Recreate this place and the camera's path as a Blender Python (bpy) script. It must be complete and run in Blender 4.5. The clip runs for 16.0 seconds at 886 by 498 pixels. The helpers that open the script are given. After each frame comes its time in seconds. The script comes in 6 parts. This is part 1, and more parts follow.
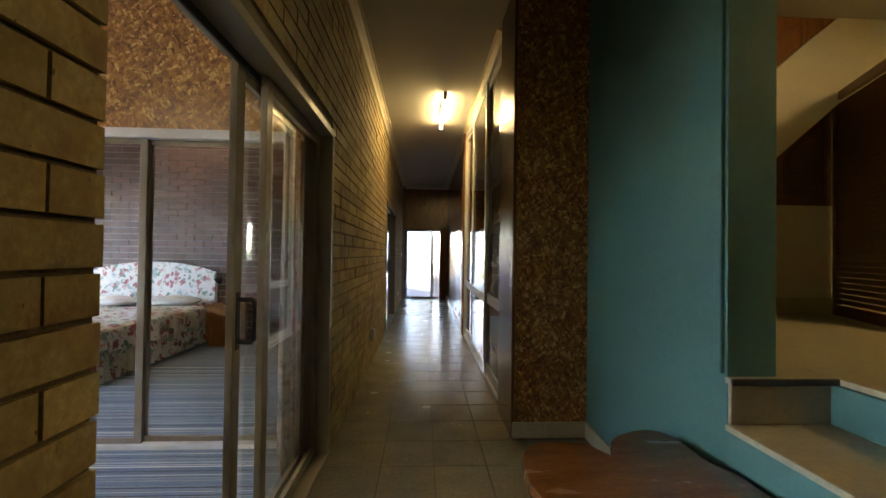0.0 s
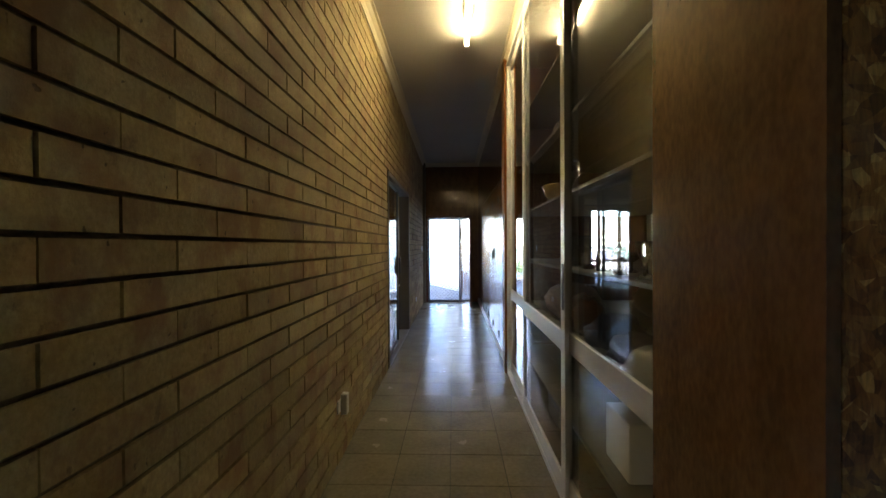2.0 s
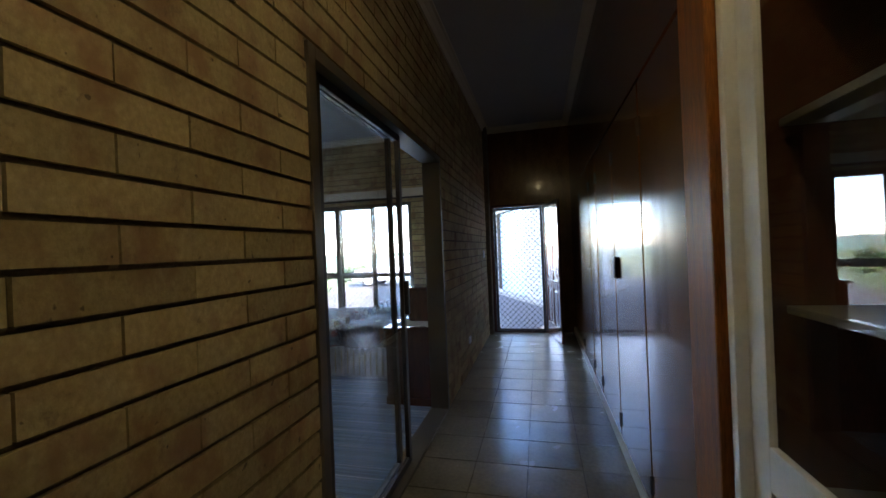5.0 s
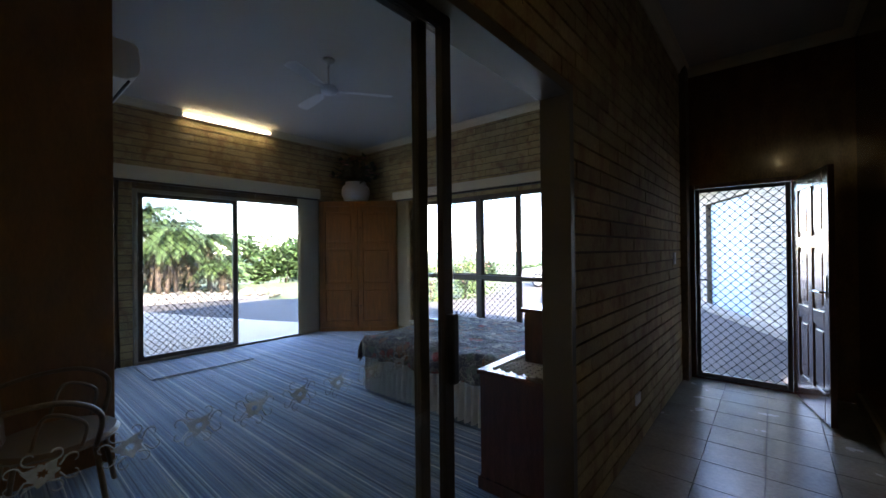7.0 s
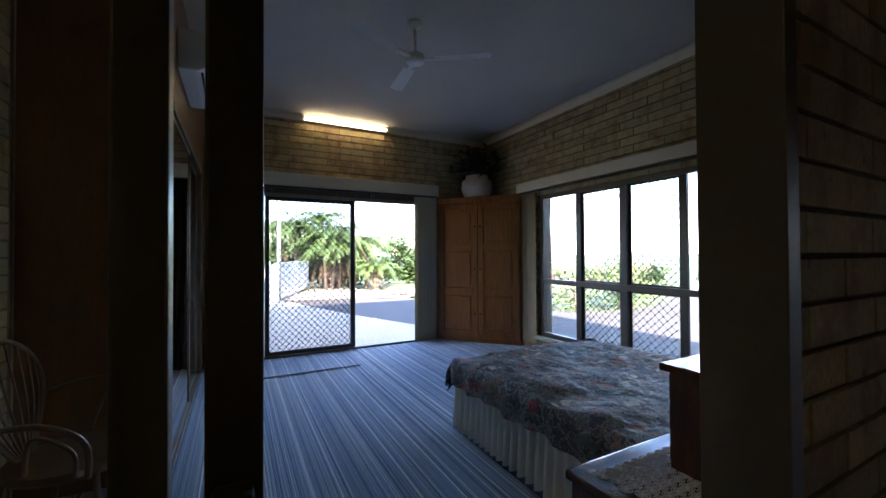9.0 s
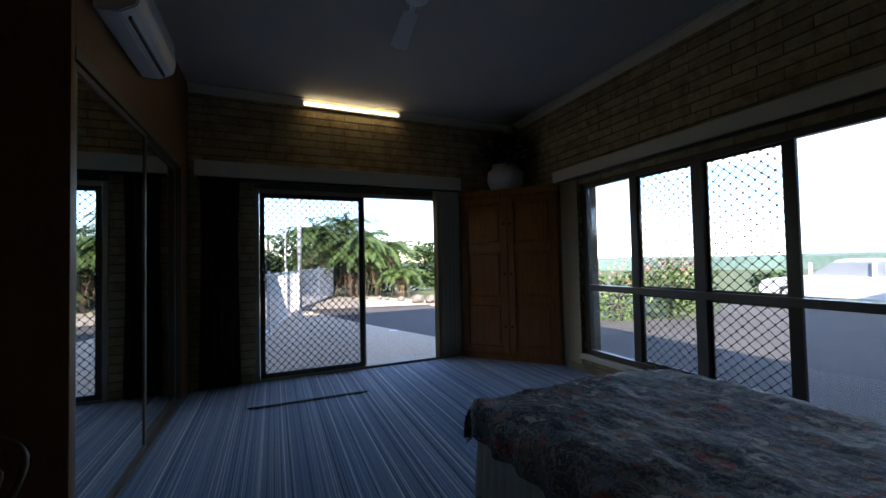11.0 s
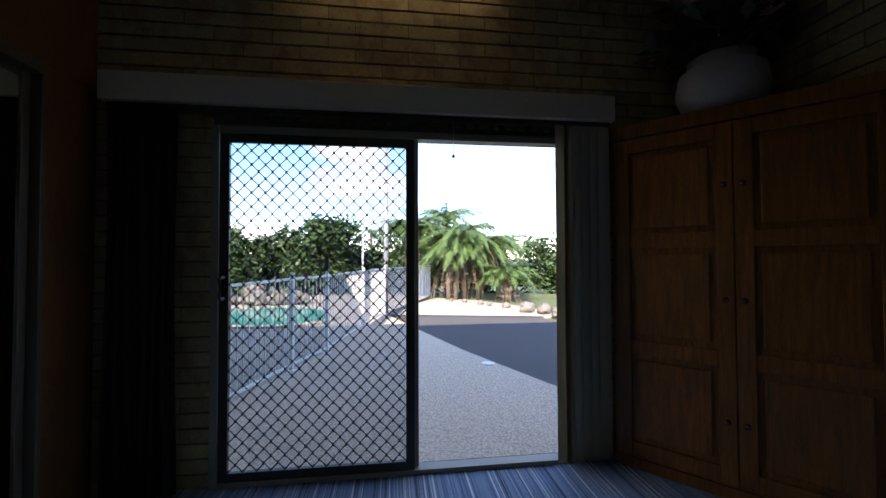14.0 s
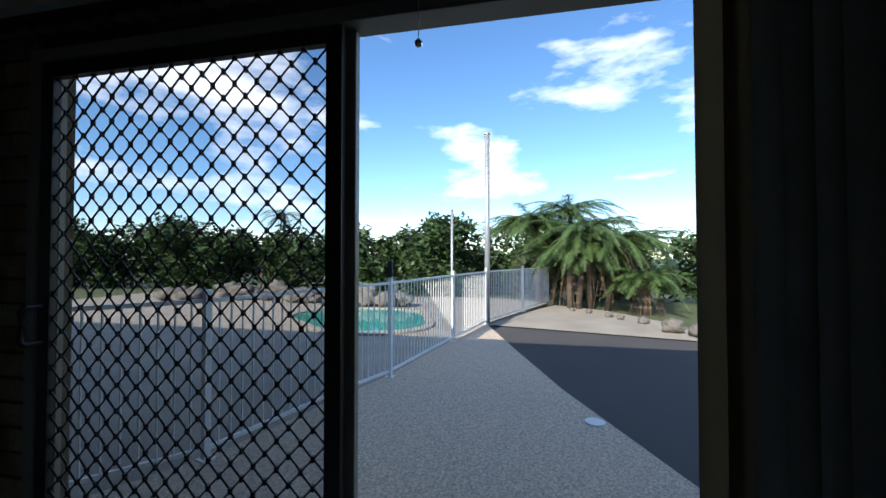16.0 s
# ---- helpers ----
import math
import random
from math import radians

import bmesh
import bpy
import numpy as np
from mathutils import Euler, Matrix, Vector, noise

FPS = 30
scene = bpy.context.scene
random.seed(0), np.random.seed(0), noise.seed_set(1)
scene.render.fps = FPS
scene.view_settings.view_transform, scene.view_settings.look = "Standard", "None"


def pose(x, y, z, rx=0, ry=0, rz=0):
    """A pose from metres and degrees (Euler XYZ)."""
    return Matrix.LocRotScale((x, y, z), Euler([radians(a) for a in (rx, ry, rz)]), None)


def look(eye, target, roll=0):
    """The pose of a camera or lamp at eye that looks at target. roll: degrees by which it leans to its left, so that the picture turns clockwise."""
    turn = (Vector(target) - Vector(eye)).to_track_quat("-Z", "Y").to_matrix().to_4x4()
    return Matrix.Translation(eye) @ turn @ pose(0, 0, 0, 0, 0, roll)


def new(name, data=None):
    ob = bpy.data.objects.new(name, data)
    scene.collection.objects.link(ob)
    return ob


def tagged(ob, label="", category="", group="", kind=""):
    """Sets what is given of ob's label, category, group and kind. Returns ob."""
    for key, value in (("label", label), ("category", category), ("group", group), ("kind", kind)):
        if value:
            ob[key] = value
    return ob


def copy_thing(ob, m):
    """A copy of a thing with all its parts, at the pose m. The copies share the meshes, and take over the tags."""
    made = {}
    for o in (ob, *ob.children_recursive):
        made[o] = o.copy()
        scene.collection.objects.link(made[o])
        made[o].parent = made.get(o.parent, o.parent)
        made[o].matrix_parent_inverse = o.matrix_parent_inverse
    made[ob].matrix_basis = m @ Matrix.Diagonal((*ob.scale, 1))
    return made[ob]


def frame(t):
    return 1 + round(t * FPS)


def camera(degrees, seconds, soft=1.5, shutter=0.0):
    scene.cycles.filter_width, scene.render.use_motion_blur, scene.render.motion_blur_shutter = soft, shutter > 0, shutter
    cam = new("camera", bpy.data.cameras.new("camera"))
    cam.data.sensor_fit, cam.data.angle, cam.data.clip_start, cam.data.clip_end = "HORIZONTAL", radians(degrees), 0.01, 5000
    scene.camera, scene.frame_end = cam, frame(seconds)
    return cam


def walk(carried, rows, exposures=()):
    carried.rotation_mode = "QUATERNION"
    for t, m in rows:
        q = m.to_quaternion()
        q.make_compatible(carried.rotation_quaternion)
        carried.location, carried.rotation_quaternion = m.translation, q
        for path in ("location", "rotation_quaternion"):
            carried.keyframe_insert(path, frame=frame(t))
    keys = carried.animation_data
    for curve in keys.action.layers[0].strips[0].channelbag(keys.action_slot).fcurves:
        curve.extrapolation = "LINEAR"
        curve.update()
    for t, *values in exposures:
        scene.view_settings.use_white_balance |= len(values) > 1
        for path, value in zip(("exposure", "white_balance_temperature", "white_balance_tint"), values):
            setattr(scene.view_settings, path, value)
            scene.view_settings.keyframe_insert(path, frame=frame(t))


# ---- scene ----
EXPOSURES = [(0.0, 5.6, 8600, 22), (1.5, 5.6, 7600, 22), (2.5, 5.3, 6300, 22), (3.5, 5.15, 6100, 22), (6.0, 4.1, 7000, 22), (9.0, 3.85, 6900, 22),
             (11.5, 2.0, 7000, 18), (12.5, 1.95, 6900, 18), (14.0, 2.2, 7000, 20), (14.5, 2.0, 6900, 18), (15.0, 1.6, 6800, 14), (15.5, 1.2, 6700, 11), (16.0, 0.9, 6650, 10)]
cam = camera(97.0, 16.0)
PATH = [
    (0, (0.551, 0.121, 1.328), (0.653, 2.118, 1.355), 0.8),
    (0.5, (0.599, 0.656, 1.36), (0.63, 2.656, 1.367), 0.6),
    (1, (0.61, 1.254, 1.353), (0.61, 3.254, 1.353), 0.6),
    (1.5, (0.634, 1.786, 1.351), (0.629, 3.786, 1.341), 0.2),
    (2, (0.666, 2.379, 1.356), (0.612, 4.378, 1.341), -0.3),
    (2.5, (0.72, 2.93, 1.347), (0.62, 4.928, 1.333), -1.2),
    (3, (0.75, 3.469, 1.338), (0.587, 5.462, 1.344), -1.9),
    (3.5, (0.796, 3.987, 1.328), (0.584, 5.976, 1.343), -2.6),
    (6, (0.743, 6.128, 1.429), (-0.089, 7.946, 1.409), -1.5),
    (6.5, (0.787, 6.462, 1.43), (-0.278, 8.155, 1.42), -1.2),
    (7, (0.689, 6.828, 1.397), (-0.598, 8.358, 1.407), -0.6),
    (7.5, (0.593, 7.102, 1.393), (-0.877, 8.458, 1.412), 0.0),
    (8, (0.511, 7.389, 1.387), (-1.108, 8.563, 1.407), 0.3),
    (8.5, (0.434, 7.588, 1.406), (-1.287, 8.606, 1.421), 0.0),
    (9, (0.280, 7.790, 1.389), (-1.488, 8.725, 1.415), -0.3),
    (11.5, (-0.788, 8.387, 1.339), (-2.634, 9.153, 1.411), -1.0),
    (12, (-1.214, 8.518, 1.327), (-3.075, 9.243, 1.423), -0.5),
    (12.5, (-1.618, 8.67, 1.346), (-3.507, 9.315, 1.455), -0.2),
    (13, (-2.066, 8.827, 1.369), (-3.991, 9.363, 1.464), 0.2),
    (13.5, (-2.449, 9.016, 1.373), (-4.41, 9.403, 1.447), 0.0),
    (14, (-2.882, 9.194, 1.399), (-4.865, 9.449, 1.445), -0.2),
    (14.5, (-3.254, 9.407, 1.431), (-5.252, 9.481, 1.453), -0.1),
    (15, (-3.647, 9.589, 1.444), (-5.643, 9.462, 1.472), 0.0),
    (15.5, (-4.012, 9.718, 1.46), (-5.992, 9.436, 1.493), 0.1),
    (16, (-4.353, 9.884, 1.463), (-6.309, 9.471, 1.504), 0.0),
]
walk(cam, [(t, look(eye, target, roll)) for t, eye, target, roll in PATH], EXPOSURES)

# ---- world, sun ----
SUN_ELEV, SUN_AZ = 33.0, -20.0
sun_dir = Vector((math.cos(radians(SUN_ELEV)) * math.cos(radians(SUN_AZ)),
                  math.cos(radians(SUN_ELEV)) * math.sin(radians(SUN_AZ)),
                  math.sin(radians(SUN_ELEV))))
world = bpy.data.worlds.new("sky")
scene.world = world
world.use_nodes = True
wn, wl = world.node_tree.nodes, world.node_tree.links
sky = wn.new("ShaderNodeTexSky")
sky.sky_type = "NISHITA"
sky.sun_disc = False
sky.sun_elevation = radians(SUN_ELEV)
sky.sun_rotation = math.atan2(sun_dir.x, sun_dir.y)
sky.dust_density = 0.05
sky.air_density = 0.9
sky.ozone_density = 4.0
wc = wn.new("ShaderNodeTexCoord")
wm = wn.new("ShaderNodeMapping")
wm.inputs["Scale"].default_value = (1.0, 1.0, 3.2)
wm.inputs["Rotation"].default_value = (0, 0, radians(-26))
cl = wn.new("ShaderNodeTexNoise")
cl.inputs["Scale"].default_value = 2.3
cl.inputs["Detail"].default_value = 7.0
cl.inputs["Roughness"].default_value = 0.55
cr = wn.new("ShaderNodeValToRGB")
cr.color_ramp.elements[0].position, cr.color_ramp.elements[1].position = 0.53, 0.74
mx = wn.new("ShaderNodeMix")
mx.data_type = "RGBA"
mx.inputs["B"].default_value = (9.0, 9.2, 9.5, 1)
wl.new(wc.outputs["Generated"], wm.inputs["Vector"])
wl.new(wm.outputs["Vector"], cl.inputs["Vector"])
wl.new(cl.outputs["Fac"], cr.inputs["Fac"])
wl.new(cr.outputs["Color"], mx.inputs["Factor"])
hs = wn.new("ShaderNodeHueSaturation")
hs.inputs["Saturation"].default_value = 1.12
wl.new(sky.outputs["Color"], hs.inputs["Color"])
wl.new(hs.outputs["Color"], mx.inputs["A"])
wl.new(mx.outputs["Result"], wn["Background"].inputs["Color"])
wn["Background"].inputs["Strength"].default_value = 0.15

sun_data = bpy.data.lights.new("sun", "SUN")
sun_data.energy, sun_data.angle, sun_data.color = 4.0, radians(0.5), (1.0, 0.95, 0.87)
sun_ob = new("sun", sun_data)
sun_ob.matrix_world = look(sun_dir * 40, (0, 0, 0))

# area lamp added outside the front bedroom's wide window to boost its daylight
win_data = bpy.data.lights.new("window_daylight", "AREA")
win_data.shape, win_data.size, win_data.size_y = "RECTANGLE", 2.6, 2.1
win_data.energy, win_data.color = 1.0, (0.93, 0.97, 1.0)
win_ob = new("window_daylight", win_data)
win_ob.matrix_world = look((-5.66, 1.3, 1.2), (0.0, 1.3, 1.2))

# ---- materials ----
def nodes_of(name):
    m = bpy.data.materials.new(name)
    m.use_nodes = True
    return m, m.node_tree.nodes, m.node_tree.links, m.node_tree.nodes["Principled BSDF"]


def ramp(n, stops):
    r = n.new("ShaderNodeValToRGB")
    el = r.color_ramp.elements
    while len(el) < len(stops):
        el.new(0.5)
    for e, (p, c) in zip(el, stops):
        e.position, e.color = p, (*c, 1)
    return r


def surface(name, col, rough=0.6, var=0.25, scale=6.0, grain=60.0, bump=0.15, metal=0.0, stretch=(1, 1, 1), spec=0.5,
            rand=0.0, coat=0.0, trans=0.0, dark=None, world_space=False, coat_rough=0.12, rvar=0.1):
    """A painted, stony or woody surface: two scales of noise, fine relief, and a shade of its own for each piece."""
    m, n, l, b = nodes_of(name)
    tc, mp = n.new("ShaderNodeTexCoord"), n.new("ShaderNodeMapping")
    mp.inputs["Scale"].default_value = stretch
    l.new(n.new("ShaderNodeNewGeometry").outputs["Position"] if world_space else tc.outputs["Object"], mp.inputs["Vector"])
    big, fine = n.new("ShaderNodeTexNoise"), n.new("ShaderNodeTexNoise")
    big.inputs["Scale"].default_value, big.inputs["Detail"].default_value = scale, 5
    fine.inputs["Scale"].default_value, fine.inputs["Detail"].default_value = grain, 4
    l.new(mp.outputs["Vector"], big.inputs["Vector"])
    l.new(mp.outputs["Vector"], fine.inputs["Vector"])
    mixer = n.new("ShaderNodeMath")
    mixer.operation = "MULTIPLY_ADD"
    mixer.inputs[1].default_value, mixer.inputs[2].default_value = 0.45, 0.0
    l.new(fine.outputs["Fac"], mixer.inputs[0])
    add = n.new("ShaderNodeMath")
    add.operation = "MULTIPLY_ADD"
    add.inputs[1].default_value = 0.55
    l.new(big.outputs["Fac"], add.inputs[0])
    l.new(mixer.outputs[0], add.inputs[2])
    lo = dark or tuple(c * (1 - var) for c in col)
    hi = tuple(min(1, c * (1 + var)) for c in col)
    r = ramp(n, [(0.34, lo), (0.5, col), (0.66, hi)])
    l.new(add.outputs[0], r.inputs["Fac"])
    out = r.outputs["Color"]
    if rand:
        info, hs, mr = n.new("ShaderNodeObjectInfo"), n.new("ShaderNodeHueSaturation"), n.new("ShaderNodeMapRange")
        geo, ad = n.new("ShaderNodeNewGeometry"), n.new("ShaderNodeMath")
        ad.operation = "ADD"
        l.new(info.outputs["Random"], ad.inputs[0])
        l.new(geo.outputs["Random Per Island"], ad.inputs[1])
        fr = n.new("ShaderNodeMath")
        fr.operation = "FRACT"
        l.new(ad.outputs[0], fr.inputs[0])
        mr.inputs["To Min"].default_value, mr.inputs["To Max"].default_value = 1 - rand, 1 + rand
        l.new(fr.outputs[0], mr.inputs["Value"])
        l.new(mr.outputs["Result"], hs.inputs["Value"])
        l.new(out, hs.inputs["Color"])
        out = hs.outputs["Color"]
    l.new(out, b.inputs["Base Color"])
    b.inputs["Metallic"].default_value = metal
    b.inputs["Specular IOR Level"].default_value = spec
    b.inputs["Coat Weight"].default_value = coat
    b.inputs["Coat Roughness"].default_value = coat_rough
    b.inputs["Transmission Weight"].default_value = trans
    rr = n.new("ShaderNodeMapRange")
    rr.inputs["To Min"].default_value, rr.inputs["To Max"].default_value = max(0.02, rough - rvar), min(1, rough + rvar)
    l.new(big.outputs["Fac"], rr.inputs["Value"])
    l.new(rr.outputs["Result"], b.inputs["Roughness"])
    if bump:
        bp = n.new("ShaderNodeBump")
        bp.inputs["Strength"].default_value, bp.inputs["Distance"].default_value = bump, 0.01
        l.new(fine.outputs["Fac"], bp.inputs["Height"])
        l.new(bp.outputs["Normal"], b.inputs["Normal"])
    return m


def glass(name, col=(1, 1, 1), rough=0.0):
    m, n, l, b = nodes_of(name)
    b.inputs["Base Color"].default_value = (*col, 1)
    b.inputs["Transmission Weight"].default_value = 1.0
    b.inputs["Roughness"].default_value = rough
    b.inputs["IOR"].default_value = 1.45
    return m


def glowing(name, col, strength):
    m, n, l, b = nodes_of(name)
    b.inputs["Base Color"].default_value = (0.8, 0.8, 0.8, 1)
    b.inputs["Emission Color"].default_value = (*col, 1)
    b.inputs["Emission Strength"].default_value = strength
    return m


def osb_material(name):
    """Strand board: flat chips of many shades, varnished."""
    m, n, l, b = nodes_of(name)
    tc = n.new("ShaderNodeTexCoord")
    wob = n.new("ShaderNodeTexNoise")
    wob.inputs["Scale"].default_value = 9.0
    l.new(tc.outputs["Object"], wob.inputs["Vector"])
    vm = n.new("ShaderNodeVectorMath")
    vm.operation = "MULTIPLY_ADD"
    vm.inputs[1].default_value = (0.025, 0.025, 0.025)
    l.new(wob.outputs["Color"], vm.inputs[0])
    l.new(tc.outputs["Object"], vm.inputs[2])
    cols = []
    for k, (sc, ang) in enumerate((((60, 60, 7.5), 25), ((52, 52, 6.5), -40), ((66, 66, 8), 80))):
        turn = n.new("ShaderNodeMapping")
        turn.inputs["Rotation"].default_value = (radians(ang), radians(ang), 0)
        l.new(vm.outputs["Vector"], turn.inputs["Vector"])
        mp = n.new("ShaderNodeMapping")
        mp.inputs["Scale"].default_value = sc
        l.new(turn.outputs["Vector"], mp.inputs["Vector"])
        vo = n.new("ShaderNodeTexVoronoi")
        vo.inputs["Scale"].default_value = 1.0
        l.new(mp.outputs["Vector"], vo.inputs["Vector"])
        sp = n.new("ShaderNodeSeparateColor")
        l.new(vo.outputs["Color"], sp.inputs["Color"])
        cols.append(sp.outputs[k])
    mxa = n.new("ShaderNodeMix")
    l.new(cols[2], mxa.inputs["Factor"])
    l.new(cols[0], mxa.inputs[2])
    l.new(cols[1], mxa.inputs[3])
    r = ramp(n, [(0.1, (0.17, 0.062, 0.013)), (0.42, (0.37, 0.15, 0.03)), (0.70, (0.50, 0.23, 0.05)), (0.92, (0.82, 0.52, 0.18))])
    l.new(mxa.outputs[0], r.inputs["Fac"])
    fm = n.new("ShaderNodeMapping")
    fm.inputs["Rotation"].default_value = (radians(35), radians(35), 0)
    fm.inputs["Scale"].default_value = (160, 160, 22)
    l.new(vm.outputs["Vector"], fm.inputs["Vector"])
    fib = n.new("ShaderNodeTexNoise")
    fib.inputs["Scale"].default_value, fib.inputs["Detail"].default_value = 1.0, 3
    l.new(fm.outputs["Vector"], fib.inputs["Vector"])
    fr = ramp(n, [(0.32, (0.45, 0.40, 0.36)), (0.62, (1, 1, 1))])
    l.new(fib.outputs["Fac"], fr.inputs["Fac"])
    mu = n.new("ShaderNodeMix")
    mu.data_type, mu.blend_type = "RGBA", "MULTIPLY"
    mu.inputs["Factor"].default_value = 0.8
    l.new(r.outputs["Color"], mu.inputs["A"])
    l.new(fr.outputs["Color"], mu.inputs["B"])
    l.new(mu.outputs["Result"], b.inputs["Base Color"])
    b.inputs["Roughness"].default_value = 0.42
    b.inputs["Coat Weight"].default_value = 0.35
    b.inputs["Coat Roughness"].default_value = 0.2
    bp = n.new("ShaderNodeBump")
    bp.inputs["Strength"].default_value, bp.inputs["Distance"].default_value = 0.25, 0.004
    l.new(mxa.outputs[0], bp.inputs["Height"])
    l.new(bp.outputs["Normal"], b.inputs["Normal"])
    return m


def stripes_material(name):
    """Ribbed carpet: stripes of blues, greys and whites along x, which change from line to line."""
    m, n, l, b = nodes_of(name)
    tc, sp = n.new("ShaderNodeTexCoord"), n.new("ShaderNodeSeparateXYZ")
    l.new(tc.outputs["Object"], sp.inputs["Vector"])
    hs = []
    for s in (55.0, 13.0):
        w = n.new("ShaderNodeTexNoise")
        w.noise_dimensions = "1D"
        w.inputs["Scale"].default_value, w.inputs["Detail"].default_value, w.inputs["Roughness"].default_value = s, 2, 0.7
        l.new(sp.outputs["Y"], w.inputs["W"])
        hs.append(w.outputs["Fac"])
    a = n.new("ShaderNodeMath")
    a.operation = "MULTIPLY_ADD"
    a.inputs[1].default_value = 0.6
    l.new(hs[0], a.inputs[0])
    a2 = n.new("ShaderNodeMath")
    a2.operation = "MULTIPLY"
    a2.inputs[1].default_value = 0.4
    l.new(hs[1], a2.inputs[0])
    l.new(a2.outputs[0], a.inputs[2])
    r = ramp(n, [(0.37, (0.014, 0.026, 0.052)), (0.42, (0.14, 0.25, 0.39)), (0.455, (0.042, 0.085, 0.18)), (0.49, (0.40, 0.51, 0.58)),
                 (0.515, (0.05, 0.115, 0.23)), (0.55, (0.21, 0.33, 0.47)), (0.575, (0.033, 0.06, 0.12)), (0.62, (0.72, 0.74, 0.74))])
    l.new(a.outputs[0], r.inputs["Fac"])
    f = n.new("ShaderNodeTexNoise")
    f.inputs["Scale"].default_value = 350
    l.new(tc.outputs["Object"], f.inputs["Vector"])
    mu = n.new("ShaderNodeMix")
    mu.data_type, mu.blend_type = "RGBA", "MULTIPLY"
    mu.inputs["Factor"].default_value = 0.25
    l.new(r.outputs["Color"], mu.inputs["A"])
    l.new(f.outputs["Color"], mu.inputs["B"])
    l.new(mu.outputs["Result"], b.inputs["Base Color"])
    b.inputs["Roughness"].default_value = 0.9
    b.inputs["Specular IOR Level"].default_value = 0.15
    b.inputs["Sheen Weight"].default_value = 0.3
    bp = n.new("ShaderNodeBump")
    bp.inputs["Strength"].default_value, bp.inputs["Distance"].default_value = 0.5, 0.004
    l.new(f.outputs["Fac"], bp.inputs["Height"])
    l.new(bp.outputs["Normal"], b.inputs["Normal"])
    return m


def brick_material(name):
    """Tan face brick: sandy ground, reddish kiln flashes, dark smudges and pits, a shade of its own for each brick."""
    m, n, l, b = nodes_of(name)
    pos = n.new("ShaderNodeNewGeometry")
    info = n.new("ShaderNodeObjectInfo")
    own = n.new("ShaderNodeMath")
    own.operation = "ADD"
    l.new(info.outputs["Random"], own.inputs[0])
    l.new(pos.outputs["Random Per Island"], own.inputs[1])
    tone = n.new("ShaderNodeMath")
    tone.operation = "FRACT"
    l.new(own.outputs[0], tone.inputs[0])
    mp = n.new("ShaderNodeMapping")
    mp.inputs["Scale"].default_value = (1, 1, 0.75)
    l.new(pos.outputs["Position"], mp.inputs["Vector"])

    def field(scale, detail, stops, rough=0.55):
        t = n.new("ShaderNodeTexNoise")
        t.inputs["Scale"].default_value, t.inputs["Detail"].default_value, t.inputs["Roughness"].default_value = scale, detail, rough
        l.new(mp.outputs["Vector"], t.inputs["Vector"])
        r = ramp(n, stops)
        l.new(t.outputs["Fac"], r.inputs["Fac"])
        return t.outputs["Fac"], r.outputs["Color"]

    def over(under, colour, factor):
        mx = n.new("ShaderNodeMix")
        mx.data_type = "RGBA"
        l.new(factor, mx.inputs["Factor"])
        l.new(under, mx.inputs["A"])
        mx.inputs["B"].default_value = (*colour, 1)
        return mx.outputs["Result"]

    _, col = field(70, 5, [(0.35, (0.325, 0.25, 0.125)), (0.52, (0.40, 0.31, 0.155)), (0.68, (0.47, 0.375, 0.20))], 0.7)
    _, flash = field(8.5, 3, [(0.48, (0, 0, 0)), (0.66, (0.85, 0.85, 0.85))])
    col = over(col, (0.27, 0.155, 0.085), flash)
    _, smudge = field(13, 6, [(0.60, (0, 0, 0)), (0.72, (0.7, 0.7, 0.7))], 0.7)
    col = over(col, (0.12, 0.08, 0.055), smudge)
    pits, pit = field(42, 2, [(0.735, (0, 0, 0)), (0.77, (0.7, 0.7, 0.7))], 0.4)
    col = over(col, (0.05, 0.038, 0.028), pit)
    hs, mr = n.new("ShaderNodeHueSaturation"), n.new("ShaderNodeMapRange")
    mr.inputs["To Min"].default_value, mr.inputs["To Max"].default_value = 0.80, 1.16
    l.new(tone.outputs[0], mr.inputs["Value"])
    l.new(mr.outputs["Result"], hs.inputs["Value"])
    l.new(col, hs.inputs["Color"])
    l.new(hs.outputs["Color"], b.inputs["Base Color"])
    b.inputs["Roughness"].default_value = 0.82
    b.inputs["Specular IOR Level"].default_value = 0.3
    grain, _ = field(95, 5, [(0, (0, 0, 0)), (1, (1, 1, 1))], 0.7)
    dip = n.new("ShaderNodeMath")
    dip.operation = "SUBTRACT"
    l.new(grain, dip.inputs[0])
    l.new(pit, dip.inputs[1])
    bp = n.new("ShaderNodeBump")
    bp.inputs["Strength"].default_value, bp.inputs["Distance"].default_value = 0.45, 0.006
    l.new(dip.outputs[0], bp.inputs["Height"])
    l.new(bp.outputs["Normal"], b.inputs["Normal"])
    return m


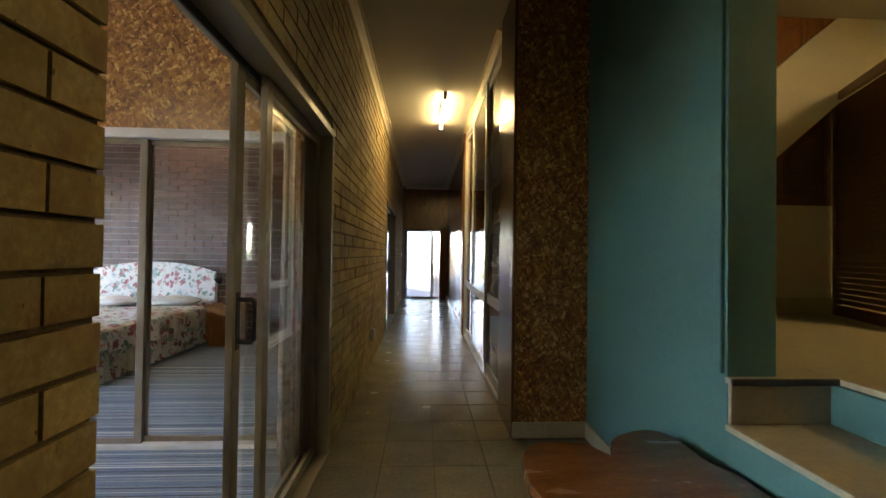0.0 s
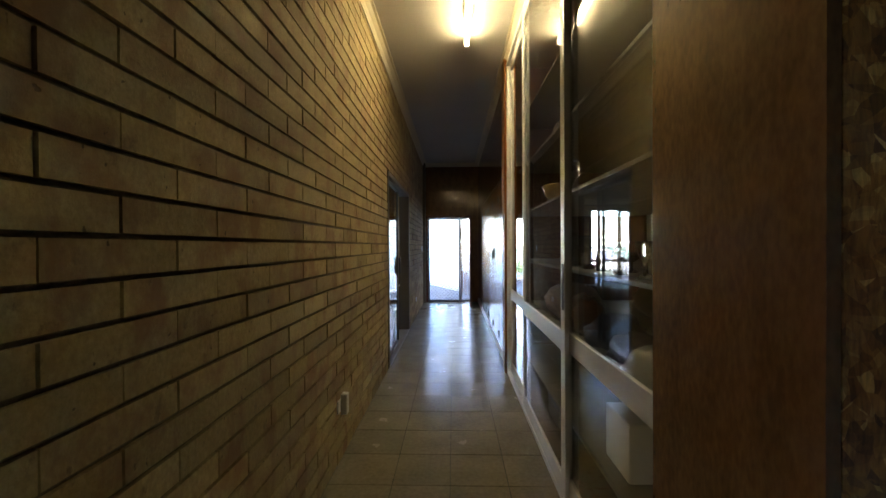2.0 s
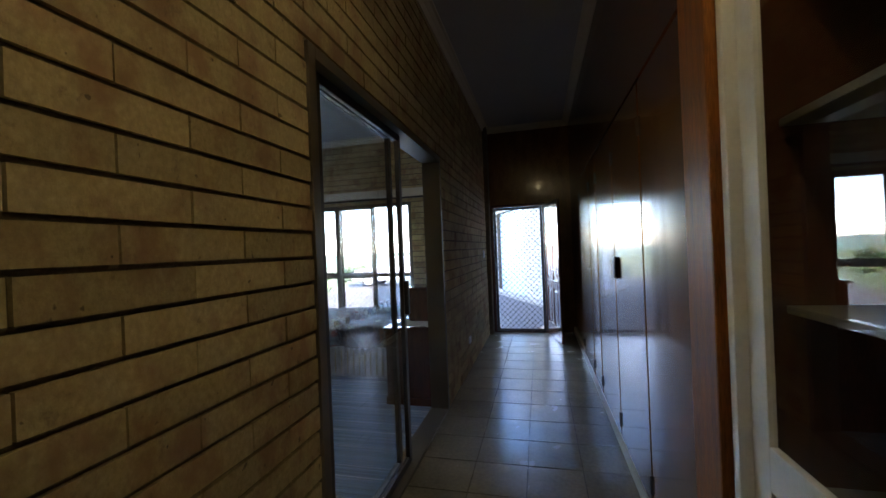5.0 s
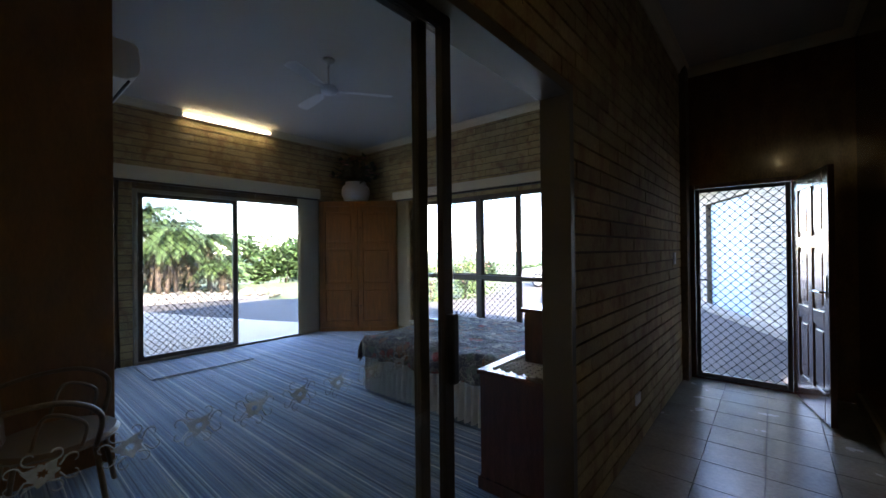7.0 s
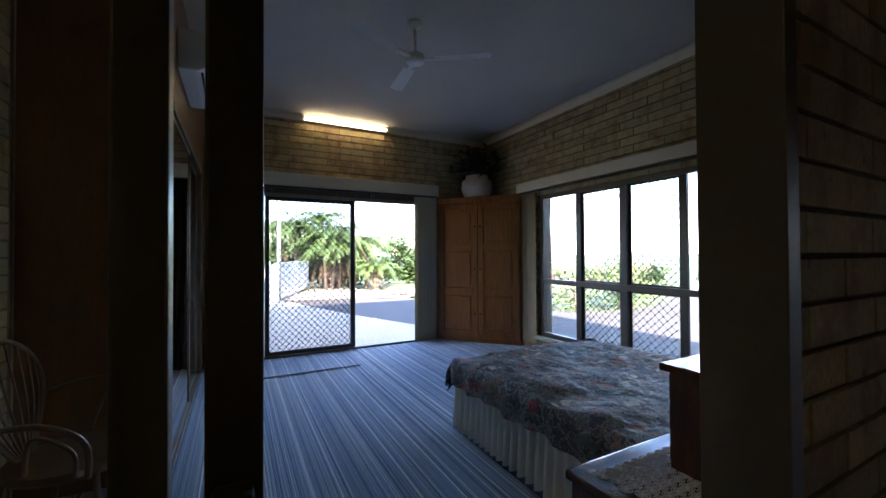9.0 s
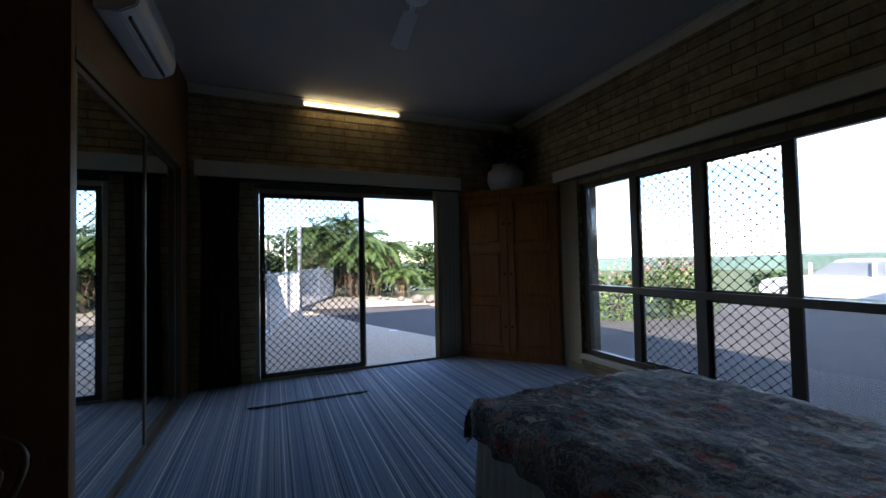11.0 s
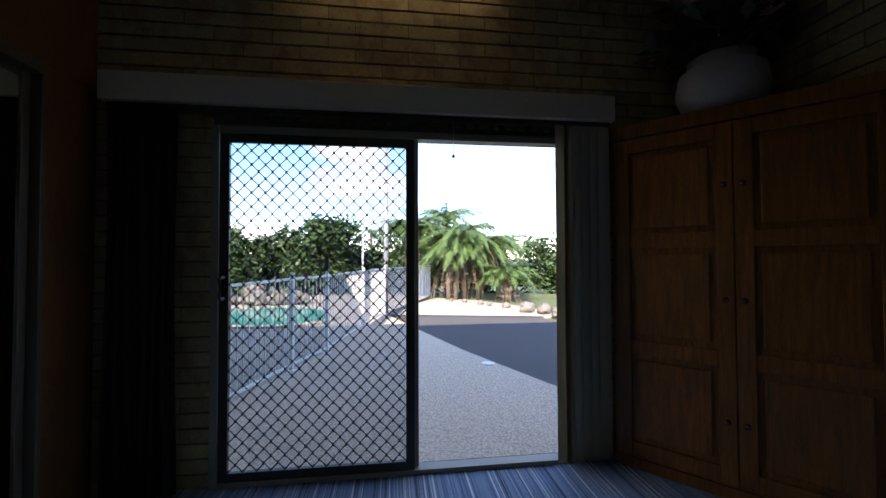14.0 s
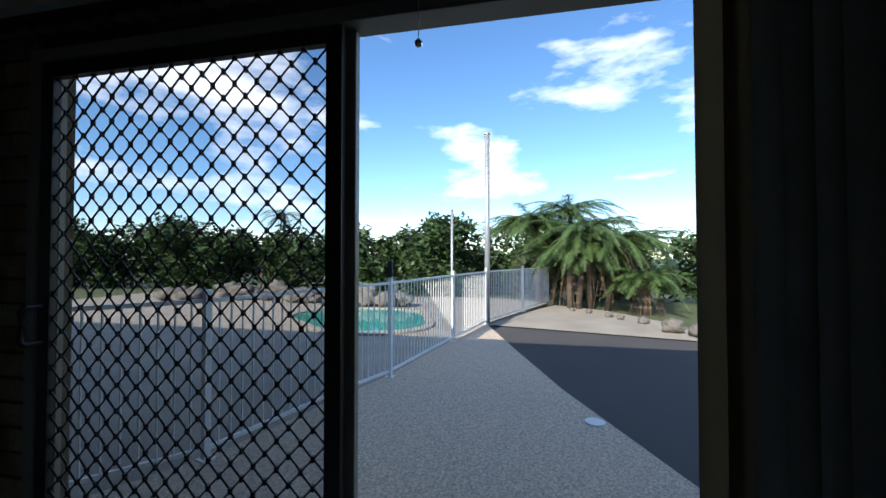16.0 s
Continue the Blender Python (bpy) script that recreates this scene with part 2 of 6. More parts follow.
def floral_material(name, ground, tones, scale, line=None):
    """Printed cotton: a scatter of blooms and leaves over a ground colour."""
    m, n, l, b = nodes_of(name)
    tc = n.new("ShaderNodeTexCoord")
    wob = n.new("ShaderNodeTexNoise")
    wob.inputs["Scale"].default_value = scale * 1.3
    wob.inputs["Detail"].default_value = 3
    l.new(tc.outputs["Object"], wob.inputs["Vector"])
    vm = n.new("ShaderNodeVectorMath")
    vm.operation = "MULTIPLY_ADD"
    vm.inputs[1].default_value = (2.0 / scale,) * 3
    l.new(wob.outputs["Color"], vm.inputs[0])
    l.new(tc.outputs["Object"], vm.inputs[2])
    v = n.new("ShaderNodeTexVoronoi")
    v.inputs["Scale"].default_value = scale
    l.new(vm.outputs["Vector"], v.inputs["Vector"])
    sp = n.new("ShaderNodeSeparateColor")
    l.new(v.outputs["Color"], sp.inputs["Color"])
    rc = ramp(n, [((i + 0.5) / len(tones), c) for i, c in enumerate(tones)])
    rc.color_ramp.interpolation = "CONSTANT"
    l.new(sp.outputs[0], rc.inputs["Fac"])
    rd = ramp(n, [(0.43, (1, 1, 1)), (0.50, (0, 0, 0))])
    l.new(v.outputs["Distance"], rd.inputs["Fac"])
    mx = n.new("ShaderNodeMix")
    mx.data_type = "RGBA"
    mx.inputs["A"].default_value = (*ground, 1)
    l.new(rd.outputs["Color"], mx.inputs["Factor"])
    l.new(rc.outputs["Color"], mx.inputs["B"])
    out = mx.outputs["Result"]
    if line:
        for sc, pull in ((scale * 1.0, 1.0), (scale * 2.3, 0.7)):
            e = n.new("ShaderNodeTexVoronoi")
            e.feature = "DISTANCE_TO_EDGE"
            e.inputs["Scale"].default_value = sc
            l.new(vm.outputs["Vector"], e.inputs["Vector"])
            re = ramp(n, [(0.018, (pull,) * 3), (0.05, (0, 0, 0))])
            l.new(e.outputs["Distance"], re.inputs["Fac"])
            ml = n.new("ShaderNodeMix")
            ml.data_type = "RGBA"
            l.new(re.outputs["Color"], ml.inputs["Factor"])
            l.new(out, ml.inputs["A"])
            ml.inputs["B"].default_value = (*line, 1)
            out = ml.outputs["Result"]
    l.new(out, b.inputs["Base Color"])
    b.inputs["Roughness"].default_value = 0.6
    b.inputs["Specular IOR Level"].default_value = 0.3
    f = n.new("ShaderNodeTexNoise")
    f.inputs["Scale"].default_value = 14
    l.new(tc.outputs["Object"], f.inputs["Vector"])
    bp = n.new("ShaderNodeBump")
    bp.inputs["Strength"].default_value, bp.inputs["Distance"].default_value = 0.5, 0.03
    l.new(f.outputs["Fac"], bp.inputs["Height"])
    l.new(bp.outputs["Normal"], b.inputs["Normal"])
    return m


TAN = brick_material("tan_brick")
MORTAR = surface("raked_mortar", (0.14, 0.105, 0.065), 0.95, 0.3, 20, 120, 0.4)
DARK_BRICK = surface("brown_brick", (0.10, 0.055, 0.045), 0.6, 0.35, 12, 80, 0.3, rand=0.3, world_space=True)
PALE_MORTAR = surface("pale_mortar", (0.30, 0.285, 0.27), 0.9, 0.2, 20, 120, 0.3)
OSB = osb_material("varnished_strand_board")
LACQUER = surface("lacquered_brown_board", (0.155, 0.064, 0.021), 0.20, 0.3, 5, 40, 0.0, stretch=(2, 2, 0.9), coat=0.3, coat_rough=0.05, rvar=0.03)
PINE = surface("honey_pine", (0.225, 0.078, 0.014), 0.42, 0.5, 7, 60, 0.08, stretch=(6, 6, 0.5), spec=0.3, coat=0.08)
DARKWOOD = surface("dark_red_wood", (0.085, 0.03, 0.017), 0.22, 0.35, 6, 60, 0.05, stretch=(5, 5, 0.6), coat=0.4)
SLABWOOD = surface("polished_slab_wood", (0.22, 0.085, 0.03), 0.25, 0.35, 3, 40, 0.05, stretch=(1, 5, 1), coat=0.5)
ALU = surface("bronze_cream_aluminium", (0.27, 0.23, 0.165), 0.4, 0.08, 5, 80, 0.03, metal=0.0)
BRONZE = surface("bronze_aluminium", (0.10, 0.078, 0.052), 0.42, 0.1, 5, 80, 0.03)
WHITE_ALU = surface("white_aluminium", (0.66, 0.67, 0.66), 0.35, 0.06, 5, 80, 0.03)
DARK_ALU = surface("dark_bronze_aluminium", (0.05, 0.04, 0.03), 0.4, 0.2, 5, 80, 0.03, metal=0.3)
CEIL = surface("white_ceiling_paint", (0.49, 0.465, 0.42), 0.85, 0.05, 2, 60, 0.05)
CREAM = surface("cream_paint", (0.62, 0.55, 0.40), 0.6, 0.06, 3, 60, 0.05)
TEAL = surface("teal_wall_paint", (0.068, 0.205, 0.19), 0.5, 0.10, 2.5, 50, 0.06)
TILE = surface("sandy_floor_tile", (0.23, 0.21, 0.16), 0.24, 0.22, 4, 40, 0.05, rand=0.08, world_space=True)
GROUT = surface("grey_grout", (0.12, 0.115, 0.10), 0.9, 0.2, 20, 100, 0.2)
STONE_TILE = surface("pale_stone_tile", (0.42, 0.36, 0.24), 0.4, 0.15, 5, 40, 0.05)
CARPET = stripes_material("striped_ribbed_carpet")
GLASS = glass("clear_glass", (0.97, 0.99, 0.98))
CHROME = surface("chrome", (0.75, 0.75, 0.76), 0.15, 0.03, 5, 50, 0.0, metal=1.0)
BLACK = surface("black_plastic", (0.015, 0.015, 0.016), 0.4, 0.2, 8, 60, 0.05)
WHITE_PLASTIC = surface("white_plastic", (0.72, 0.72, 0.70), 0.35, 0.04, 4, 50, 0.02)
MESH_BLACK = surface("black_grille", (0.02, 0.02, 0.022), 0.45, 0.2, 8, 60, 0.05, metal=0.4)
TUBE = glowing("warm_tube", (1.0, 0.87, 0.45), 2.0)
TUBE_LANDING = glowing("landing_tube", (1.0, 0.86, 0.46), 2.0)
TUBE_B = glowing("bedroom_tube", (1.0, 0.88, 0.56), 1.15)
mirror_mat, _n, _l, _b = nodes_of("mirror_silver")
_b.inputs["Base Color"].default_value = (0.86, 0.88, 0.87, 1)
_b.inputs["Metallic"].default_value = 1.0
_b.inputs["Roughness"].default_value = 0.015


# ---- building helpers ----
def box(bm, x0, x1, y0, y1, z0, z1, bev=0.0, m=None):
    vs = [bm.verts.new((x, y, z)) for x in (x0, x1) for y in (y0, y1) for z in (z0, z1)]
    fs = [bm.faces.new([vs[i] for i in f]) for f in ((0, 1, 3, 2), (4, 6, 7, 5), (0, 4, 5, 1), (2, 3, 7, 6), (0, 2, 6, 4), (1, 5, 7, 3))]
    if bev:
        es = list({e for f in fs for e in f.edges})
        got = bmesh.ops.bevel(bm, geom=es, offset=bev, segments=2, profile=0.6, affect="EDGES", clamp_overlap=True)
        vs = list({v for f in got["faces"] for v in f.verts})
    if m is not None:
        bmesh.ops.transform(bm, matrix=m, verts=vs)
    return vs


def turned(bm, profile, m=None, seg=20, caps=True):
    """A round body: (radius, height) rings up the z axis."""
    rings = [[bm.verts.new((r * math.cos(a), r * math.sin(a), z)) for a in (2 * math.pi * i / seg for i in range(seg))] for r, z in profile]
    for a, b in zip(rings, rings[1:]):
        for i in range(seg):
            bm.faces.new((a[i], a[(i + 1) % seg], b[(i + 1) % seg], b[i]))
    if caps:
        bm.faces.new(rings[0][::-1])
        bm.faces.new(rings[-1])
    vs = [v for r in rings for v in r]
    if m is not None:
        bmesh.ops.transform(bm, matrix=m, verts=vs)
    return vs


def rod(bm, a, b, r0, r1=None, seg=8):
    a, b = Vector(a), Vector(b)
    d = b - a
    m = Matrix.Translation(a) @ d.to_track_quat("Z", "Y").to_matrix().to_4x4()
    return turned(bm, [(r0, 0), (r0 if r1 is None else r1, d.length)], m, seg)


def bent(bm, pts, r, seg=6, taper=1.0):
    """A round rod through the given points."""
    pts = [Vector(p) for p in pts]
    rings = []
    for i, p in enumerate(pts):
        d = (pts[min(i + 1, len(pts) - 1)] - pts[max(i - 1, 0)]).normalized()
        q = d.to_track_quat("Z", "Y")
        rr = r * (1 + (taper - 1) * i / max(1, len(pts) - 1))
        rings.append([bm.verts.new(p + q @ Vector((rr * math.cos(2 * math.pi * k / seg), rr * math.sin(2 * math.pi * k / seg), 0))) for k in range(seg)])
    for a, b in zip(rings, rings[1:]):
        for k in range(seg):
            bm.faces.new((a[k], a[(k + 1) % seg], b[(k + 1) % seg], b[k]))
    bm.faces.new(rings[0][::-1])
    bm.faces.new(rings[-1])


def mesh_of(name, bm, material, smooth=False):
    me = bpy.data.meshes.new(name)
    bmesh.ops.recalc_face_normals(bm, faces=bm.faces[:])
    bm.to_mesh(me)
    bm.free()
    me.materials.append(material)
    if smooth:
        for p in me.polygons:
            p.use_smooth = True
    return me


def part(name, bm, material, parent, label="", smooth=False):
    ob = new(name, mesh_of(name, bm, material, smooth))
    ob.parent = parent
    return tagged(ob, label)


def thing(name, label, category, at=(0, 0, 0), rz=0, group=""):
    ob = new(name)
    ob.empty_display_size = 0.1
    ob.matrix_basis = pose(*at, 0, 0, rz)
    return tagged(ob, label, category, group)


def single(name, bm, material, label, category, smooth=False, group=""):
    return tagged(new(name, mesh_of(name, bm, material, smooth)), label, category, group)


def struct(name, bm, material, label, category="structure", smooth=False):
    return tagged(new(name, mesh_of(name, bm, material, smooth)), label, category, kind="structure")


def boxes(*bs, bev=0.0):
    bm = bmesh.new()
    for b in bs:
        box(bm, *b, bev=bev)
    return bm


def pbox(name, b, material, parent, label="", bev=0.004):
    bm = bmesh.new()
    box(bm, *b, bev=bev)
    return part(name, bm, material, parent, label)


def cut_wall(bm, axis, a0, a1, u0, u1, z0, z1, holes):
    """A slab from a0 to a1 across, u0 to u1 along and z0 to z1 up, with right-angled holes (u0, u1, z0, z1)."""
    us = sorted({u0, u1, *(h[k] for h in holes for k in (0, 1) if u0 < h[k] < u1)})
    zs = sorted({z0, z1, *(h[k] for h in holes for k in (2, 3) if z0 < h[k] < z1)})
    for ua, ub in zip(us, us[1:]):
        run = None
        for za, zb in zip(zs, zs[1:]):
            um, zm = (ua + ub) / 2, (za + zb) / 2
            if any(h[0] < um < h[1] and h[2] < zm < h[3] for h in holes):
                continue
            if axis == "x":
                box(bm, a0, a1, ua, ub, za, zb)
            else:
                box(bm, ua, ub, a0, a1, za, zb)


BRICK_JOBS = []


def brick_face(parent, axis, plane, side, u0, u1, z0, z1, holes, length=0.347, course=0.0925, bed=0.013, perp=0.006, proud=0.013,
               material=None, near=None, limit=0, first=0.0):
    """Notes down a face of brickwork to lay at the end of the file."""
    BRICK_JOBS.append((parent, axis, plane, side, u0, u1, z0, z1, holes, length, course, bed, perp, proud, material or TAN, near, limit, first))


CEILING = 3.35
WL, WLB = -0.06, -0.17      # the corridor's brick wall: corridor face and bedroom face
RX = 1.25                   # the corridor's other side
END = 11.86
BW, BS, BN = -5.47, 6.70, 11.64   # bedroom: west, south and north faces
DOOR1, DOOR2 = (0.90, 2.76, 0.0, 2.14), (6.69, 8.71, 0.0, 2.20)
XDOOR = (8.085, 10.42, -0.02, 2.235)
WIN = (-4.06, -1.30, 0.22, 2.22)

# ---- structure ----
bm = bmesh.new()
cut_wall(bm, "x", WLB + 0.014, WL - 0.014, -3.2, END, 0, CEILING, [DOOR1, DOOR2])
wall_corr = struct("wall_corridor_west", bm, MORTAR, "tan brick corridor wall with dark raked joints", "wall")
brick_face(wall_corr, "x", WL, 1, -3.2, END, 0, CEILING, [DOOR1, DOOR2], near=5.6, limit=300)
brick_face(wall_corr, "x", WLB, -1, 2.98, END, 0, CEILING, [DOOR2], first=0.1)

bm = bmesh.new()
cut_wall(bm, "x", BW - 0.13, BW - 0.014, 6.45, BN + 0.25, -0.1, CEILING, [XDOOR])
wall_bw = struct("wall_bedroom_west", bm, MORTAR, "tan brick bedroom wall with sliding door opening", "wall")
brick_face(wall_bw, "x", BW, 1, BS, BN, 0, CEILING, [XDOOR], near=9.2, limit=200)

bm = bmesh.new()
cut_wall(bm, "y", BN + 0.014, BN + 0.25, BW, 0.0, -0.1, CEILING, [WIN])
wall_bn = struct("wall_bedroom_north", bm, MORTAR, "tan brick bedroom wall with wide window opening", "wall")
brick_face(wall_bn, "y", BN, -1, BW, WLB, 0, CEILING, [WIN], near=-3.0, limit=200)

bm = bmesh.new()
cut_wall(bm, "y", BS - 0.11, BS - 0.014, BW - 0.236, WLB + 0.014, 0, CEILING, [])
wall_bs = struct("wall_bedroom_south", bm, MORTAR, "tan brick wall behind the cane chair", "wall")
brick_face(wall_bs, "y", BS, 1, -2.7, WLB, 0, CEILING, [])

bm = bmesh.new()
cut_wall(bm, "y", END, END + 0.24, -0.154, 1.6, 0, CEILING, [(0.0, 0.875, 0.0, 2.08)])
struct("wall_end", bm, LACQUER, "brown lacquered board wall above the back door", "wall")

bm = boxes((RX + 0.02, RX + 0.14, 6.76, END, 0, CEILING), (RX + 0.135, 2.01, 6.55, 6.755, 0, CEILING))
struct("wall_corridor_east", bm, LACQUER, "glossy brown lacquered board wall", "wall")

bm = boxes((BW - 0.25, 5.4, -3.4, 12.1, CEILING, CEILING + 0.12))
struct("ceiling", bm, CEIL, "flat white plasterboard ceiling", "ceiling")
bm = boxes((WLB + 0.06, 5.4, -3.4, 12.1, -0.12, -0.012))
struct("floor_corridor", bm, GROUT, "corridor floor slab under sandy tiles", "floor")
bm = boxes((BW - 0.02, WLB + 0.06, BS - 0.11, BN + 0.02, -0.12, 0.0))
struct("floor_bedroom", bm, CARPET, "blue and grey striped ribbed carpet", "floor")
bm = boxes((BW - 0.02, WLB + 0.06, -1.2, 3.6, -0.12, 0.0))
struct("floor_front_bedroom", bm, CARPET, "blue and grey striped ribbed carpet", "floor")
bm = boxes((BW - 0.9, 6.0, -4.0, 12.8, CEILING + 0.13, CEILING + 0.26))
struct("roof", bm, WHITE_ALU, "flat roof sheet with wide eaves", "roof")

# front bedroom behind the first sliding door
FB = -0.40
bm = bmesh.new()
cut_wall(bm, "y", FB - 0.2, FB - 0.01, BW - 0.236, WLB + 0.014, 0, CEILING, [])
wall_fs = struct("wall_front_bedroom_south", bm, PALE_MORTAR, "brown brick wall with pale mortar behind the bed", "wall")
brick_face(wall_fs, "y", FB, 1, BW, WLB, 0, CEILING, [], length=0.26, course=0.0925, bed=0.011, perp=0.009, proud=0.006, material=DARK_BRICK, near=-3.2, limit=0)
bm = bmesh.new()
cut_wall(bm, "x", BW - 0.236, BW - 0.014, FB - 0.2, 3.7, 0, CEILING, [(-0.1, 2.7, 0.05, 2.3)])
wall_fw = struct("wall_front_bedroom_west", bm, MORTAR, "tan brick wall with a wide window", "wall")
brick_face(wall_fw, "x", BW, 1, FB, 2.85, 0, CEILING, [(-0.1, 2.7, 0.05, 2.3)])
bm = boxes((BW - 0.236, WLB + 0.014, 3.5, 3.6, 0, CEILING))
struct("wall_front_bedroom_north", bm, CREAM, "plain cream wall behind the wardrobe", "wall")

# foyer with the raised landing
bm = bmesh.new()
cut_wall(bm, "y", -3.4, -3.2, WLB, 5.4, 0, CEILING, [])
struct("wall_foyer_south", bm, CREAM, "plain cream wall at the end of the foyer", "wall")
bm = boxes((5.2, 5.4, -3.2, 6.6, 0, CEILING), (2.03, 5.2, 5.0, 5.1, 0, CEILING))
struct("wall_foyer_east", bm, CREAM, "plain cream wall round the landing", "wall")
bm = boxes((1.77, 1.973, 1.63, 2.966, 0, CEILING), (1.77, 2.199, 0.32, 1.629, 0, 0.644), (1.77, 2.199, -0.13, 0.32, 0, 0.459), (1.77, 2.199, -0.58, -0.13, 0, 0.274), (1.77, 2.199, -1.03, -0.58, 0, 0.14))
struct("wall_teal", bm, TEAL, "teal painted wall beside the steps", "wall")
bm = boxes((1.752, 1.772, 1.645, 1.683, 0.862, CEILING - 0.002), bev=0.008)
struct("trim_teal_corner", bm, TEAL, "teal painted corner bead on the wall end", "trim")
bm = boxes((2.2, 5.2, -1.03, 5.0, 0, 0.831), (1.975, 2.199, 1.645, 3.36, 0, 0.831), (2.04, 2.199, 3.36, 5.0, 0, 0.831))
struct("landing_base", bm, TEAL, "teal painted side of the raised landing", "landing")
bm = boxes((1.235, 1.973, 2.968, 3.37, 0, CEILING))
struct("wall_strand_board", bm, OSB, "varnished strand board wall end", "wall")
bm = boxes((1.208, 1.2295, 2.964, 3.462, 0.0, CEILING))
struct("wall_lacquered_panel", bm, LACQUER, "glossy lacquered board beside the glass cabinet", "wall")
bm = boxes((1.215, 1.768, 2.948, 2.966, 0.0, 0.112), (1.752, 1.768, 1.65, 2.947, 0.0, 0.112), bev=0.003)
struct("baseboard_foyer", bm, STONE_TILE, "stone tile skirting on the strand board", "skirting")
bm = boxes((RX - 0.006, RX + 0.02, 6.76, 11.84, 0.0, 0.10), bev=0.003)
struct("baseboard_corridor", bm, STONE_TILE, "tile skirting along the lacquered wall", "skirting")
bm = boxes((BW + 0.0, -2.78, BS - 0.014, BS + 0.0, 0, CEILING))
struct("wall_closet_back", bm, CREAM, "plain wall at the back of the wardrobe", "wall")


def cornice(name, a, b, inward, label):
    """A coved strip in the corner of wall and ceiling."""
    bm = bmesh.new()
    a, b, n = Vector(a), Vector(b), Vector(inward)
    prof = [(0, 0), (0, -0.085), (0.012, -0.085), (0.03, -0.04), (0.062, -0.014), (0.085, -0.012), (0.085, 0)]
    rows = [[bm.verts.new(p + n * u + Vector((0, 0, v))) for u, v in prof] for p in (a, b)]
    k = len(prof)
    for i in range(k):
        bm.faces.new((rows[0][i], rows[0][(i + 1) % k], rows[1][(i + 1) % k], rows[1][i]))
    bm.faces.new(rows[0][::-1])
    bm.faces.new(rows[1])
    struct(name, bm, CREAM, label, "cornice")


C = CEILING - 0.001
cornice("trim_cornice_corridor_west", (WL, -3.2, C), (WL, END, C), (1, 0, 0), "cream cove cornice above the brick wall")
cornice("trim_cornice_corridor_east", (RX + 0.019, 3.56, C), (RX + 0.019, END, C), (-1, 0, 0), "cream cove cornice above the cabinet")
cornice("trim_cornice_end", (WL, END, C), (RX, END, C), (0, -1, 0), "cream cove cornice above the back door")
cornice("trim_cornice_bedroom_west", (BW, 7.43, C), (BW, BN, C), (1, 0, 0), "cream cove cornice above the brick wall")
cornice("trim_cornice_bedroom_north", (BW, BN, C), (WLB, BN, C), (0, -1, 0), "cream cove cornice above the windows")


# ---- grilles, doors ----
SCREEN, _n, _l, _b = nodes_of("fly_screen")
_b.inputs["Base Color"].default_value = (0.03, 0.03, 0.032, 1)
_b.inputs["Roughness"].default_value = 0.7
_b.inputs["Alpha"].default_value = 0.2


def grille_mesh(width, height, cell_w=0.084, cell_h=0.088, r=0.0046):
    """Expanded diamond grille in the plane x = 0, from the origin along y and z."""
    bm = bmesh.new()
    nx, nz = round(width / cell_w), round(height / cell_h * 2)
    cw, ch = width / nx, height / nz
    for i in range(nx):
        for u0, s in ((i * cw, 1), ((i + 1) * cw, -1)):
            for k in range(0 if s > 0 else 1, nz + 1, 2):
                yk, zk = u0 + s * (cw / 2 if k % 2 else 0), k * ch
                box(bm, -0.006, 0.006, yk - 0.0048, yk + 0.0048, zk - 0.010, zk + 0.010)
            bent(bm, [(0.002 * s, u0 + s * (cw / 2 if k % 2 else 0), k * ch) for k in range(nz + 1)], r, seg=4)
    return bm


def frame_parts(parent, name, x0, x1, y0, y1, z0, z1, w, material, rails=(), bottom=None):
    """Four bars of a frame in a plane of constant x, and cross rails (z0, z1)."""
    b = w if bottom is None else bottom
    for nm, bx in (("stile", (x0, x1, y0, y0 + w, z0, z1)), ("stile", (x0, x1, y1 - w, y1, z0, z1)),
                   ("top_rail", (x0, x1, y0 + w, y1 - w, z1 - w, z1)), ("bottom_rail", (x0, x1, y0 + w, y1 - w, z0, z0 + b)),
                   *(("cross_rail", (x0, x1, y0 + w, y1 - w, a, c)) for a, c in rails)):
        pbox(nm, bx, material, parent, bev=0.003)


def pane(parent, x, y0, y1, z0, z1, name="pane"):
    bm = boxes((x - 0.0025, x + 0.0025, y0, y1, z0, z1))
    ob = part(name, bm, GLASS, parent)
    ob.visible_shadow = False
    return ob


def d_handle(parent, x, y, z, side, h=0.16):
    bm = bmesh.new()
    bent(bm, [(x, y, z - h / 2), (x + side * 0.055, y, z - h / 2), (x + side * 0.066, y, z - h / 2 + 0.012), (x + side * 0.066, y, z + h / 2 - 0.012),
              (x + side * 0.055, y, z + h / 2), (x, y, z + h / 2)], 0.011, 8)
    box(bm, x - 0.004, x + 0.004, y - 0.016, y + 0.016, z - h / 2 - 0.03, z + h / 2 + 0.03, bev=0.002)
    part("door_handle", bm, BLACK, parent, "black pull handle")


# sliding door to the front bedroom
d1 = thing("door_1", "cream aluminium sliding glass door, half open", "sliding door", (0, 0, 0))
d1["kind"] = "structure"
for nm, b in (("jamb", (-0.235, -0.20, 0.885, 0.899, 0.0, 2.14)), ("jamb", (-0.235, -0.052, 2.735, 2.785, 0.0, 2.14)), ("head", (-0.235, -0.052, 0.90, 2.734, 2.095, 2.14)), ("sill", (-0.235, -0.052, 0.90, 2.734, 0.0, 0.02))):
    pbox(nm, b, ALU, d1, bev=0.003)
pbox("head_track", (-0.180, -0.168, 0.95, 2.73, 2.06, 2.094), DARK_ALU, d1)
frame_parts(d1, "leaf", -0.165, -0.135, 1.86, 2.734, 0.021, 2.094, 0.06, ALU)
pane(d1, -0.150, 1.915, 2.68, 0.075, 2.045)
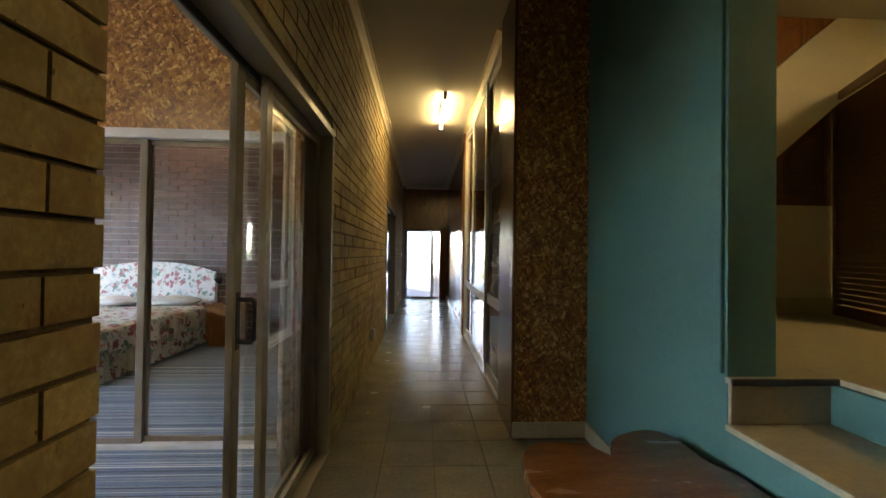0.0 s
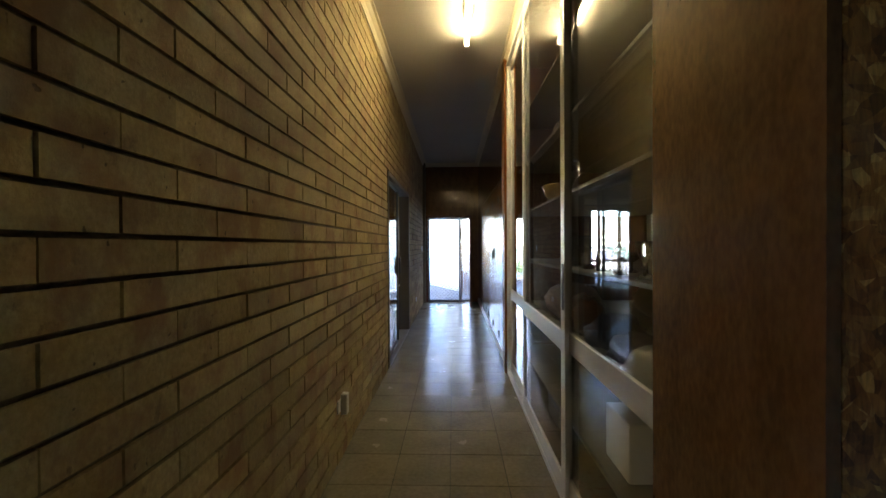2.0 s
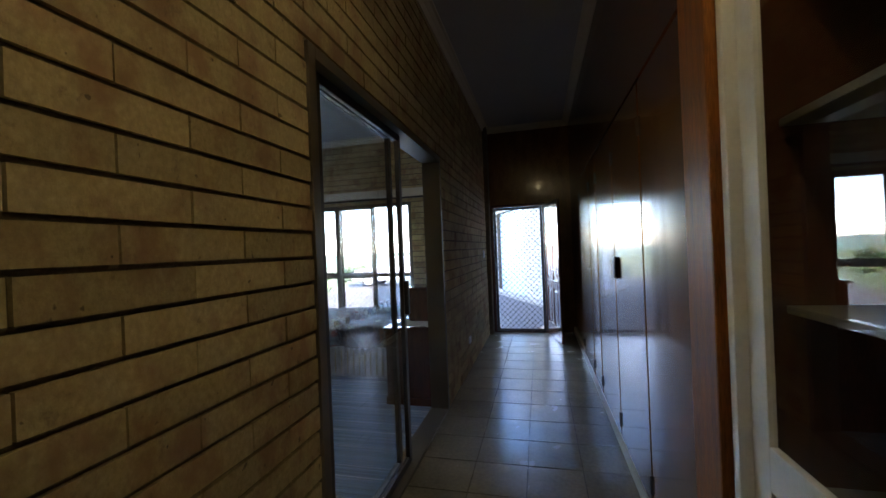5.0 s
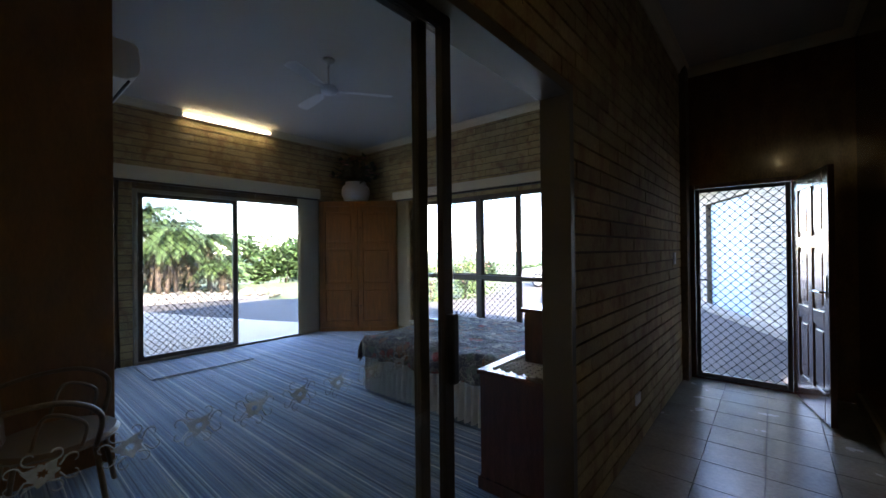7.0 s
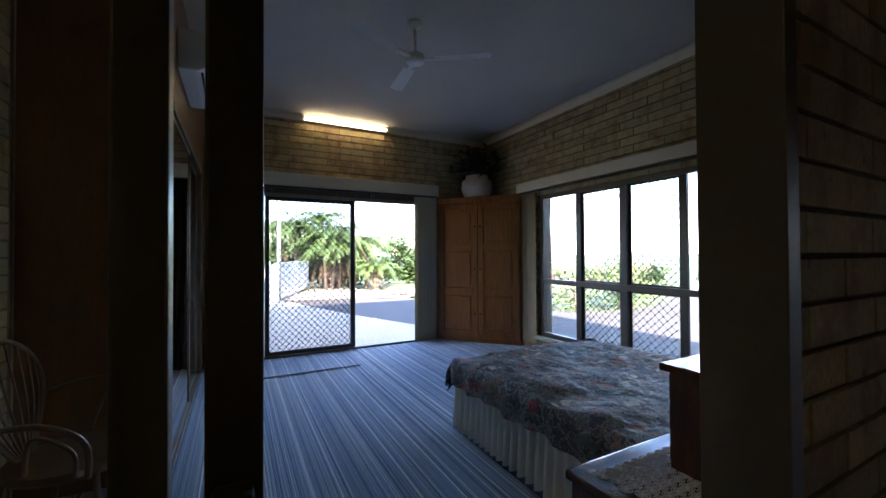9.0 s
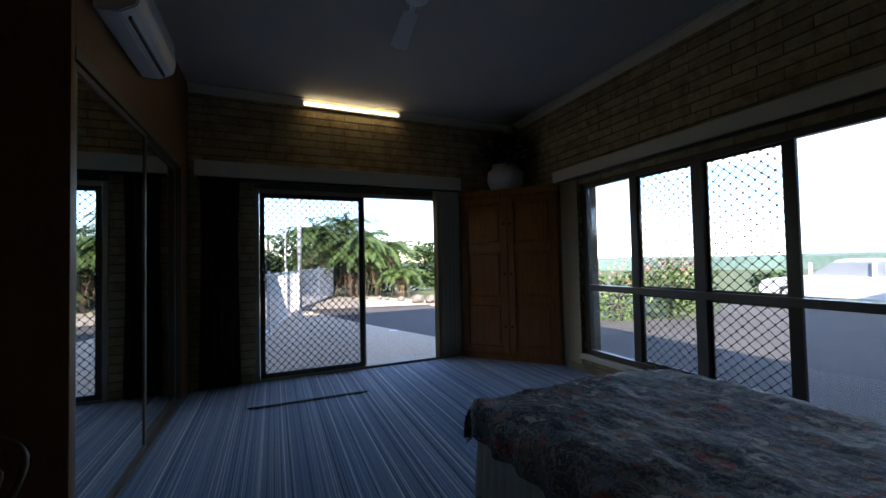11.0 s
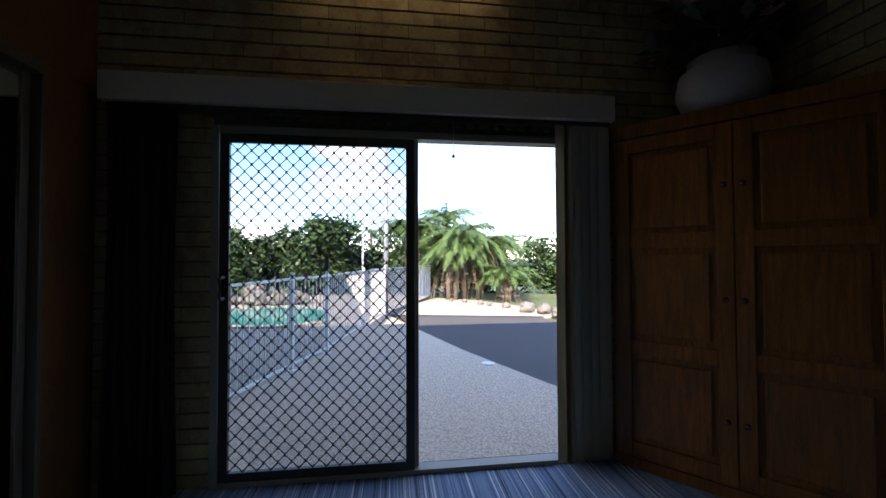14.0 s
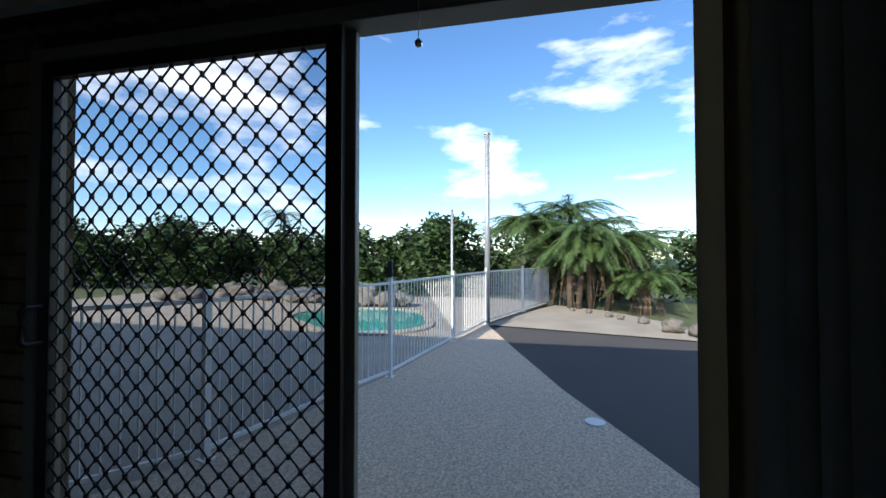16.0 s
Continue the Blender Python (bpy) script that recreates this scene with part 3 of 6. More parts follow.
frame_parts(d1, "leaf", -0.218, -0.188, 1.70, 2.64, 0.021, 2.094, 0.066, ALU)
pane(d1, -0.203, 1.76, 2.58, 0.075, 2.045)
d_handle(d1, -0.188, 1.735, 1.05, 1, 0.17)

# sliding door to the bedroom
d2 = thing("door_2", "cream aluminium sliding glass door pushed open", "sliding door", (0, 0, 0))
d2["kind"] = "structure"
frame_parts(d2, "frame", -0.205, -0.050, 6.69, 8.71, 0.0, 2.20, 0.05, BRONZE, bottom=0.018)
frame_parts(d2, "leaf", -0.128, -0.098, 6.80, 7.812, 0.019, 2.148, 0.045, DARK_ALU)
pane(d2, -0.113, 6.84, 7.770, 0.07, 2.098)
frame_parts(d2, "leaf", -0.168, -0.138, 6.742, 7.738, 0.019, 2.148, 0.042, DARK_ALU)
pane(d2, -0.153, 6.78, 7.698, 0.07, 2.098)
bm = boxes((-0.097, -0.068, 7.772, 7.804, 0.98, 1.20), bev=0.008)
part("door_handle", bm, BLACK, d2, "black pull handle")
# frosted scrollwork sprays in a row across the glass
FROST = surface("etched_frost", (0.78, 0.78, 0.76), 0.6, 0.2, 60, 200, 0)
FROST.node_tree.nodes["Principled BSDF"].inputs["Alpha"].default_value = 0.42


def glass_spray(cy, cz, turn):
    """A rosette of leaves with curled tendrils all round it, 95 mm wide, lying on the pane."""
    bm = bmesh.new()
    x = -0.1500
    for k in range(7):
        a = 2 * math.pi * k / 7 + turn
        d = Vector((0, 1.25 * math.cos(a), math.sin(a)))
        w = Vector((0, -math.sin(a), math.cos(a))) * 0.0080
        c = Vector((x, cy, cz))
        ln = 0.016 + 0.005 * (k % 2)
        vs = [c + d * 0.004, c + d * ln * 0.55 + w, c + d * ln, c + d * ln * 0.5 - w]
        lo = [bm.verts.new(v) for v in vs]
        hi = [bm.verts.new(v + Vector((0.0012, 0, 0))) for v in vs]
        bm.faces.new(hi)
        bm.faces.new(lo[::-1])
        for i in range(4):
            bm.faces.new((lo[i - 1], lo[i], hi[i], hi[i - 1]))
    for k in range(8):
        a = 2 * math.pi * (k + 0.5) / 8 + turn * 0.5
        flip = 1 if k % 2 else -1
        oy, oz = cy + 0.036 * math.cos(a), cz + 0.028 * math.sin(a)
        pts = [(x, cy + 0.020 * math.cos(a), cz + 0.015 * math.sin(a))]
        for q in range(9):
            b = a + math.pi + flip * (0.5 + q * 0.52)
            r = 0.0105 - 0.0007 * q
            pts.append((x, oy + r * math.cos(b), oz + r * math.sin(b)))
        bent(bm, pts, 0.0014, 4, 0.7)
    part("glass_decal", bm, FROST, d2, "frosted scrollwork spray on the glass")


for i in range(8):
    glass_spray(6.89 + i * 0.104, 1.071, 0.35 * math.sin(i * 1.7))

# back door: barred screen door and the open panelled leaf
d3 = thing("door_3", "black security screen door with diamond grille", "screen door", (0, 0, 0))
d3["kind"] = "structure"
for nm, b in (("jamb", (0.0, 0.045, END - 0.03, END + 0.24, 0, 2.08)), ("jamb", (0.83, 0.875, END - 0.03, END + 0.24, 0, 2.08)),
              ("head", (0.046, 0.829, END - 0.03, END + 0.24, 2.035, 2.08)), ("sill", (0.046, 0.829, END - 0.03, END + 0.24, 0.0, 0.015))):
    pbox(nm, b, DARKWOOD, d3)
for nm, b in (("stile", (0.047, 0.087, END + 0.0, END + 0.03, 0.017, 2.033)), ("stile", (0.788, 0.828, END, END + 0.03, 0.017, 2.033)),
              ("top_rail", (0.088, 0.787, END, END + 0.03, 1.994, 2.033)), ("bottom_rail", (0.088, 0.787, END, END + 0.03, 0.017, 0.06))):
    pbox(nm, b, DARK_ALU, d3)
bm = grille_mesh(0.70, 1.934)
bmesh.ops.transform(bm, matrix=Matrix.Translation((0.087, END + 0.015, 0.06)) @ Matrix.Rotation(-math.pi / 2, 4, "Z"), verts=bm.verts)
part("grille", bm, MESH_BLACK, d3)
bm = boxes((0.055, 0.08, END - 0.05, END, 1.0, 1.12), bev=0.006)
rod(bm, (0.067, END - 0.04, 1.06), (0.16, END - 0.045, 1.06), 0.008)
part("door_handle", bm, BLACK, d3)

leaf = thing("panelled_door", "dark red-brown six-panel wooden door standing open", "door", (0.862, END - 0.05, 0.012), -77.5)
W6 = 0.80
for nm, b in (("stile", (0, 0.11, -0.02, 0.02, 0, 2.02)), ("stile", (W6 - 0.11, W6, -0.02, 0.02, 0, 2.02)), ("muntin", (W6 / 2 - 0.05, W6 / 2 + 0.05, -0.02, 0.02, 0.22, 1.90)),
              ("bottom_rail", (0.111, W6 - 0.111, -0.02, 0.02, 0, 0.22)), ("top_rail", (0.111, W6 - 0.111, -0.02, 0.02, 1.90, 2.02))):
    pbox(nm, b, DARKWOOD, leaf, bev=0.005)
for xa, xb in ((0.111, W6 / 2 - 0.051), (W6 / 2 + 0.051, W6 - 0.111)):
    for za, zb in ((0.75, 0.87), (1.38, 1.48)):
        pbox("cross_rail", (xa, xb, -0.02, 0.02, za, zb), DARKWOOD, leaf, bev=0.005)
    for za, zb in ((0.222, 0.749), (0.871, 1.379), (1.481, 1.899)):
        pbox("panel", (xa, xb, -0.008, 0.008, za, zb), DARKWOOD, leaf, bev=0.0)
        pbox("raised_field", (xa + 0.035, xb - 0.035, -0.016, 0.016, za + 0.04, zb - 0.04), DARKWOOD, leaf, bev=0.006)
bm = boxes((W6 - 0.075, W6 - 0.035, -0.028, 0.028, 0.98, 1.16), bev=0.004)
for s in (-1, 1):
    rod(bm, (W6 - 0.055, s * 0.02, 1.03), (W6 - 0.055, s * 0.06, 1.03), 0.009)
    rod(bm, (W6 - 0.055, s * 0.058, 1.03), (W6 - 0.17, s * 0.06, 1.03), 0.009)
part("door_handle", bm, CHROME, leaf, "chrome lever handle")

# ---- corridor things ----
tb = thing("ceiling_light", "bare warm fluorescent tube on a short batten", "light", (0.80, 5.55, CEILING))
pbox("batten", (-0.03, 0.03, -0.30, 0.30, -0.045, 0.0), WHITE_PLASTIC, tb)
bm = bmesh.new()
rod(bm, (0, -0.56, -0.075), (0, 0.56, -0.075), 0.019, seg=14)
part("tube", bm, TUBE, tb, smooth=True)
for s in (-1, 1):
    pbox("lamp_holder", (-0.025, 0.025, s * 0.585 - 0.02, s * 0.585 + 0.02, -0.10, 0.0), WHITE_PLASTIC, tb)

# unseen tube, added for the warm light on the landing; strength set separately
tb2 = copy_thing(tb, pose(4.2, 1.3, CEILING))
tb2["label"] = "bare warm fluorescent tube above the landing"
for o in tb2.children:
    if o.name.startswith("tube"):
        o.data = o.data.copy()
        o.data.materials[0] = TUBE_LANDING


def outlet(at, size=(0.115, 0.075), plug=False):
    o = thing("power_outlet" if size[0] > 0.09 else "light_switch", "white plastic power outlet on brick" if size[0] > 0.09 else "small white light switch on brick", "outlet", at, group="wall plates")
    pbox("plate", (0.0, 0.012, -size[0] / 2, size[0] / 2, -size[1] / 2, size[1] / 2), WHITE_PLASTIC, o, bev=0.004)
    if plug:
        pbox("adapter", (0.0125, 0.055, -0.022, 0.03, -0.055, 0.075), WHITE_PLASTIC, o, bev=0.01)
    else:
        pbox("rocker", (0.0125, 0.017, -0.012, 0.012, -0.015, 0.015), WHITE_PLASTIC, o, bev=0.002)
    return o


outlet((WL + 0.003, 4.82, 0.36), plug=True)
outlet((WL + 0.003, 9.83, 0.34))
outlet((WL + 0.003, 11.25, 1.30), (0.07, 0.115))

# glazed display cabinet along the corridor
SHELF = surface("grey_brown_laminate", (0.13, 0.12, 0.10), 0.45, 0.1, 4, 60, 0.03)
cab = thing("display_cabinet", "tall white-framed glass display cabinet with shelves", "cabinet")
CB = RX + 0.735
for nm, b in (("back_panel", (CB, CB + 0.02, 3.376, 6.54, 0.0, 3.24)), ("side_panel", (RX + 0.03, CB - 0.001, 3.376, 3.396, 0.0, 3.24)), ("side_panel", (RX + 0.03, CB - 0.001, 6.52, 6.54, 0.0, 3.24)),
              ("top_panel", (RX + 0.03, CB - 0.001, 3.397, 6.519, 3.21, 3.24)), ("base_panel", (RX + 0.03, CB - 0.001, 3.397, 6.519, 0.0, 0.06))):
    pbox(nm, b, DARKWOOD, cab)
pbox("mirror_back", (CB - 0.004, CB - 0.0005, 3.398, 6.518, 0.07, 3.20), mirror_mat, cab, "mirrored back", 0)
for z in (0.30, 0.76, 1.20, 1.66, 2.11, 2.57):
    pbox("shelf", (RX + 0.10, CB - 0.005, 3.398, 6.518, z, z + 0.02), SHELF, cab)
for nm, b in (("head_frame", (RX - 0.02, RX + 0.07, 3.373, 6.545, 3.241, 3.28)), ("sill_frame", (RX - 0.02, RX + 0.029, 3.373, 6.545, 0.0, 0.035)),
              ("end_frame", (RX - 0.02, RX + 0.029, 3.373, 3.40, 0.036, 3.24)), ("end_frame", (RX - 0.02, RX + 0.029, 6.511, 6.545, 0.036, 3.24))):
    pbox(nm, b, WHITE_ALU, cab)
for k, (ya, yb, x) in enumerate(((3.401, 4.50, RX + 0.010), (4.40, 5.62, RX - 0.017), (5.53, 6.510, RX + 0.010))):
    w = 0.075
    sub = pbox("glass_door", (x, x + 0.022, ya, ya + w, 0.037, 3.238), WHITE_ALU, cab, bev=0.003)
    for nm, b in (("stile", (x, x + 0.022, yb - w, yb, 0.037, 3.238)), ("rail", (x, x + 0.022, ya + w, yb - w, 0.037, 0.14)),
                  ("rail", (x, x + 0.022, ya + w, yb - w, 0.80, 0.905)), ("rail", (x, x + 0.022, ya + w, yb - w, 3.16, 3.238))):
        pbox(nm, b, WHITE_ALU, sub, bev=0.003)
    pane(sub, x + 0.011, ya + w - 0.004, yb - w + 0.004, 0.135, 0.804)
    pane(sub, x + 0.011, ya + w - 0.004, yb - w + 0.004, 0.900, 3.164)
    if k < 2:
        pbox("finger_pull", (x - 0.004, x + 0.001, (yb - 0.05 if k == 0 else ya + 0.015), (yb - 0.02 if k == 0 else ya + 0.045), 1.02, 1.26), BLACK, sub, "dark recessed finger pull", 0.002)
pst = single("timber_post", boxes((RX - 0.045, RX + 0.12, 6.552, 6.74, 0, CEILING), bev=0.006), PINE, "honey-coloured timber post beside the cabinet", "post")
single("bulkhead_board", boxes((RX + 0.02, CB, 3.375, 6.549, 3.285, CEILING - 0.001)), LACQUER, "lacquered board strip above the cabinet", "board")

# flush cupboard doors in the lacquered wall
for ya, yb, hy in ((6.85, 7.43, None), (7.45, 8.17, 8.11), (8.19, 8.93, None), (8.97, 9.42, None), (9.46, 10.30, None)):
    cd = thing("cupboard_door", "glossy lacquered flush cupboard door with dark hinges", "door", group="flush cupboard doors")
    pbox("leaf", (RX - 0.004, RX + 0.018, ya, yb, 0.104, 2.16), LACQUER, cd, bev=0.003)
    for hz in (0.22, 1.95):
        bm = bmesh.new()
        rod(bm, (RX - 0.008, yb + 0.008, hz - 0.045), (RX - 0.008, yb + 0.008, hz + 0.045), 0.007)
        part("hinge", bm, DARK_ALU, cd)
    if hy:
        pbox("pull_plate", (RX - 0.026, RX - 0.005, hy - 0.045, hy + 0.035, 1.16, 1.30), BLACK, cd, "black recessed pull plate", 0.012)
struct("trim_cupboard_head", boxes((RX - 0.008, RX + 0.018, 6.80, 10.36, 2.17, 2.215), bev=0.003), LACQUER, "lacquered architrave over the cupboards", "trim")

# ---- ornaments in the cabinet ----
CRYSTAL = glass("cut_crystal", (0.95, 0.97, 1.0), 0.03)
BROWN_GLAZE = surface("brown_glaze", (0.10, 0.045, 0.02), 0.2, 0.3, 12, 60, 0.05, coat=0.5)
GOLD_GLAZE = surface("ochre_glaze", (0.24, 0.16, 0.055), 0.25, 0.3, 12, 60, 0.05, coat=0.5)
BLUE_FABRIC = surface("blue_cloth", (0.07, 0.12, 0.20), 0.8, 0.2, 10, 80, 0.3)
PLASTIC_BAG = surface("clear_crumpled_plastic", (0.75, 0.77, 0.78), 0.12, 0.1, 9, 40, 0.8, trans=0.75)


def vase(at, prof, material, name, label, group=""):
    bm = bmesh.new()
    turned(bm, prof, seg=20)
    ob = single(name, bm, material, label, "ornament", True, group)
    ob.location = at
    return ob


cx = RX + 0.27
vase((cx, 3.95, 2.591), [(0.06, 0), (0.10, 0.05), (0.11, 0.12), (0.06, 0.2), (0.04, 0.24), (0.055, 0.27)], BROWN_GLAZE, "vase", "round brown glazed vase on a shelf")
vase((cx, 4.75, 2.591), [(0.05, 0), (0.09, 0.06), (0.07, 0.16), (0.03, 0.24), (0.05, 0.30)], GOLD_GLAZE, "vase", "tall ochre glazed vase on a shelf")
vase((cx, 5.50, 1.681), [(0.05, 0), (0.12, 0.06), (0.15, 0.14), (0.14, 0.15)], GOLD_GLAZE, "bowl", "ochre glazed bowl on a cabinet shelf")
vase((cx - 0.02, 5.15, 1.681), [(0.045, 0), (0.05, 0.02), (0.012, 0.05), (0.012, 0.11), (0.05, 0.16), (0.06, 0.25)], CRYSTAL, "crystal_vase", "cut crystal footed vase catching light")
vase((cx, 5.4, 2.131), [(0.06, 0), (0.10, 0.07), (0.08, 0.15), (0.03, 0.19)], BROWN_GLAZE, "vase", "squat brown glazed jar on a shelf")
for i in range(5):
    vase((cx - 0.10 + 0.06 * (i % 2), 3.72 + i * 0.11, 1.221), [(0.03, 0), (0.034, 0.004), (0.006, 0.012), (0.006, 0.07), (0.03, 0.10), (0.034, 0.15)], CRYSTAL, "wine_glass", "clear stemmed wine glass on a shelf", "glasses on the shelf")
for i in range(4):
    vase((cx - 0.06 + 0.07 * (i % 2), 4.72 + i * 0.10, 1.221), [(0.035, 0), (0.04, 0.09)], CRYSTAL, "tumbler", "clear glass tumbler on a shelf", "tumblers on the shelf")
bm = boxes((cx - 0.08, cx + 0.09, 3.70, 3.95, 1.681, 1.79), bev=0.006)
single("black_box", bm, BLACK, "black box lying on a cabinet shelf", "box")
bm = boxes((cx - 0.10, cx + 0.12, 4.08, 4.34, 0.321, 0.58), bev=0.01)
single("storage_tub", bm, WHITE_PLASTIC, "pale plastic storage tub on low shelf", "tub")
bm = boxes((cx - 0.12, cx + 0.12, 5.15, 5.45, 0.061, 0.285), bev=0.01)
single("blue_crate", bm, BLUE_FABRIC, "blue cloth-covered crate in the cabinet", "crate")


def lump(name, at, size, material, label, category, seed=1, rough=0.25, freq=3.0):
    bm = bmesh.new()
    bmesh.ops.create_icosphere(bm, subdivisions=3, radius=1)
    for v in bm.verts:
        d = 1 + rough * noise.noise(v.co * freq + Vector((seed * 3.1, seed, 0)))
        v.co = Vector((v.co.x * size[0], v.co.y * size[1], v.co.z * size[2])) * d
    lo = min(v.co.z for v in bm.verts)
    for v in bm.verts:
        v.co.z = max(v.co.z, lo * 0.75) - lo * 0.75
    ob = single(name, bm, material, label, category, True)
    ob.location = at
    return ob


lump("plastic_bag", (cx - 0.06, 3.86, 0.781), (0.12, 0.16, 0.10), PLASTIC_BAG, "crumpled clear plastic bag on a shelf", "bag", 3, 0.6, 5)
lump("brown_bundle", (cx, 4.95, 0.781), (0.12, 0.2, 0.14), BROWN_GLAZE, "dark bundle lying on a cabinet shelf", "bundle", 5)
vase((cx + 0.10, 5.55, 0.781), [(0.12, 0), (0.20, 0.07), (0.22, 0.15), (0.17, 0.23), (0.10, 0.265)], surface("tan_stoneware", (0.28, 0.19, 0.12), 0.5, 0.25, 9, 60, 0.1), "stoneware_pot", "round tan stoneware pot on a shelf")
DULL_SILVER = surface("dull_silver_plate", (0.30, 0.31, 0.33), 0.22, 0.2, 14, 70, 0.05, metal=0.9)
DARK_CLOTH = surface("dark_cloth", (0.03, 0.03, 0.036), 0.85, 0.3, 12, 80, 0.3)
sc = thing("stereo_case", "black boxy appliance on a cabinet shelf", "appliance")
MATT_BLACK = surface("matt_black_casing", (0.010, 0.010, 0.011), 0.65, 0.2, 8, 60, 0.05, spec=0.15)
pbox("case", (cx - 0.05, cx + 0.20, 4.93, 5.20, 1.227, 1.405), MATT_BLACK, sc, bev=0.012)
pbox("lid_rim", (cx - 0.055, cx + 0.205, 4.925, 5.205, 1.406, 1.418), MATT_BLACK, sc, bev=0.003)
for fy in (4.97, 5.16):
    pbox("foot", (cx - 0.03, cx + 0.18, fy - 0.012, fy + 0.012, 1.2205, 1.2265), BLACK, sc, bev=0)
for i in range(6):
    yy = 4.22 + 0.105 * i
    if i % 2:
        vase((cx + 0.02, yy, 1.221), [(0.03, 0), (0.034, 0.006), (0.008, 0.02), (0.010, 0.05), (0.045, 0.075), (0.052, 0.10)], DULL_SILVER, "silver_goblet", "dull silver footed bowl on a shelf", "silver on the shelf")
    else:
        vase((cx - 0.08, yy, 1.221), [(0.03, 0), (0.042, 0.03), (0.036, 0.07), (0.022, 0.085), (0.026, 0.095)], DULL_SILVER, "small_jar", "small dull silver jar on a shelf", "jars on the shelf")
for i, (yy, sx, sz) in enumerate(((4.28, 0.13, 0.12), (4.55, 0.15, 0.16))):
    lump("cloth_bundle", (cx + 0.03, yy, 0.781), (sx, 0.12, sz * 0.7), DARK_CLOTH, "dark folded cloth bundle on a shelf", "bundle", 9 + i, 0.35, 3.0)
for i in range(7):
    vase((cx + 0.02, 3.72, 0.321 + 0.011 * i), [(0.07, 0), (0.12, 0.012), (0.125, 0.0105)], WHITE_PLASTIC, "plate", "white china plate in a stack", "stack of plates")
lump("cloth_bundle", (cx + 0.05, 3.60, 1.221), (0.10, 0.10, 0.08), DARK_CLOTH, "small dark cloth bundle on a shelf", "bundle", 14, 0.35, 3.0)

# ---- foyer ----
st = thing("landing_steps", "pale stone tiles on the landing and steps", "steps")
for y0, y1, z in ((0.305, 1.629, 0.67), (-0.145, 0.304, 0.485), (-0.595, -0.146, 0.30)):
    pbox("tread", (1.76, 2.199, y0, y1, z - 0.025, z), STONE_TILE, st)
pbox("riser", (1.772, 2.199, 1.614, 1.6295, 0.671, 0.831), STONE_TILE, st)
pbox("riser", (2.185, 2.1995, -1.03, 1.613, 0.671, 0.831), TEAL, st, "teal painted riser")
pbox("landing_top", (2.2, 5.19, -1.03, 4.99, 0.832, 0.857), STONE_TILE, st)
pbox("landing_top", (1.974, 2.199, 1.6, 3.36, 0.832, 0.857), STONE_TILE, st)
pbox("landing_top", (1.76, 1.973, 1.6, 1.6295, 0.832, 0.857), STONE_TILE, st)
pbox("nosing", (1.76, 2.2, 1.588, 1.5995, 0.831, 0.858), DARK_ALU, st)


def louvre(parent, x0, x1, y, z0, z1, step=0.045):
    for nm, b in (("stile", (x0, x0 + 0.06, y - 0.018, y + 0.018, z0, z1)), ("stile", (x1 - 0.06, x1, y - 0.018, y + 0.018, z0, z1)),
                  ("rail", (x0 + 0.06, x1 - 0.06, y - 0.018, y + 0.018, z0, z0 + 0.09)), ("rail", (x0 + 0.06, x1 - 0.06, y - 0.018, y + 0.018, z1 - 0.07, z1))):
        pbox(nm, b, DARKWOOD, parent)
    bm0 = bmesh.new()
    box(bm0, x0 + 0.055, x1 - 0.055, -0.004, 0.004, -0.025, 0.025)
    me = mesh_of("slat", bm0, DARKWOOD)
    z = z0 + 0.12
    while z < z1 - 0.09:
        s = new("slat", me)
        s.parent = parent
        s.matrix_basis = pose(0, y, z, 38, 0, 0)
        z += step


# cupboard under the upper stair: cream panel, raking louvres, the big louvred door and the stringer
RAKE, RX0, RZ0 = 0.862, 3.573, 2.271


def raking(name, x0, x1, y0, y1, low, high, material, parent, top=CEILING - 0.004):
    """A plate between two raking lines, given as heights over the stringer's lower edge."""
    bm = bmesh.new()
    xs = [x0 + (x1 - x0) * k / 12 for k in range(13)]
    lo = [(x, min(top - 0.001, RZ0 + RAKE * (x - RX0) + low)) for x in xs]
    hi = [(x, min(top, RZ0 + RAKE * (x - RX0) + high)) for x in xs]
    ring = lo + hi[::-1]
    fr = [bm.verts.new((x, y0, z)) for x, z in ring]
    bk = [bm.verts.new((x, y1, z)) for x, z in ring]
    n_ = len(ring)
    for k in range(12):
        for q in (fr, bk):
            bm.faces.new((q[k], q[k + 1], q[n_ - 2 - k], q[n_ - 1 - k]))
    for k in range(n_):
        bm.faces.new((fr[k - 1], fr[k], bk[k], bk[k - 1]))
    return part(name, bm, material, parent)


STAIRWOOD = surface("stained_louvre_timber", (0.17, 0.072, 0.024), 0.4, 0.3, 6, 60, 0.05, stretch=(5, 5, 0.6), coat=0.2)
cup = thing("under_stair_cupboard", "cream panel under dark stained raking louvres", "cupboard")
pbox("panel", (2.05, 4.035, 3.295, 3.335, 1.006, 1.785), CREAM, cup)
pbox("skirting", (2.05, 4.035, 3.278, 3.335, 0.858, 1.005), STONE_TILE, cup)
pbox("rail", (3.47, 4.035, 3.287, 3.33, 1.786, 1.87), STAIRWOOD, cup)
pbox("stile", (3.49, 3.585, 3.287, 3.33, 1.871, 2.26), STAIRWOOD, cup)
pbox("stile", (3.955, 4.035, 3.287, 3.33, 1.871, 2.62), STAIRWOOD, cup)
raking("raking_rail", 3.49, 4.035, 3.284, 3.332, -0.115, 0.0, STAIRWOOD, cup)
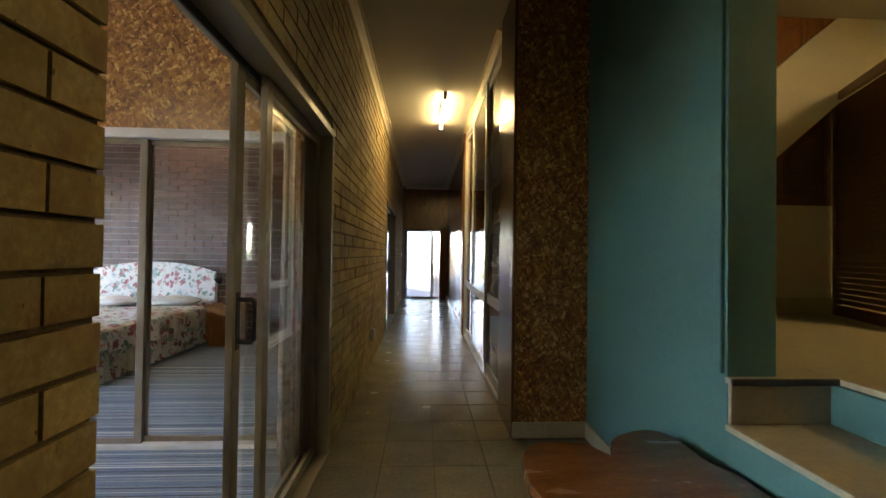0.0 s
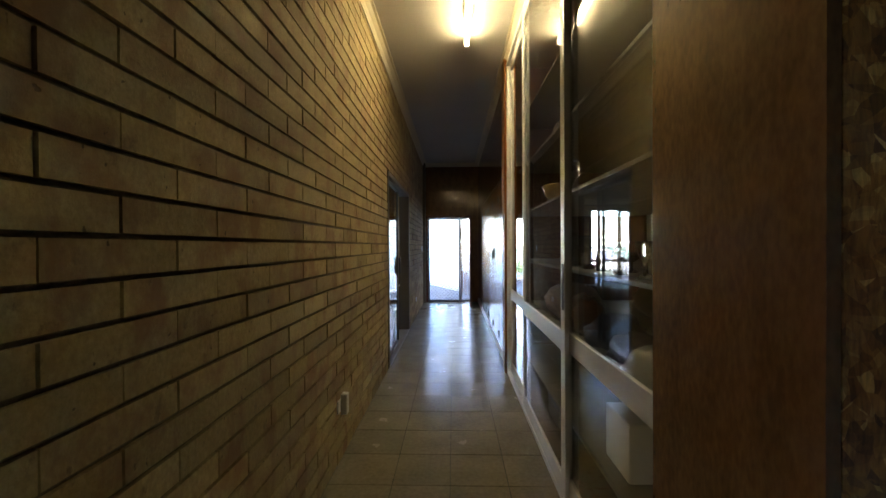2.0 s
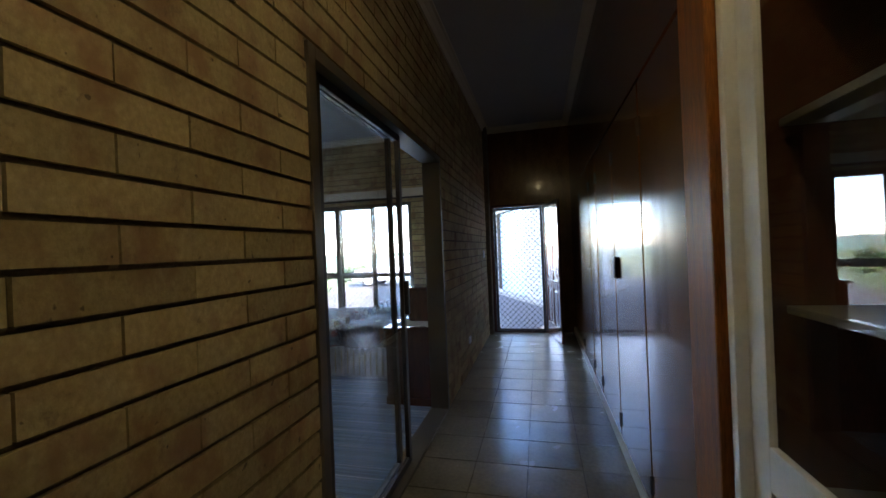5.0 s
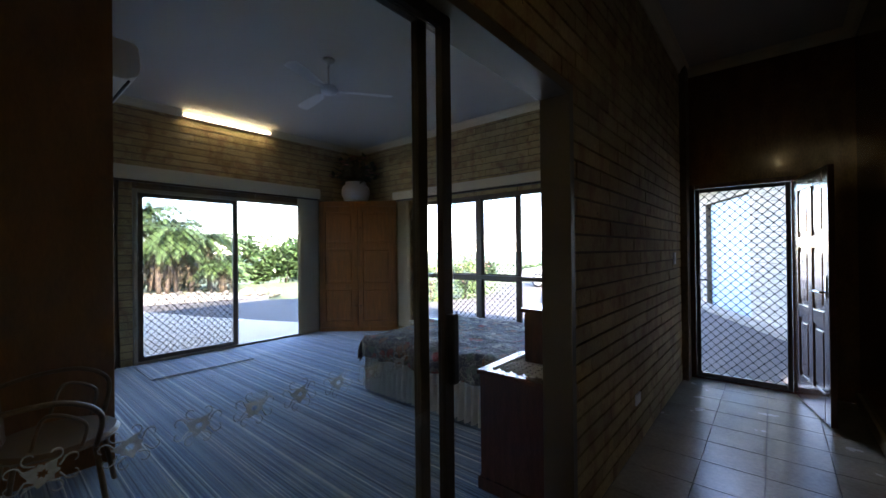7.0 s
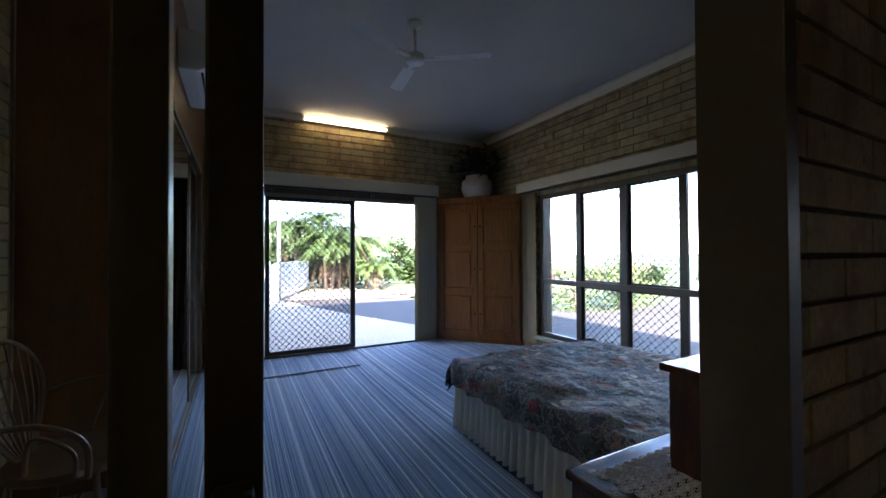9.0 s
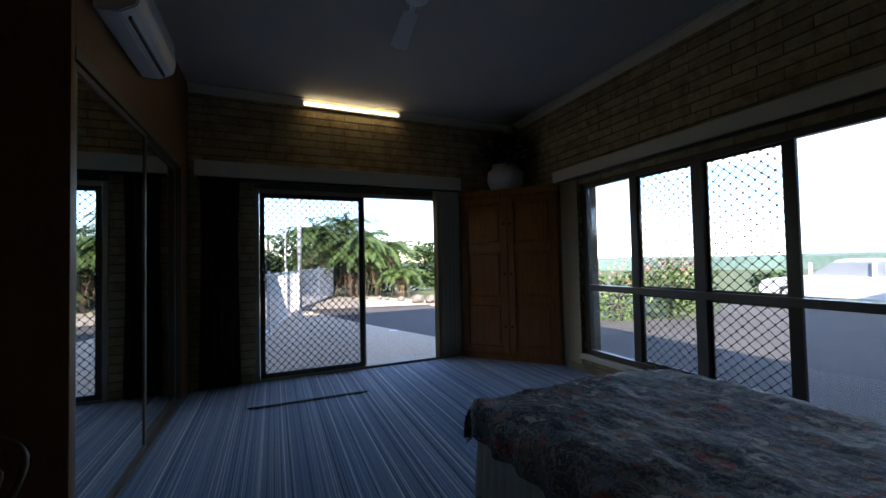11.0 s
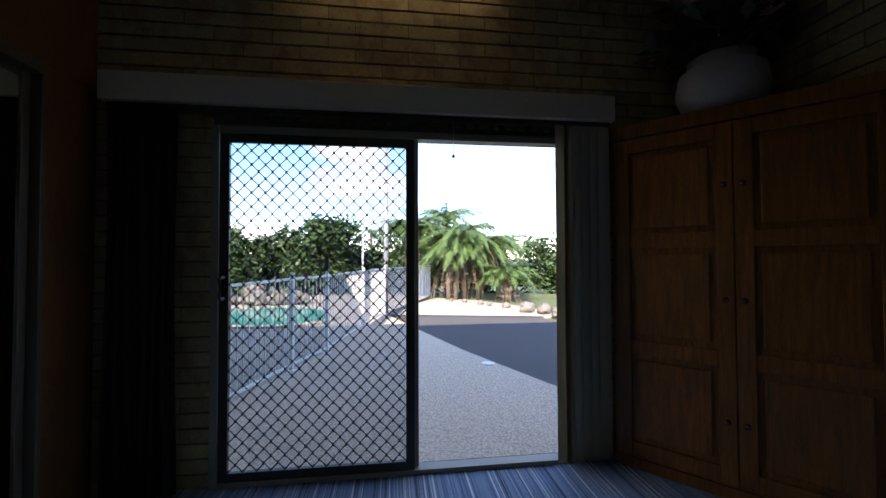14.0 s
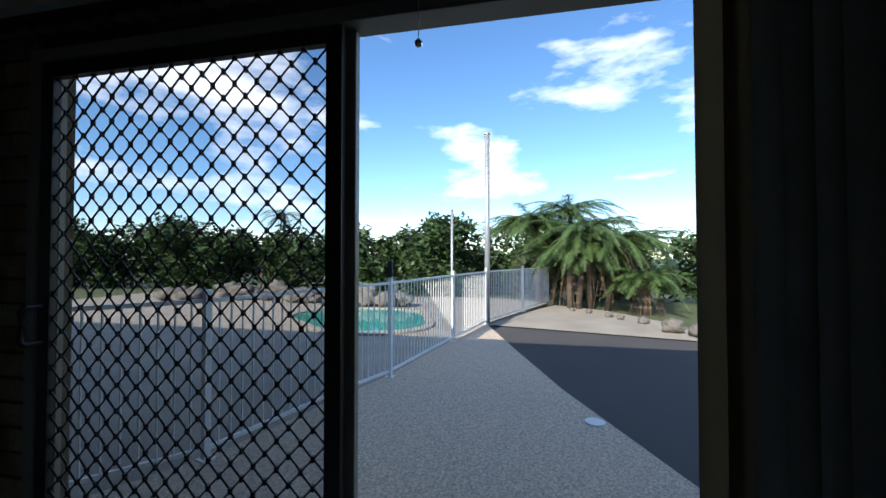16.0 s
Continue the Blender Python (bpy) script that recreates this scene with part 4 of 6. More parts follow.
for k in range(13):
    z = 1.89 + 0.048 * k
    xa = max(3.586, RX0 + (z + 0.115 - RZ0) / RAKE)
    if xa < 3.92:
        bm = bmesh.new()
        box(bm, xa, 3.954, -0.004, 0.004, -0.027, 0.027, m=pose(0, 3.31, z, 38, 0, 0))
        part("slat", bm, STAIRWOOD, cup)
ld = thing("louvred_door", "dark stained louvred wooden door standing ajar", "door", (4.03, 3.262, 0.866), 245)
louvre(ld, 0.0, 0.83, 0.0, 0.0, 1.86)
for o in ld.children:
    o.data.materials[0] = STAIRWOOD
st2 = thing("upper_stair", "cream stair side with timber boards above", "stair")
raking("stringer", 2.3, 5.19, 3.19, 3.27, 0.0, 0.74, CREAM, st2)
for k in range(3):
    raking("board", 2.3, 5.19, 3.21, 3.24, 0.745 + 0.23 * k, 0.968 + 0.23 * k, PINE, st2)
struct("wall_stair_back", boxes((2.04, 5.19, 3.75, 3.80, 0.858, CEILING)), CREAM, "plain cream wall behind the stair", "wall")

bm = bmesh.new()
n = 64
top, bot = [], []
for i in range(n):
    a = 2 * math.pi * i / n
    r = 0.40 + 0.02 * math.sin(3 * a + 0.6) + 0.015 * math.sin(5 * a + 2.0) + 0.008 * math.sin(9 * a)
    r += 0.17 * math.exp(-((a - 1.02) / 0.32) ** 2) - 0.15 * math.exp(-((a - 1.60) / 0.11) ** 2) + 0.04 * math.exp(-((a - 2.3) / 0.5) ** 2)
    x, y = min(r * math.cos(a), 0.40), r * math.sin(a)
    top.append(bm.verts.new((x, y, 0.04)))
    bot.append(bm.verts.new((x * 0.97, y * 0.97, -0.04)))
mid = [bm.verts.new((v.co.x * 1.012, v.co.y * 1.012, 0.01)) for v in top]
bm.faces.new(top)
bm.faces.new(bot[::-1])
for i in range(n):
    j = (i + 1) % n
    bm.faces.new((mid[i], mid[j], top[j], top[i]))
    bm.faces.new((bot[i], bot[j], mid[j], mid[i]))
slab = thing("slab_table", "natural-edge polished timber slab table", "table", (1.34, 1.42, 0.0))
o = part("tabletop", bm, SLABWOOD, slab)
o.location = (0, 0, 0.48)
bm = bmesh.new()
turned(bm, [(0.14, 0), (0.10, 0.06), (0.085, 0.24), (0.11, 0.39), (0.15, 0.44)], seg=16)
part("trunk_leg", bm, DARKWOOD, slab, smooth=True)


# ---- bedroom ----
# sliding door to the pool
xd = thing("door_4", "cream sliding door with black grille screen, half open", "sliding door")
xd["kind"] = "structure"
X0 = BW - 0.016
for nm, b in (("jamb", (X0 - 0.055, X0 + 0.04, 8.086, 8.13, -0.02, 2.23)), ("jamb", (X0 - 0.055, X0 + 0.04, 10.375, 10.42, -0.02, 2.23)),
              ("head", (X0 - 0.055, X0 + 0.04, 8.131, 10.374, 2.182, 2.23)), ("sill", (X0 - 0.055, X0 + 0.04, 8.131, 10.374, -0.02, 0.03))):
    pbox(nm, b, ALU, xd)
frame_parts(xd, "leaf", X0 + 0.004, X0 + 0.034, 8.134, 9.336, 0.031, 2.180, 0.055, DARK_ALU)
pbox("meeting_stile", (X0 - 0.034, X0 - 0.004, 9.29, 9.365, 0.031, 2.180), ALU, xd)
bm = grille_mesh(1.09, 2.038)
bmesh.ops.translate(bm, vec=(X0 + 0.019, 8.190, 0.086), verts=bm.verts)
part("grille", bm, MESH_BLACK, xd)
bm = boxes((X0 + 0.010, X0 + 0.0105, 8.188, 9.282, 0.084, 2.126))
part("fly_screen", bm, SCREEN, xd, "fine dark insect screen")
d_handle(xd, X0 + 0.034, 8.165, 1.22, 1, 0.13)

# wide window to the drive
wn1 = thing("window_1", "wide cream aluminium window with grille screens", "window")
wn1["kind"] = "structure"
YW = BN + 0.06


def wbox(nm, x0, x1, z0, z1, mat=None, d=0.035, bev=0.003, par=None):
    return pbox(nm, (x0, x1, YW - d, YW + d, z0, z1), mat or BRONZE, par or wn1, bev=bev)


wbox("window_frame", -4.06, -3.99, 0.22, 2.22)
wbox("window_frame", -1.37, -1.30, 0.22, 2.22)
wbox("window_frame", -3.989, -1.371, 2.165, 2.22)
wbox("window_sill", -3.989, -1.371, 0.22, 0.275)
wbox("transom", -3.989, -1.371, 0.965, 1.03, d=0.045)
wbox("mullion", -2.735, -2.64, 0.276, 0.964)
wbox("mullion", -2.735, -2.64, 1.031, 2.164)
for xa, xb in ((-3.40, -3.315), (-2.06, -1.985)):
    for za, zb in ((0.276, 0.964), (1.031, 2.164)):
        wbox("sash_stile", xa, xb, za, zb, DARK_ALU, 0.02)
for xa, xb in ((-3.989, -3.40), (-3.315, -2.735), (-2.64, -2.06), (-1.985, -1.371)):
    for za, zb in ((0.276, 0.964), (1.031, 2.164)):
        bm = boxes((xa, xb, YW - 0.002, YW + 0.002, za, zb))
        o = part("pane", bm, GLASS, wn1)
        o.visible_shadow = False
for xa, xb in ((-3.315, -2.735), (-2.64, -2.06)):
    for za, zb in ((0.276, 0.964), (1.031, 2.164)):
        for b in ((xa, xa + 0.02, za, zb), (xb - 0.02, xb, za, zb), (xa + 0.02, xb - 0.02, za, za + 0.02), (xa + 0.02, xb - 0.02, zb - 0.02, zb)):
            pbox("screen_frame", (b[0], b[1], YW + 0.012, YW + 0.03, b[2], b[3]), DARK_ALU, wn1, bev=0)
        bm = grille_mesh(xb - xa - 0.04, zb - za - 0.04)
        bmesh.ops.transform(bm, matrix=Matrix.Translation((xa + 0.02, YW + 0.02, za + 0.02)) @ Matrix.Rotation(-math.pi / 2, 4, "Z"), verts=bm.verts)
        part("grille", bm, MESH_BLACK, wn1)

struct("trim_window_sill", boxes((-4.10, -1.26, BN - 0.055, BN + 0.024, 0.165, 0.217), bev=0.006), CREAM, "cream painted sill board under the wide window", "sill")

# pelmets and folded vertical blinds
BLIND = surface("cream_blind_cloth", (0.44, 0.36, 0.235), 0.8, 0.06, 6, 90, 0.15)


def blind_stack(name, at, along, count, z0, z1, label):
    t = thing(name, label, "blind", at)
    bm0 = bmesh.new()
    ux, uy = along
    rows = []
    for s in range(7):
        q = (s / 6 - 0.5) * 0.089
        bow = 0.008 * math.cos(math.pi * s / 6 - math.pi / 2)
        rows.append([bm0.verts.new((q * ux + bow * uy, q * uy + bow * ux, z)) for z in (z0, z1)])
    for a, b in zip(rows, rows[1:]):
        bm0.faces.new((a[0], b[0], b[1], a[1]))
    got = bmesh.ops.solidify(bm0, geom=bm0.faces[:], thickness=0.0012)
    me = mesh_of("slat", bm0, BLIND, True)
    for i in range(count):
        o = new("slat", me)
        o.parent = t
        o.matrix_basis = pose(ux * (0.045 + i * 0.062), uy * (0.045 + i * 0.062), 0, 0, 0, 9 + 3 * math.sin(i * 2.1))
    return t


pel = thing("pelmet", "cream blind track above the sliding door", "pelmet")
pbox("board", (BW + 0.003, BW + 0.11, 7.50, 10.70, 2.33, 2.50), CREAM, pel)
pbox("track", (BW + 0.03, BW + 0.075, 7.52, 10.68, 2.302, 2.329), DARK_ALU, pel)
bm0 = bmesh.new()
box(bm0, -0.006, 0.006, -0.026, 0.026, -0.03, 0.0)
box(bm0, -0.004, 0.004, -0.004, 0.004, 0.0, 0.014)
me = mesh_of("carrier", bm0, BRONZE)
for k in range(25):
    o = new("carrier", me)
    o.parent = pel
    o.matrix_basis = pose(BW + 0.055, 8.12 + 0.088 * k, 2.287, 0, 0, 28 + 14 * math.sin(k * 2.3))
pel2 = thing("pelmet", "cream blind track above the wide window", "pelmet")
pbox("board", (-4.42, -0.9, BN - 0.11, BN - 0.003, 2.30, 2.43), CREAM, pel2)
pbox("track", (-4.40, -0.92, BN - 0.078, BN - 0.032, 2.272, 2.299), DARK_ALU, pel2)
blind_stack("vertical_blind", (BW + 0.055, 10.287, 0), (0, 1), 6, 0.03, 2.30, "cream vertical blind drawn back beside the door")
blind_stack("vertical_blind", (-4.34, BN - 0.055, 0), (1, 0), 4, 0.10, 2.271, "cream vertical blind drawn back beside the window")
bc = thing("blind_chain", "thin bead chain with a steel weight", "chain", (BW + 0.06, 9.59, 0))
bm = bmesh.new()
for k in range(20):
    turned(bm, [(0.0012, -0.003), (0.003, 0), (0.0012, 0.003)], Matrix.Translation((0, 0, 2.08 + 0.0118 * k)), 6)
rod(bm, (0, 0, 2.08), (0, 0, 2.301), 0.0008, seg=4)
part("beads", bm, WHITE_PLASTIC, bc)
bm = bmesh.new()
bmesh.ops.create_icosphere(bm, subdivisions=3, radius=0.012)
bmesh.ops.translate(bm, vec=(0, 0, 2.066), verts=bm.verts)
part("weight", bm, CHROME, bc, smooth=True)


def curtain(name, x0, x1, y0, y1, z0, z1, folds, depth, material, label, axis="y", sway=0.0):
    """A hanging cloth with pleats, gathered at the top."""
    bm = bmesh.new()
    nu, nz = folds * 8, 10
    g = []
    for j in range(nz + 1):
        f = j / nz
        row = []
        for i in range(nu + 1):
            q = i / nu
            a = q * folds * 2 * math.pi
            dd = depth * (0.6 + 0.4 * f) * (math.sin(a) + 0.25 * math.sin(2.3 * a + 1))
            u = (y0 + (y1 - y0) * q) if axis == "y" else (x0 + (x1 - x0) * q)
            u += sway * f * (q - 0.5) + 0.01 * math.sin(5 * f + q * 9)
            z = z1 + (z0 - z1) * f
            row.append(bm.verts.new((x0 + dd, u, z) if axis == "y" else (u, y0 + dd, z)))
        g.append(row)
    for a, b in zip(g, g[1:]):
        for i in range(nu):
            bm.faces.new((a[i], a[i + 1], b[i + 1], b[i]))
    bmesh.ops.solidify(bm, geom=bm.faces[:], thickness=0.002)
    return single(name, bm, material, label, "curtain", True)


DRAPE = surface("dark_brown_drape", (0.045, 0.03, 0.022), 0.85, 0.3, 12, 90, 0.3)
curtain("dark_curtain", BW + 0.10, 0, 7.55, 7.93, 0.02, 2.30, 6, 0.03, DRAPE, "dark brown curtain gathered beside the sliding door")

# floor mat
bm = boxes((-5.24, -4.56, 8.06, 9.17, 0.001, 0.012), bev=0.003)
mt = thing("door_mat", "flat striped carpet offcut mat at the door", "mat")
part("mat", bm, CARPET, mt)
pbox("edging", (-4.575, -4.545, 8.05, 9.18, 0.0125, 0.017), BLACK, mt, "dark bound edge")

# built-in wardrobe with mirror doors
BOARD = surface("plain_varnished_board", (0.17, 0.066, 0.018), 0.5, 0.3, 3, 45, 0.03, stretch=(2, 2, 0.6))
cl2 = thing("built_in_wardrobe", "brown board wardrobe with sliding mirror doors", "wardrobe")
YC = 7.43
pbox("end_panel", (-2.80, -2.76, BS + 0.002, YC, 0, CEILING - 0.002), BOARD, cl2)
pbox("bulkhead", (BW + 0.003, -2.801, YC - 0.03, YC, 2.40, CEILING - 0.002), BOARD, cl2)
pbox("end_post", (BW + 0.003, -5.12, YC - 0.03, YC, 0, 2.399), BOARD, cl2)
pbox("head_track", (-5.119, -2.801, YC - 0.07, YC + 0.004, 2.34, 2.399), BRONZE, cl2)
pbox("floor_track", (-5.119, -2.801, YC - 0.07, YC + 0.004, 0.0, 0.03), BRONZE, cl2)
pbox("jamb", (-5.119, -5.09, YC - 0.07, YC + 0.004, 0.031, 2.339), BRONZE, cl2)
for xa, xb, y in ((-5.085, -3.86, YC - 0.055), (-3.98, -2.81, YC - 0.022)):
    dr = pbox("mirror_door", (xa, xa + 0.045, y - 0.012, y + 0.012, 0.032, 2.338), BRONZE, cl2)
    for nm, b in (("stile", (xb - 0.045, xb, y - 0.012, y + 0.012, 0.032, 2.338)), ("rail", (xa + 0.045, xb - 0.045, y - 0.012, y + 0.012, 0.032, 0.07)),
                  ("rail", (xa + 0.045, xb - 0.045, y - 0.012, y + 0.012, 2.30, 2.338))):
        pbox(nm, b, BRONZE, dr)
    part("mirror", boxes((xa + 0.045, xb - 0.045, y - 0.004, y + 0.004, 0.07, 2.30)), mirror_mat, dr)

ac = thing("air_conditioner", "white wall-mounted split air conditioner above the wardrobe", "air conditioner", (-3.40, YC + 0.001, 2.70))
bm = bmesh.new()
prof = [(0, 0), (0.11, 0.0), (0.19, 0.05), (0.205, 0.12), (0.19, 0.27), (0.15, 0.29), (0, 0.29)]
rows = [[bm.verts.new((x, y, z)) for y, z in prof] for x in (-0.42, 0.42)]
for i in range(len(prof)):
    j = (i + 1) % len(prof)
    bm.faces.new((rows[0][i], rows[0][j], rows[1][j], rows[1][i]))
bm.faces.new(rows[0][::-1])
bm.faces.new(rows[1])
bmesh.ops.bevel(bm, geom=bm.edges[:], offset=0.008, segments=2, affect="EDGES")
part("casing", bm, WHITE_PLASTIC, ac)
pbox("outlet_flap", (-0.36, 0.36, 0.135, 0.150, -0.002, 0.02), BLACK, ac, "dark outlet slot")
for k in range(4):
    pbox("grille_line", (-0.38, 0.38, 0.19, 0.2075, 0.14 + k * 0.03, 0.143 + k * 0.03), WHITE_PLASTIC, ac, bev=0)

# tube above the door
tl = thing("wall_light", "bare fluorescent tube batten under the ceiling", "light", (BW, 9.225, 3.29))
pbox("batten", (0.001, 0.055, -0.62, 0.62, -0.03, 0.03), WHITE_PLASTIC, tl)
bm = bmesh.new()
rod(bm, (0.085, -0.59, -0.008), (0.085, 0.59, -0.008), 0.017, seg=14)
part("tube", bm, TUBE_B, tl, smooth=True)
for s in (-1, 1):
    pbox("lamp_holder", (0.03, 0.10, s * 0.605 - 0.012, s * 0.605 + 0.012, -0.032, 0.025), WHITE_PLASTIC, tl)

tl2 = copy_thing(tl, pose(-2.80, FB + 0.006, 3.20, 0, 0, 90))
tl2["label"] = "bare fluorescent tube batten above the bed"

# ceiling fan
fan = thing("ceiling_fan", "white three-blade ceiling fan on a short rod", "fan", (-2.74, 9.13, 0))
bm = bmesh.new()
turned(bm, [(0.06, CEILING - 0.001), (0.055, CEILING - 0.03), (0.02, CEILING - 0.06)][::-1], seg=18)
part("canopy", bm, WHITE_PLASTIC, fan, smooth=True)
bm = bmesh.new()
rod(bm, (0, 0, 3.08), (0, 0, CEILING - 0.05), 0.012)
part("rod", bm, WHITE_PLASTIC, fan)
bm = bmesh.new()
turned(bm, [(0.03, 2.995), (0.075, 3.01), (0.085, 3.04), (0.075, 3.07), (0.03, 3.09)], seg=20)
part("motor", bm, WHITE_PLASTIC, fan, smooth=True)
for a in (-65, 55, 174):
    bm = bmesh.new()
    m = Matrix.Rotation(radians(a), 4, "Z") @ Matrix.Translation((0, 0, 3.03)) @ Matrix.Rotation(radians(9), 4, "X")
    vs = [bm.verts.new(v) for v in ((0.17, -0.05, 0), (0.62, -0.065, 0), (0.65, 0, 0), (0.62, 0.065, 0), (0.17, 0.05, 0))]
    bm.faces.new(vs)
    bmesh.ops.solidify(bm, geom=bm.faces[:], thickness=0.006)
    box(bm, 0.07, 0.22, -0.018, 0.018, -0.004, 0.004)
    bmesh.ops.transform(bm, matrix=m, verts=bm.verts)
    part("blade", bm, WHITE_PLASTIC, fan)

# corner wardrobe of pine, diagonal front
wd = thing("corner_wardrobe", "honey pine corner wardrobe with panelled doors", "wardrobe", (-5.44, 10.72, 0.0), 0)
A, B = Vector((0.0, 0.0)), Vector((1.03, 0.90))
bm = bmesh.new()
pts = [(0.0, 0.0), (1.03, 0.895), (0.93, 0.905), (0.0, 0.905)]
lo = [bm.verts.new((x, y, 0)) for x, y in pts]
hi = [bm.verts.new((x, y, 2.27)) for x, y in pts]
bm.faces.new(lo[::-1])
bm.faces.new(hi)
for i in range(4):
    bm.faces.new((lo[i], lo[(i + 1) % 4], hi[(i + 1) % 4], hi[i]))
part("body", bm, PINE, wd)
Lw = (B - A).length
front = Matrix.Rotation(math.atan2(0.895, 1.03), 4, "Z")


def fbox(nm, u0, u1, d0, d1, z0, z1, par, bev=0.004, material=PINE):
    bm = bmesh.new()
    box(bm, u0, u1, -d1, -d0, z0, z1, bev=bev)
    bmesh.ops.transform(bm, matrix=front, verts=bm.verts)
    return part(nm, bm, material, par)


fbox("plinth", 0.0, Lw, 0.002, 0.02, 0.0, 0.07, wd)
fbox("cornice", 0.0, Lw, 0.002, 0.03, 2.20, 2.29, wd)
for u0, u1, hu in ((0.03, Lw / 2 - 0.003, Lw / 2 - 0.045), (Lw / 2 + 0.003, Lw - 0.03, Lw / 2 + 0.045)):
    door = fbox("door", u0, u0 + 0.085, 0.002, 0.026, 0.08, 2.19, wd)
    fbox("stile", u1 - 0.085, u1, 0.002, 0.026, 0.08, 2.19, door)
    for z0, z1 in ((0.08, 0.18), (0.76, 0.85), (1.46, 1.55), (2.10, 2.19)):
        fbox("rail", u0 + 0.085, u1 - 0.085, 0.002, 0.026, z0, z1, door)
    for z0, z1 in ((0.18, 0.76), (0.85, 1.46), (1.55, 2.10)):
        fbox("panel", u0 + 0.086, u1 - 0.086, 0.002, 0.006, z0, z1, door, 0)
        fbox("raised_field", u0 + 0.12, u1 - 0.12, 0.0065, 0.022, z0 + 0.04, z1 - 0.04, door, 0.012)
    for hz in (0.45, 1.15, 1.82):
        bm = bmesh.new()
        turned(bm, [(0.008, 0), (0.008, 0.015), (0.017, 0.022), (0.014, 0.034)], front @ Matrix.Translation((hu, -0.026, hz)) @ Matrix.Rotation(math.pi / 2, 4, "X"), 12)
        part("knob", bm, DARKWOOD, door, smooth=True)

# pot of dried flowers on the wardrobe
pt = thing("flower_pot", "white round pot of dark artificial flowers", "pot plant", (-5.12, 11.28, 2.271))
bm = bmesh.new()
turned(bm, [(0.10, 0), (0.17, 0.05), (0.205, 0.14), (0.19, 0.24), (0.14, 0.28), (0.15, 0.31)], seg=24)
# the white pot's glaze is toned down to an even mid grey
part("pot", bm, surface("greyed_pot_glaze", (0.45, 0.43, 0.41), 0.4, 0.15, 9, 60, 0.05), pt, smooth=True)
LEAFD = surface("dull_green_leaf", (0.035, 0.055, 0.025), 0.6, 0.4, 20, 90, 0.1, rand=0.3)
PETAL = surface("dusty_petal", (0.35, 0.16, 0.14), 0.7, 0.4, 20, 90, 0.1, rand=0.35)
rnd = random.Random(5)
bm, bp = bmesh.new(), bmesh.new()
for k in range(95):
    a, el = rnd.uniform(0, 2 * math.pi), rnd.uniform(0.15, 1.4)
    d = Vector((math.cos(a) * math.cos(el), math.sin(a) * math.cos(el), math.sin(el)))
    L = rnd.uniform(0.22, 0.40)
    s = Vector((0, 0, 0.29))
    e = s + d * L
    if e.x < -0.3 or e.y > 0.32:
        e.x, e.y = max(e.x, -0.3), min(e.y, 0.32)
    bent(bm, [s, s + (e - s) * 0.5 + Vector((0, 0, 0.05)), e], 0.004, 4)
    for j in range(4):
        c = s + (e - s) * rnd.uniform(0.4, 1.0)
        q = Vector((rnd.uniform(-1, 1), rnd.uniform(-1, 1), rnd.uniform(-0.4, 0.8))).normalized()
        w = q.cross(Vector((0, 0, 1))).normalized() * 0.03
        vs = [bm.verts.new(p) for p in (c, c + q * 0.06 + w, c + q * 0.13, c + q * 0.06 - w)]
        bm.faces.new(vs)
    if k % 3 == 0:
        for j in range(7):
            aa = 2 * math.pi * j / 7
            q = Vector((math.cos(aa), math.sin(aa), 0.4))
            w = Vector((-math.sin(aa), math.cos(aa), 0)) * 0.016
            bp.faces.new([bp.verts.new(p) for p in (e, e + q * 0.025 + w, e + q * 0.05, e + q * 0.025 - w)])
part("foliage", bm, LEAFD, pt)
tagged(part("blossom", bp, PETAL, pt), kind="stuff")
pt.scale = (1.25, 1.25, 1.25)

# bed
BX0, BX1, BY0, BY1 = -2.46, -0.36, 9.34, 10.86
bed = thing("bed", "double bed with dark floral spread and white valance", "bed")
pbox("base", (BX0 + 0.02, BX1, BY0 + 0.02, BY1 - 0.02, 0.05, 0.34), CREAM, bed)
pbox("mattress", (BX0, BX1, BY0, BY1, 0.341, 0.54), CREAM, bed, bev=0.04)
pbox("headboard", (BX1 + 0.002, BX1 + 0.05, BY0, BY1, 0.0, 1.0), DARKWOOD, bed, bev=0.01)
SPREAD = floral_material("dark_floral_print", (0.05, 0.05, 0.062), [(0.09, 0.12, 0.10), (0.24, 0.045, 0.04), (0.045, 0.05, 0.07), (0.42, 0.38, 0.28), (0.04, 0.045, 0.06), (0.22, 0.11, 0.07), (0.14, 0.17, 0.14), (0.05, 0.045, 0.05)], 12, line=(0.24, 0.23, 0.20))


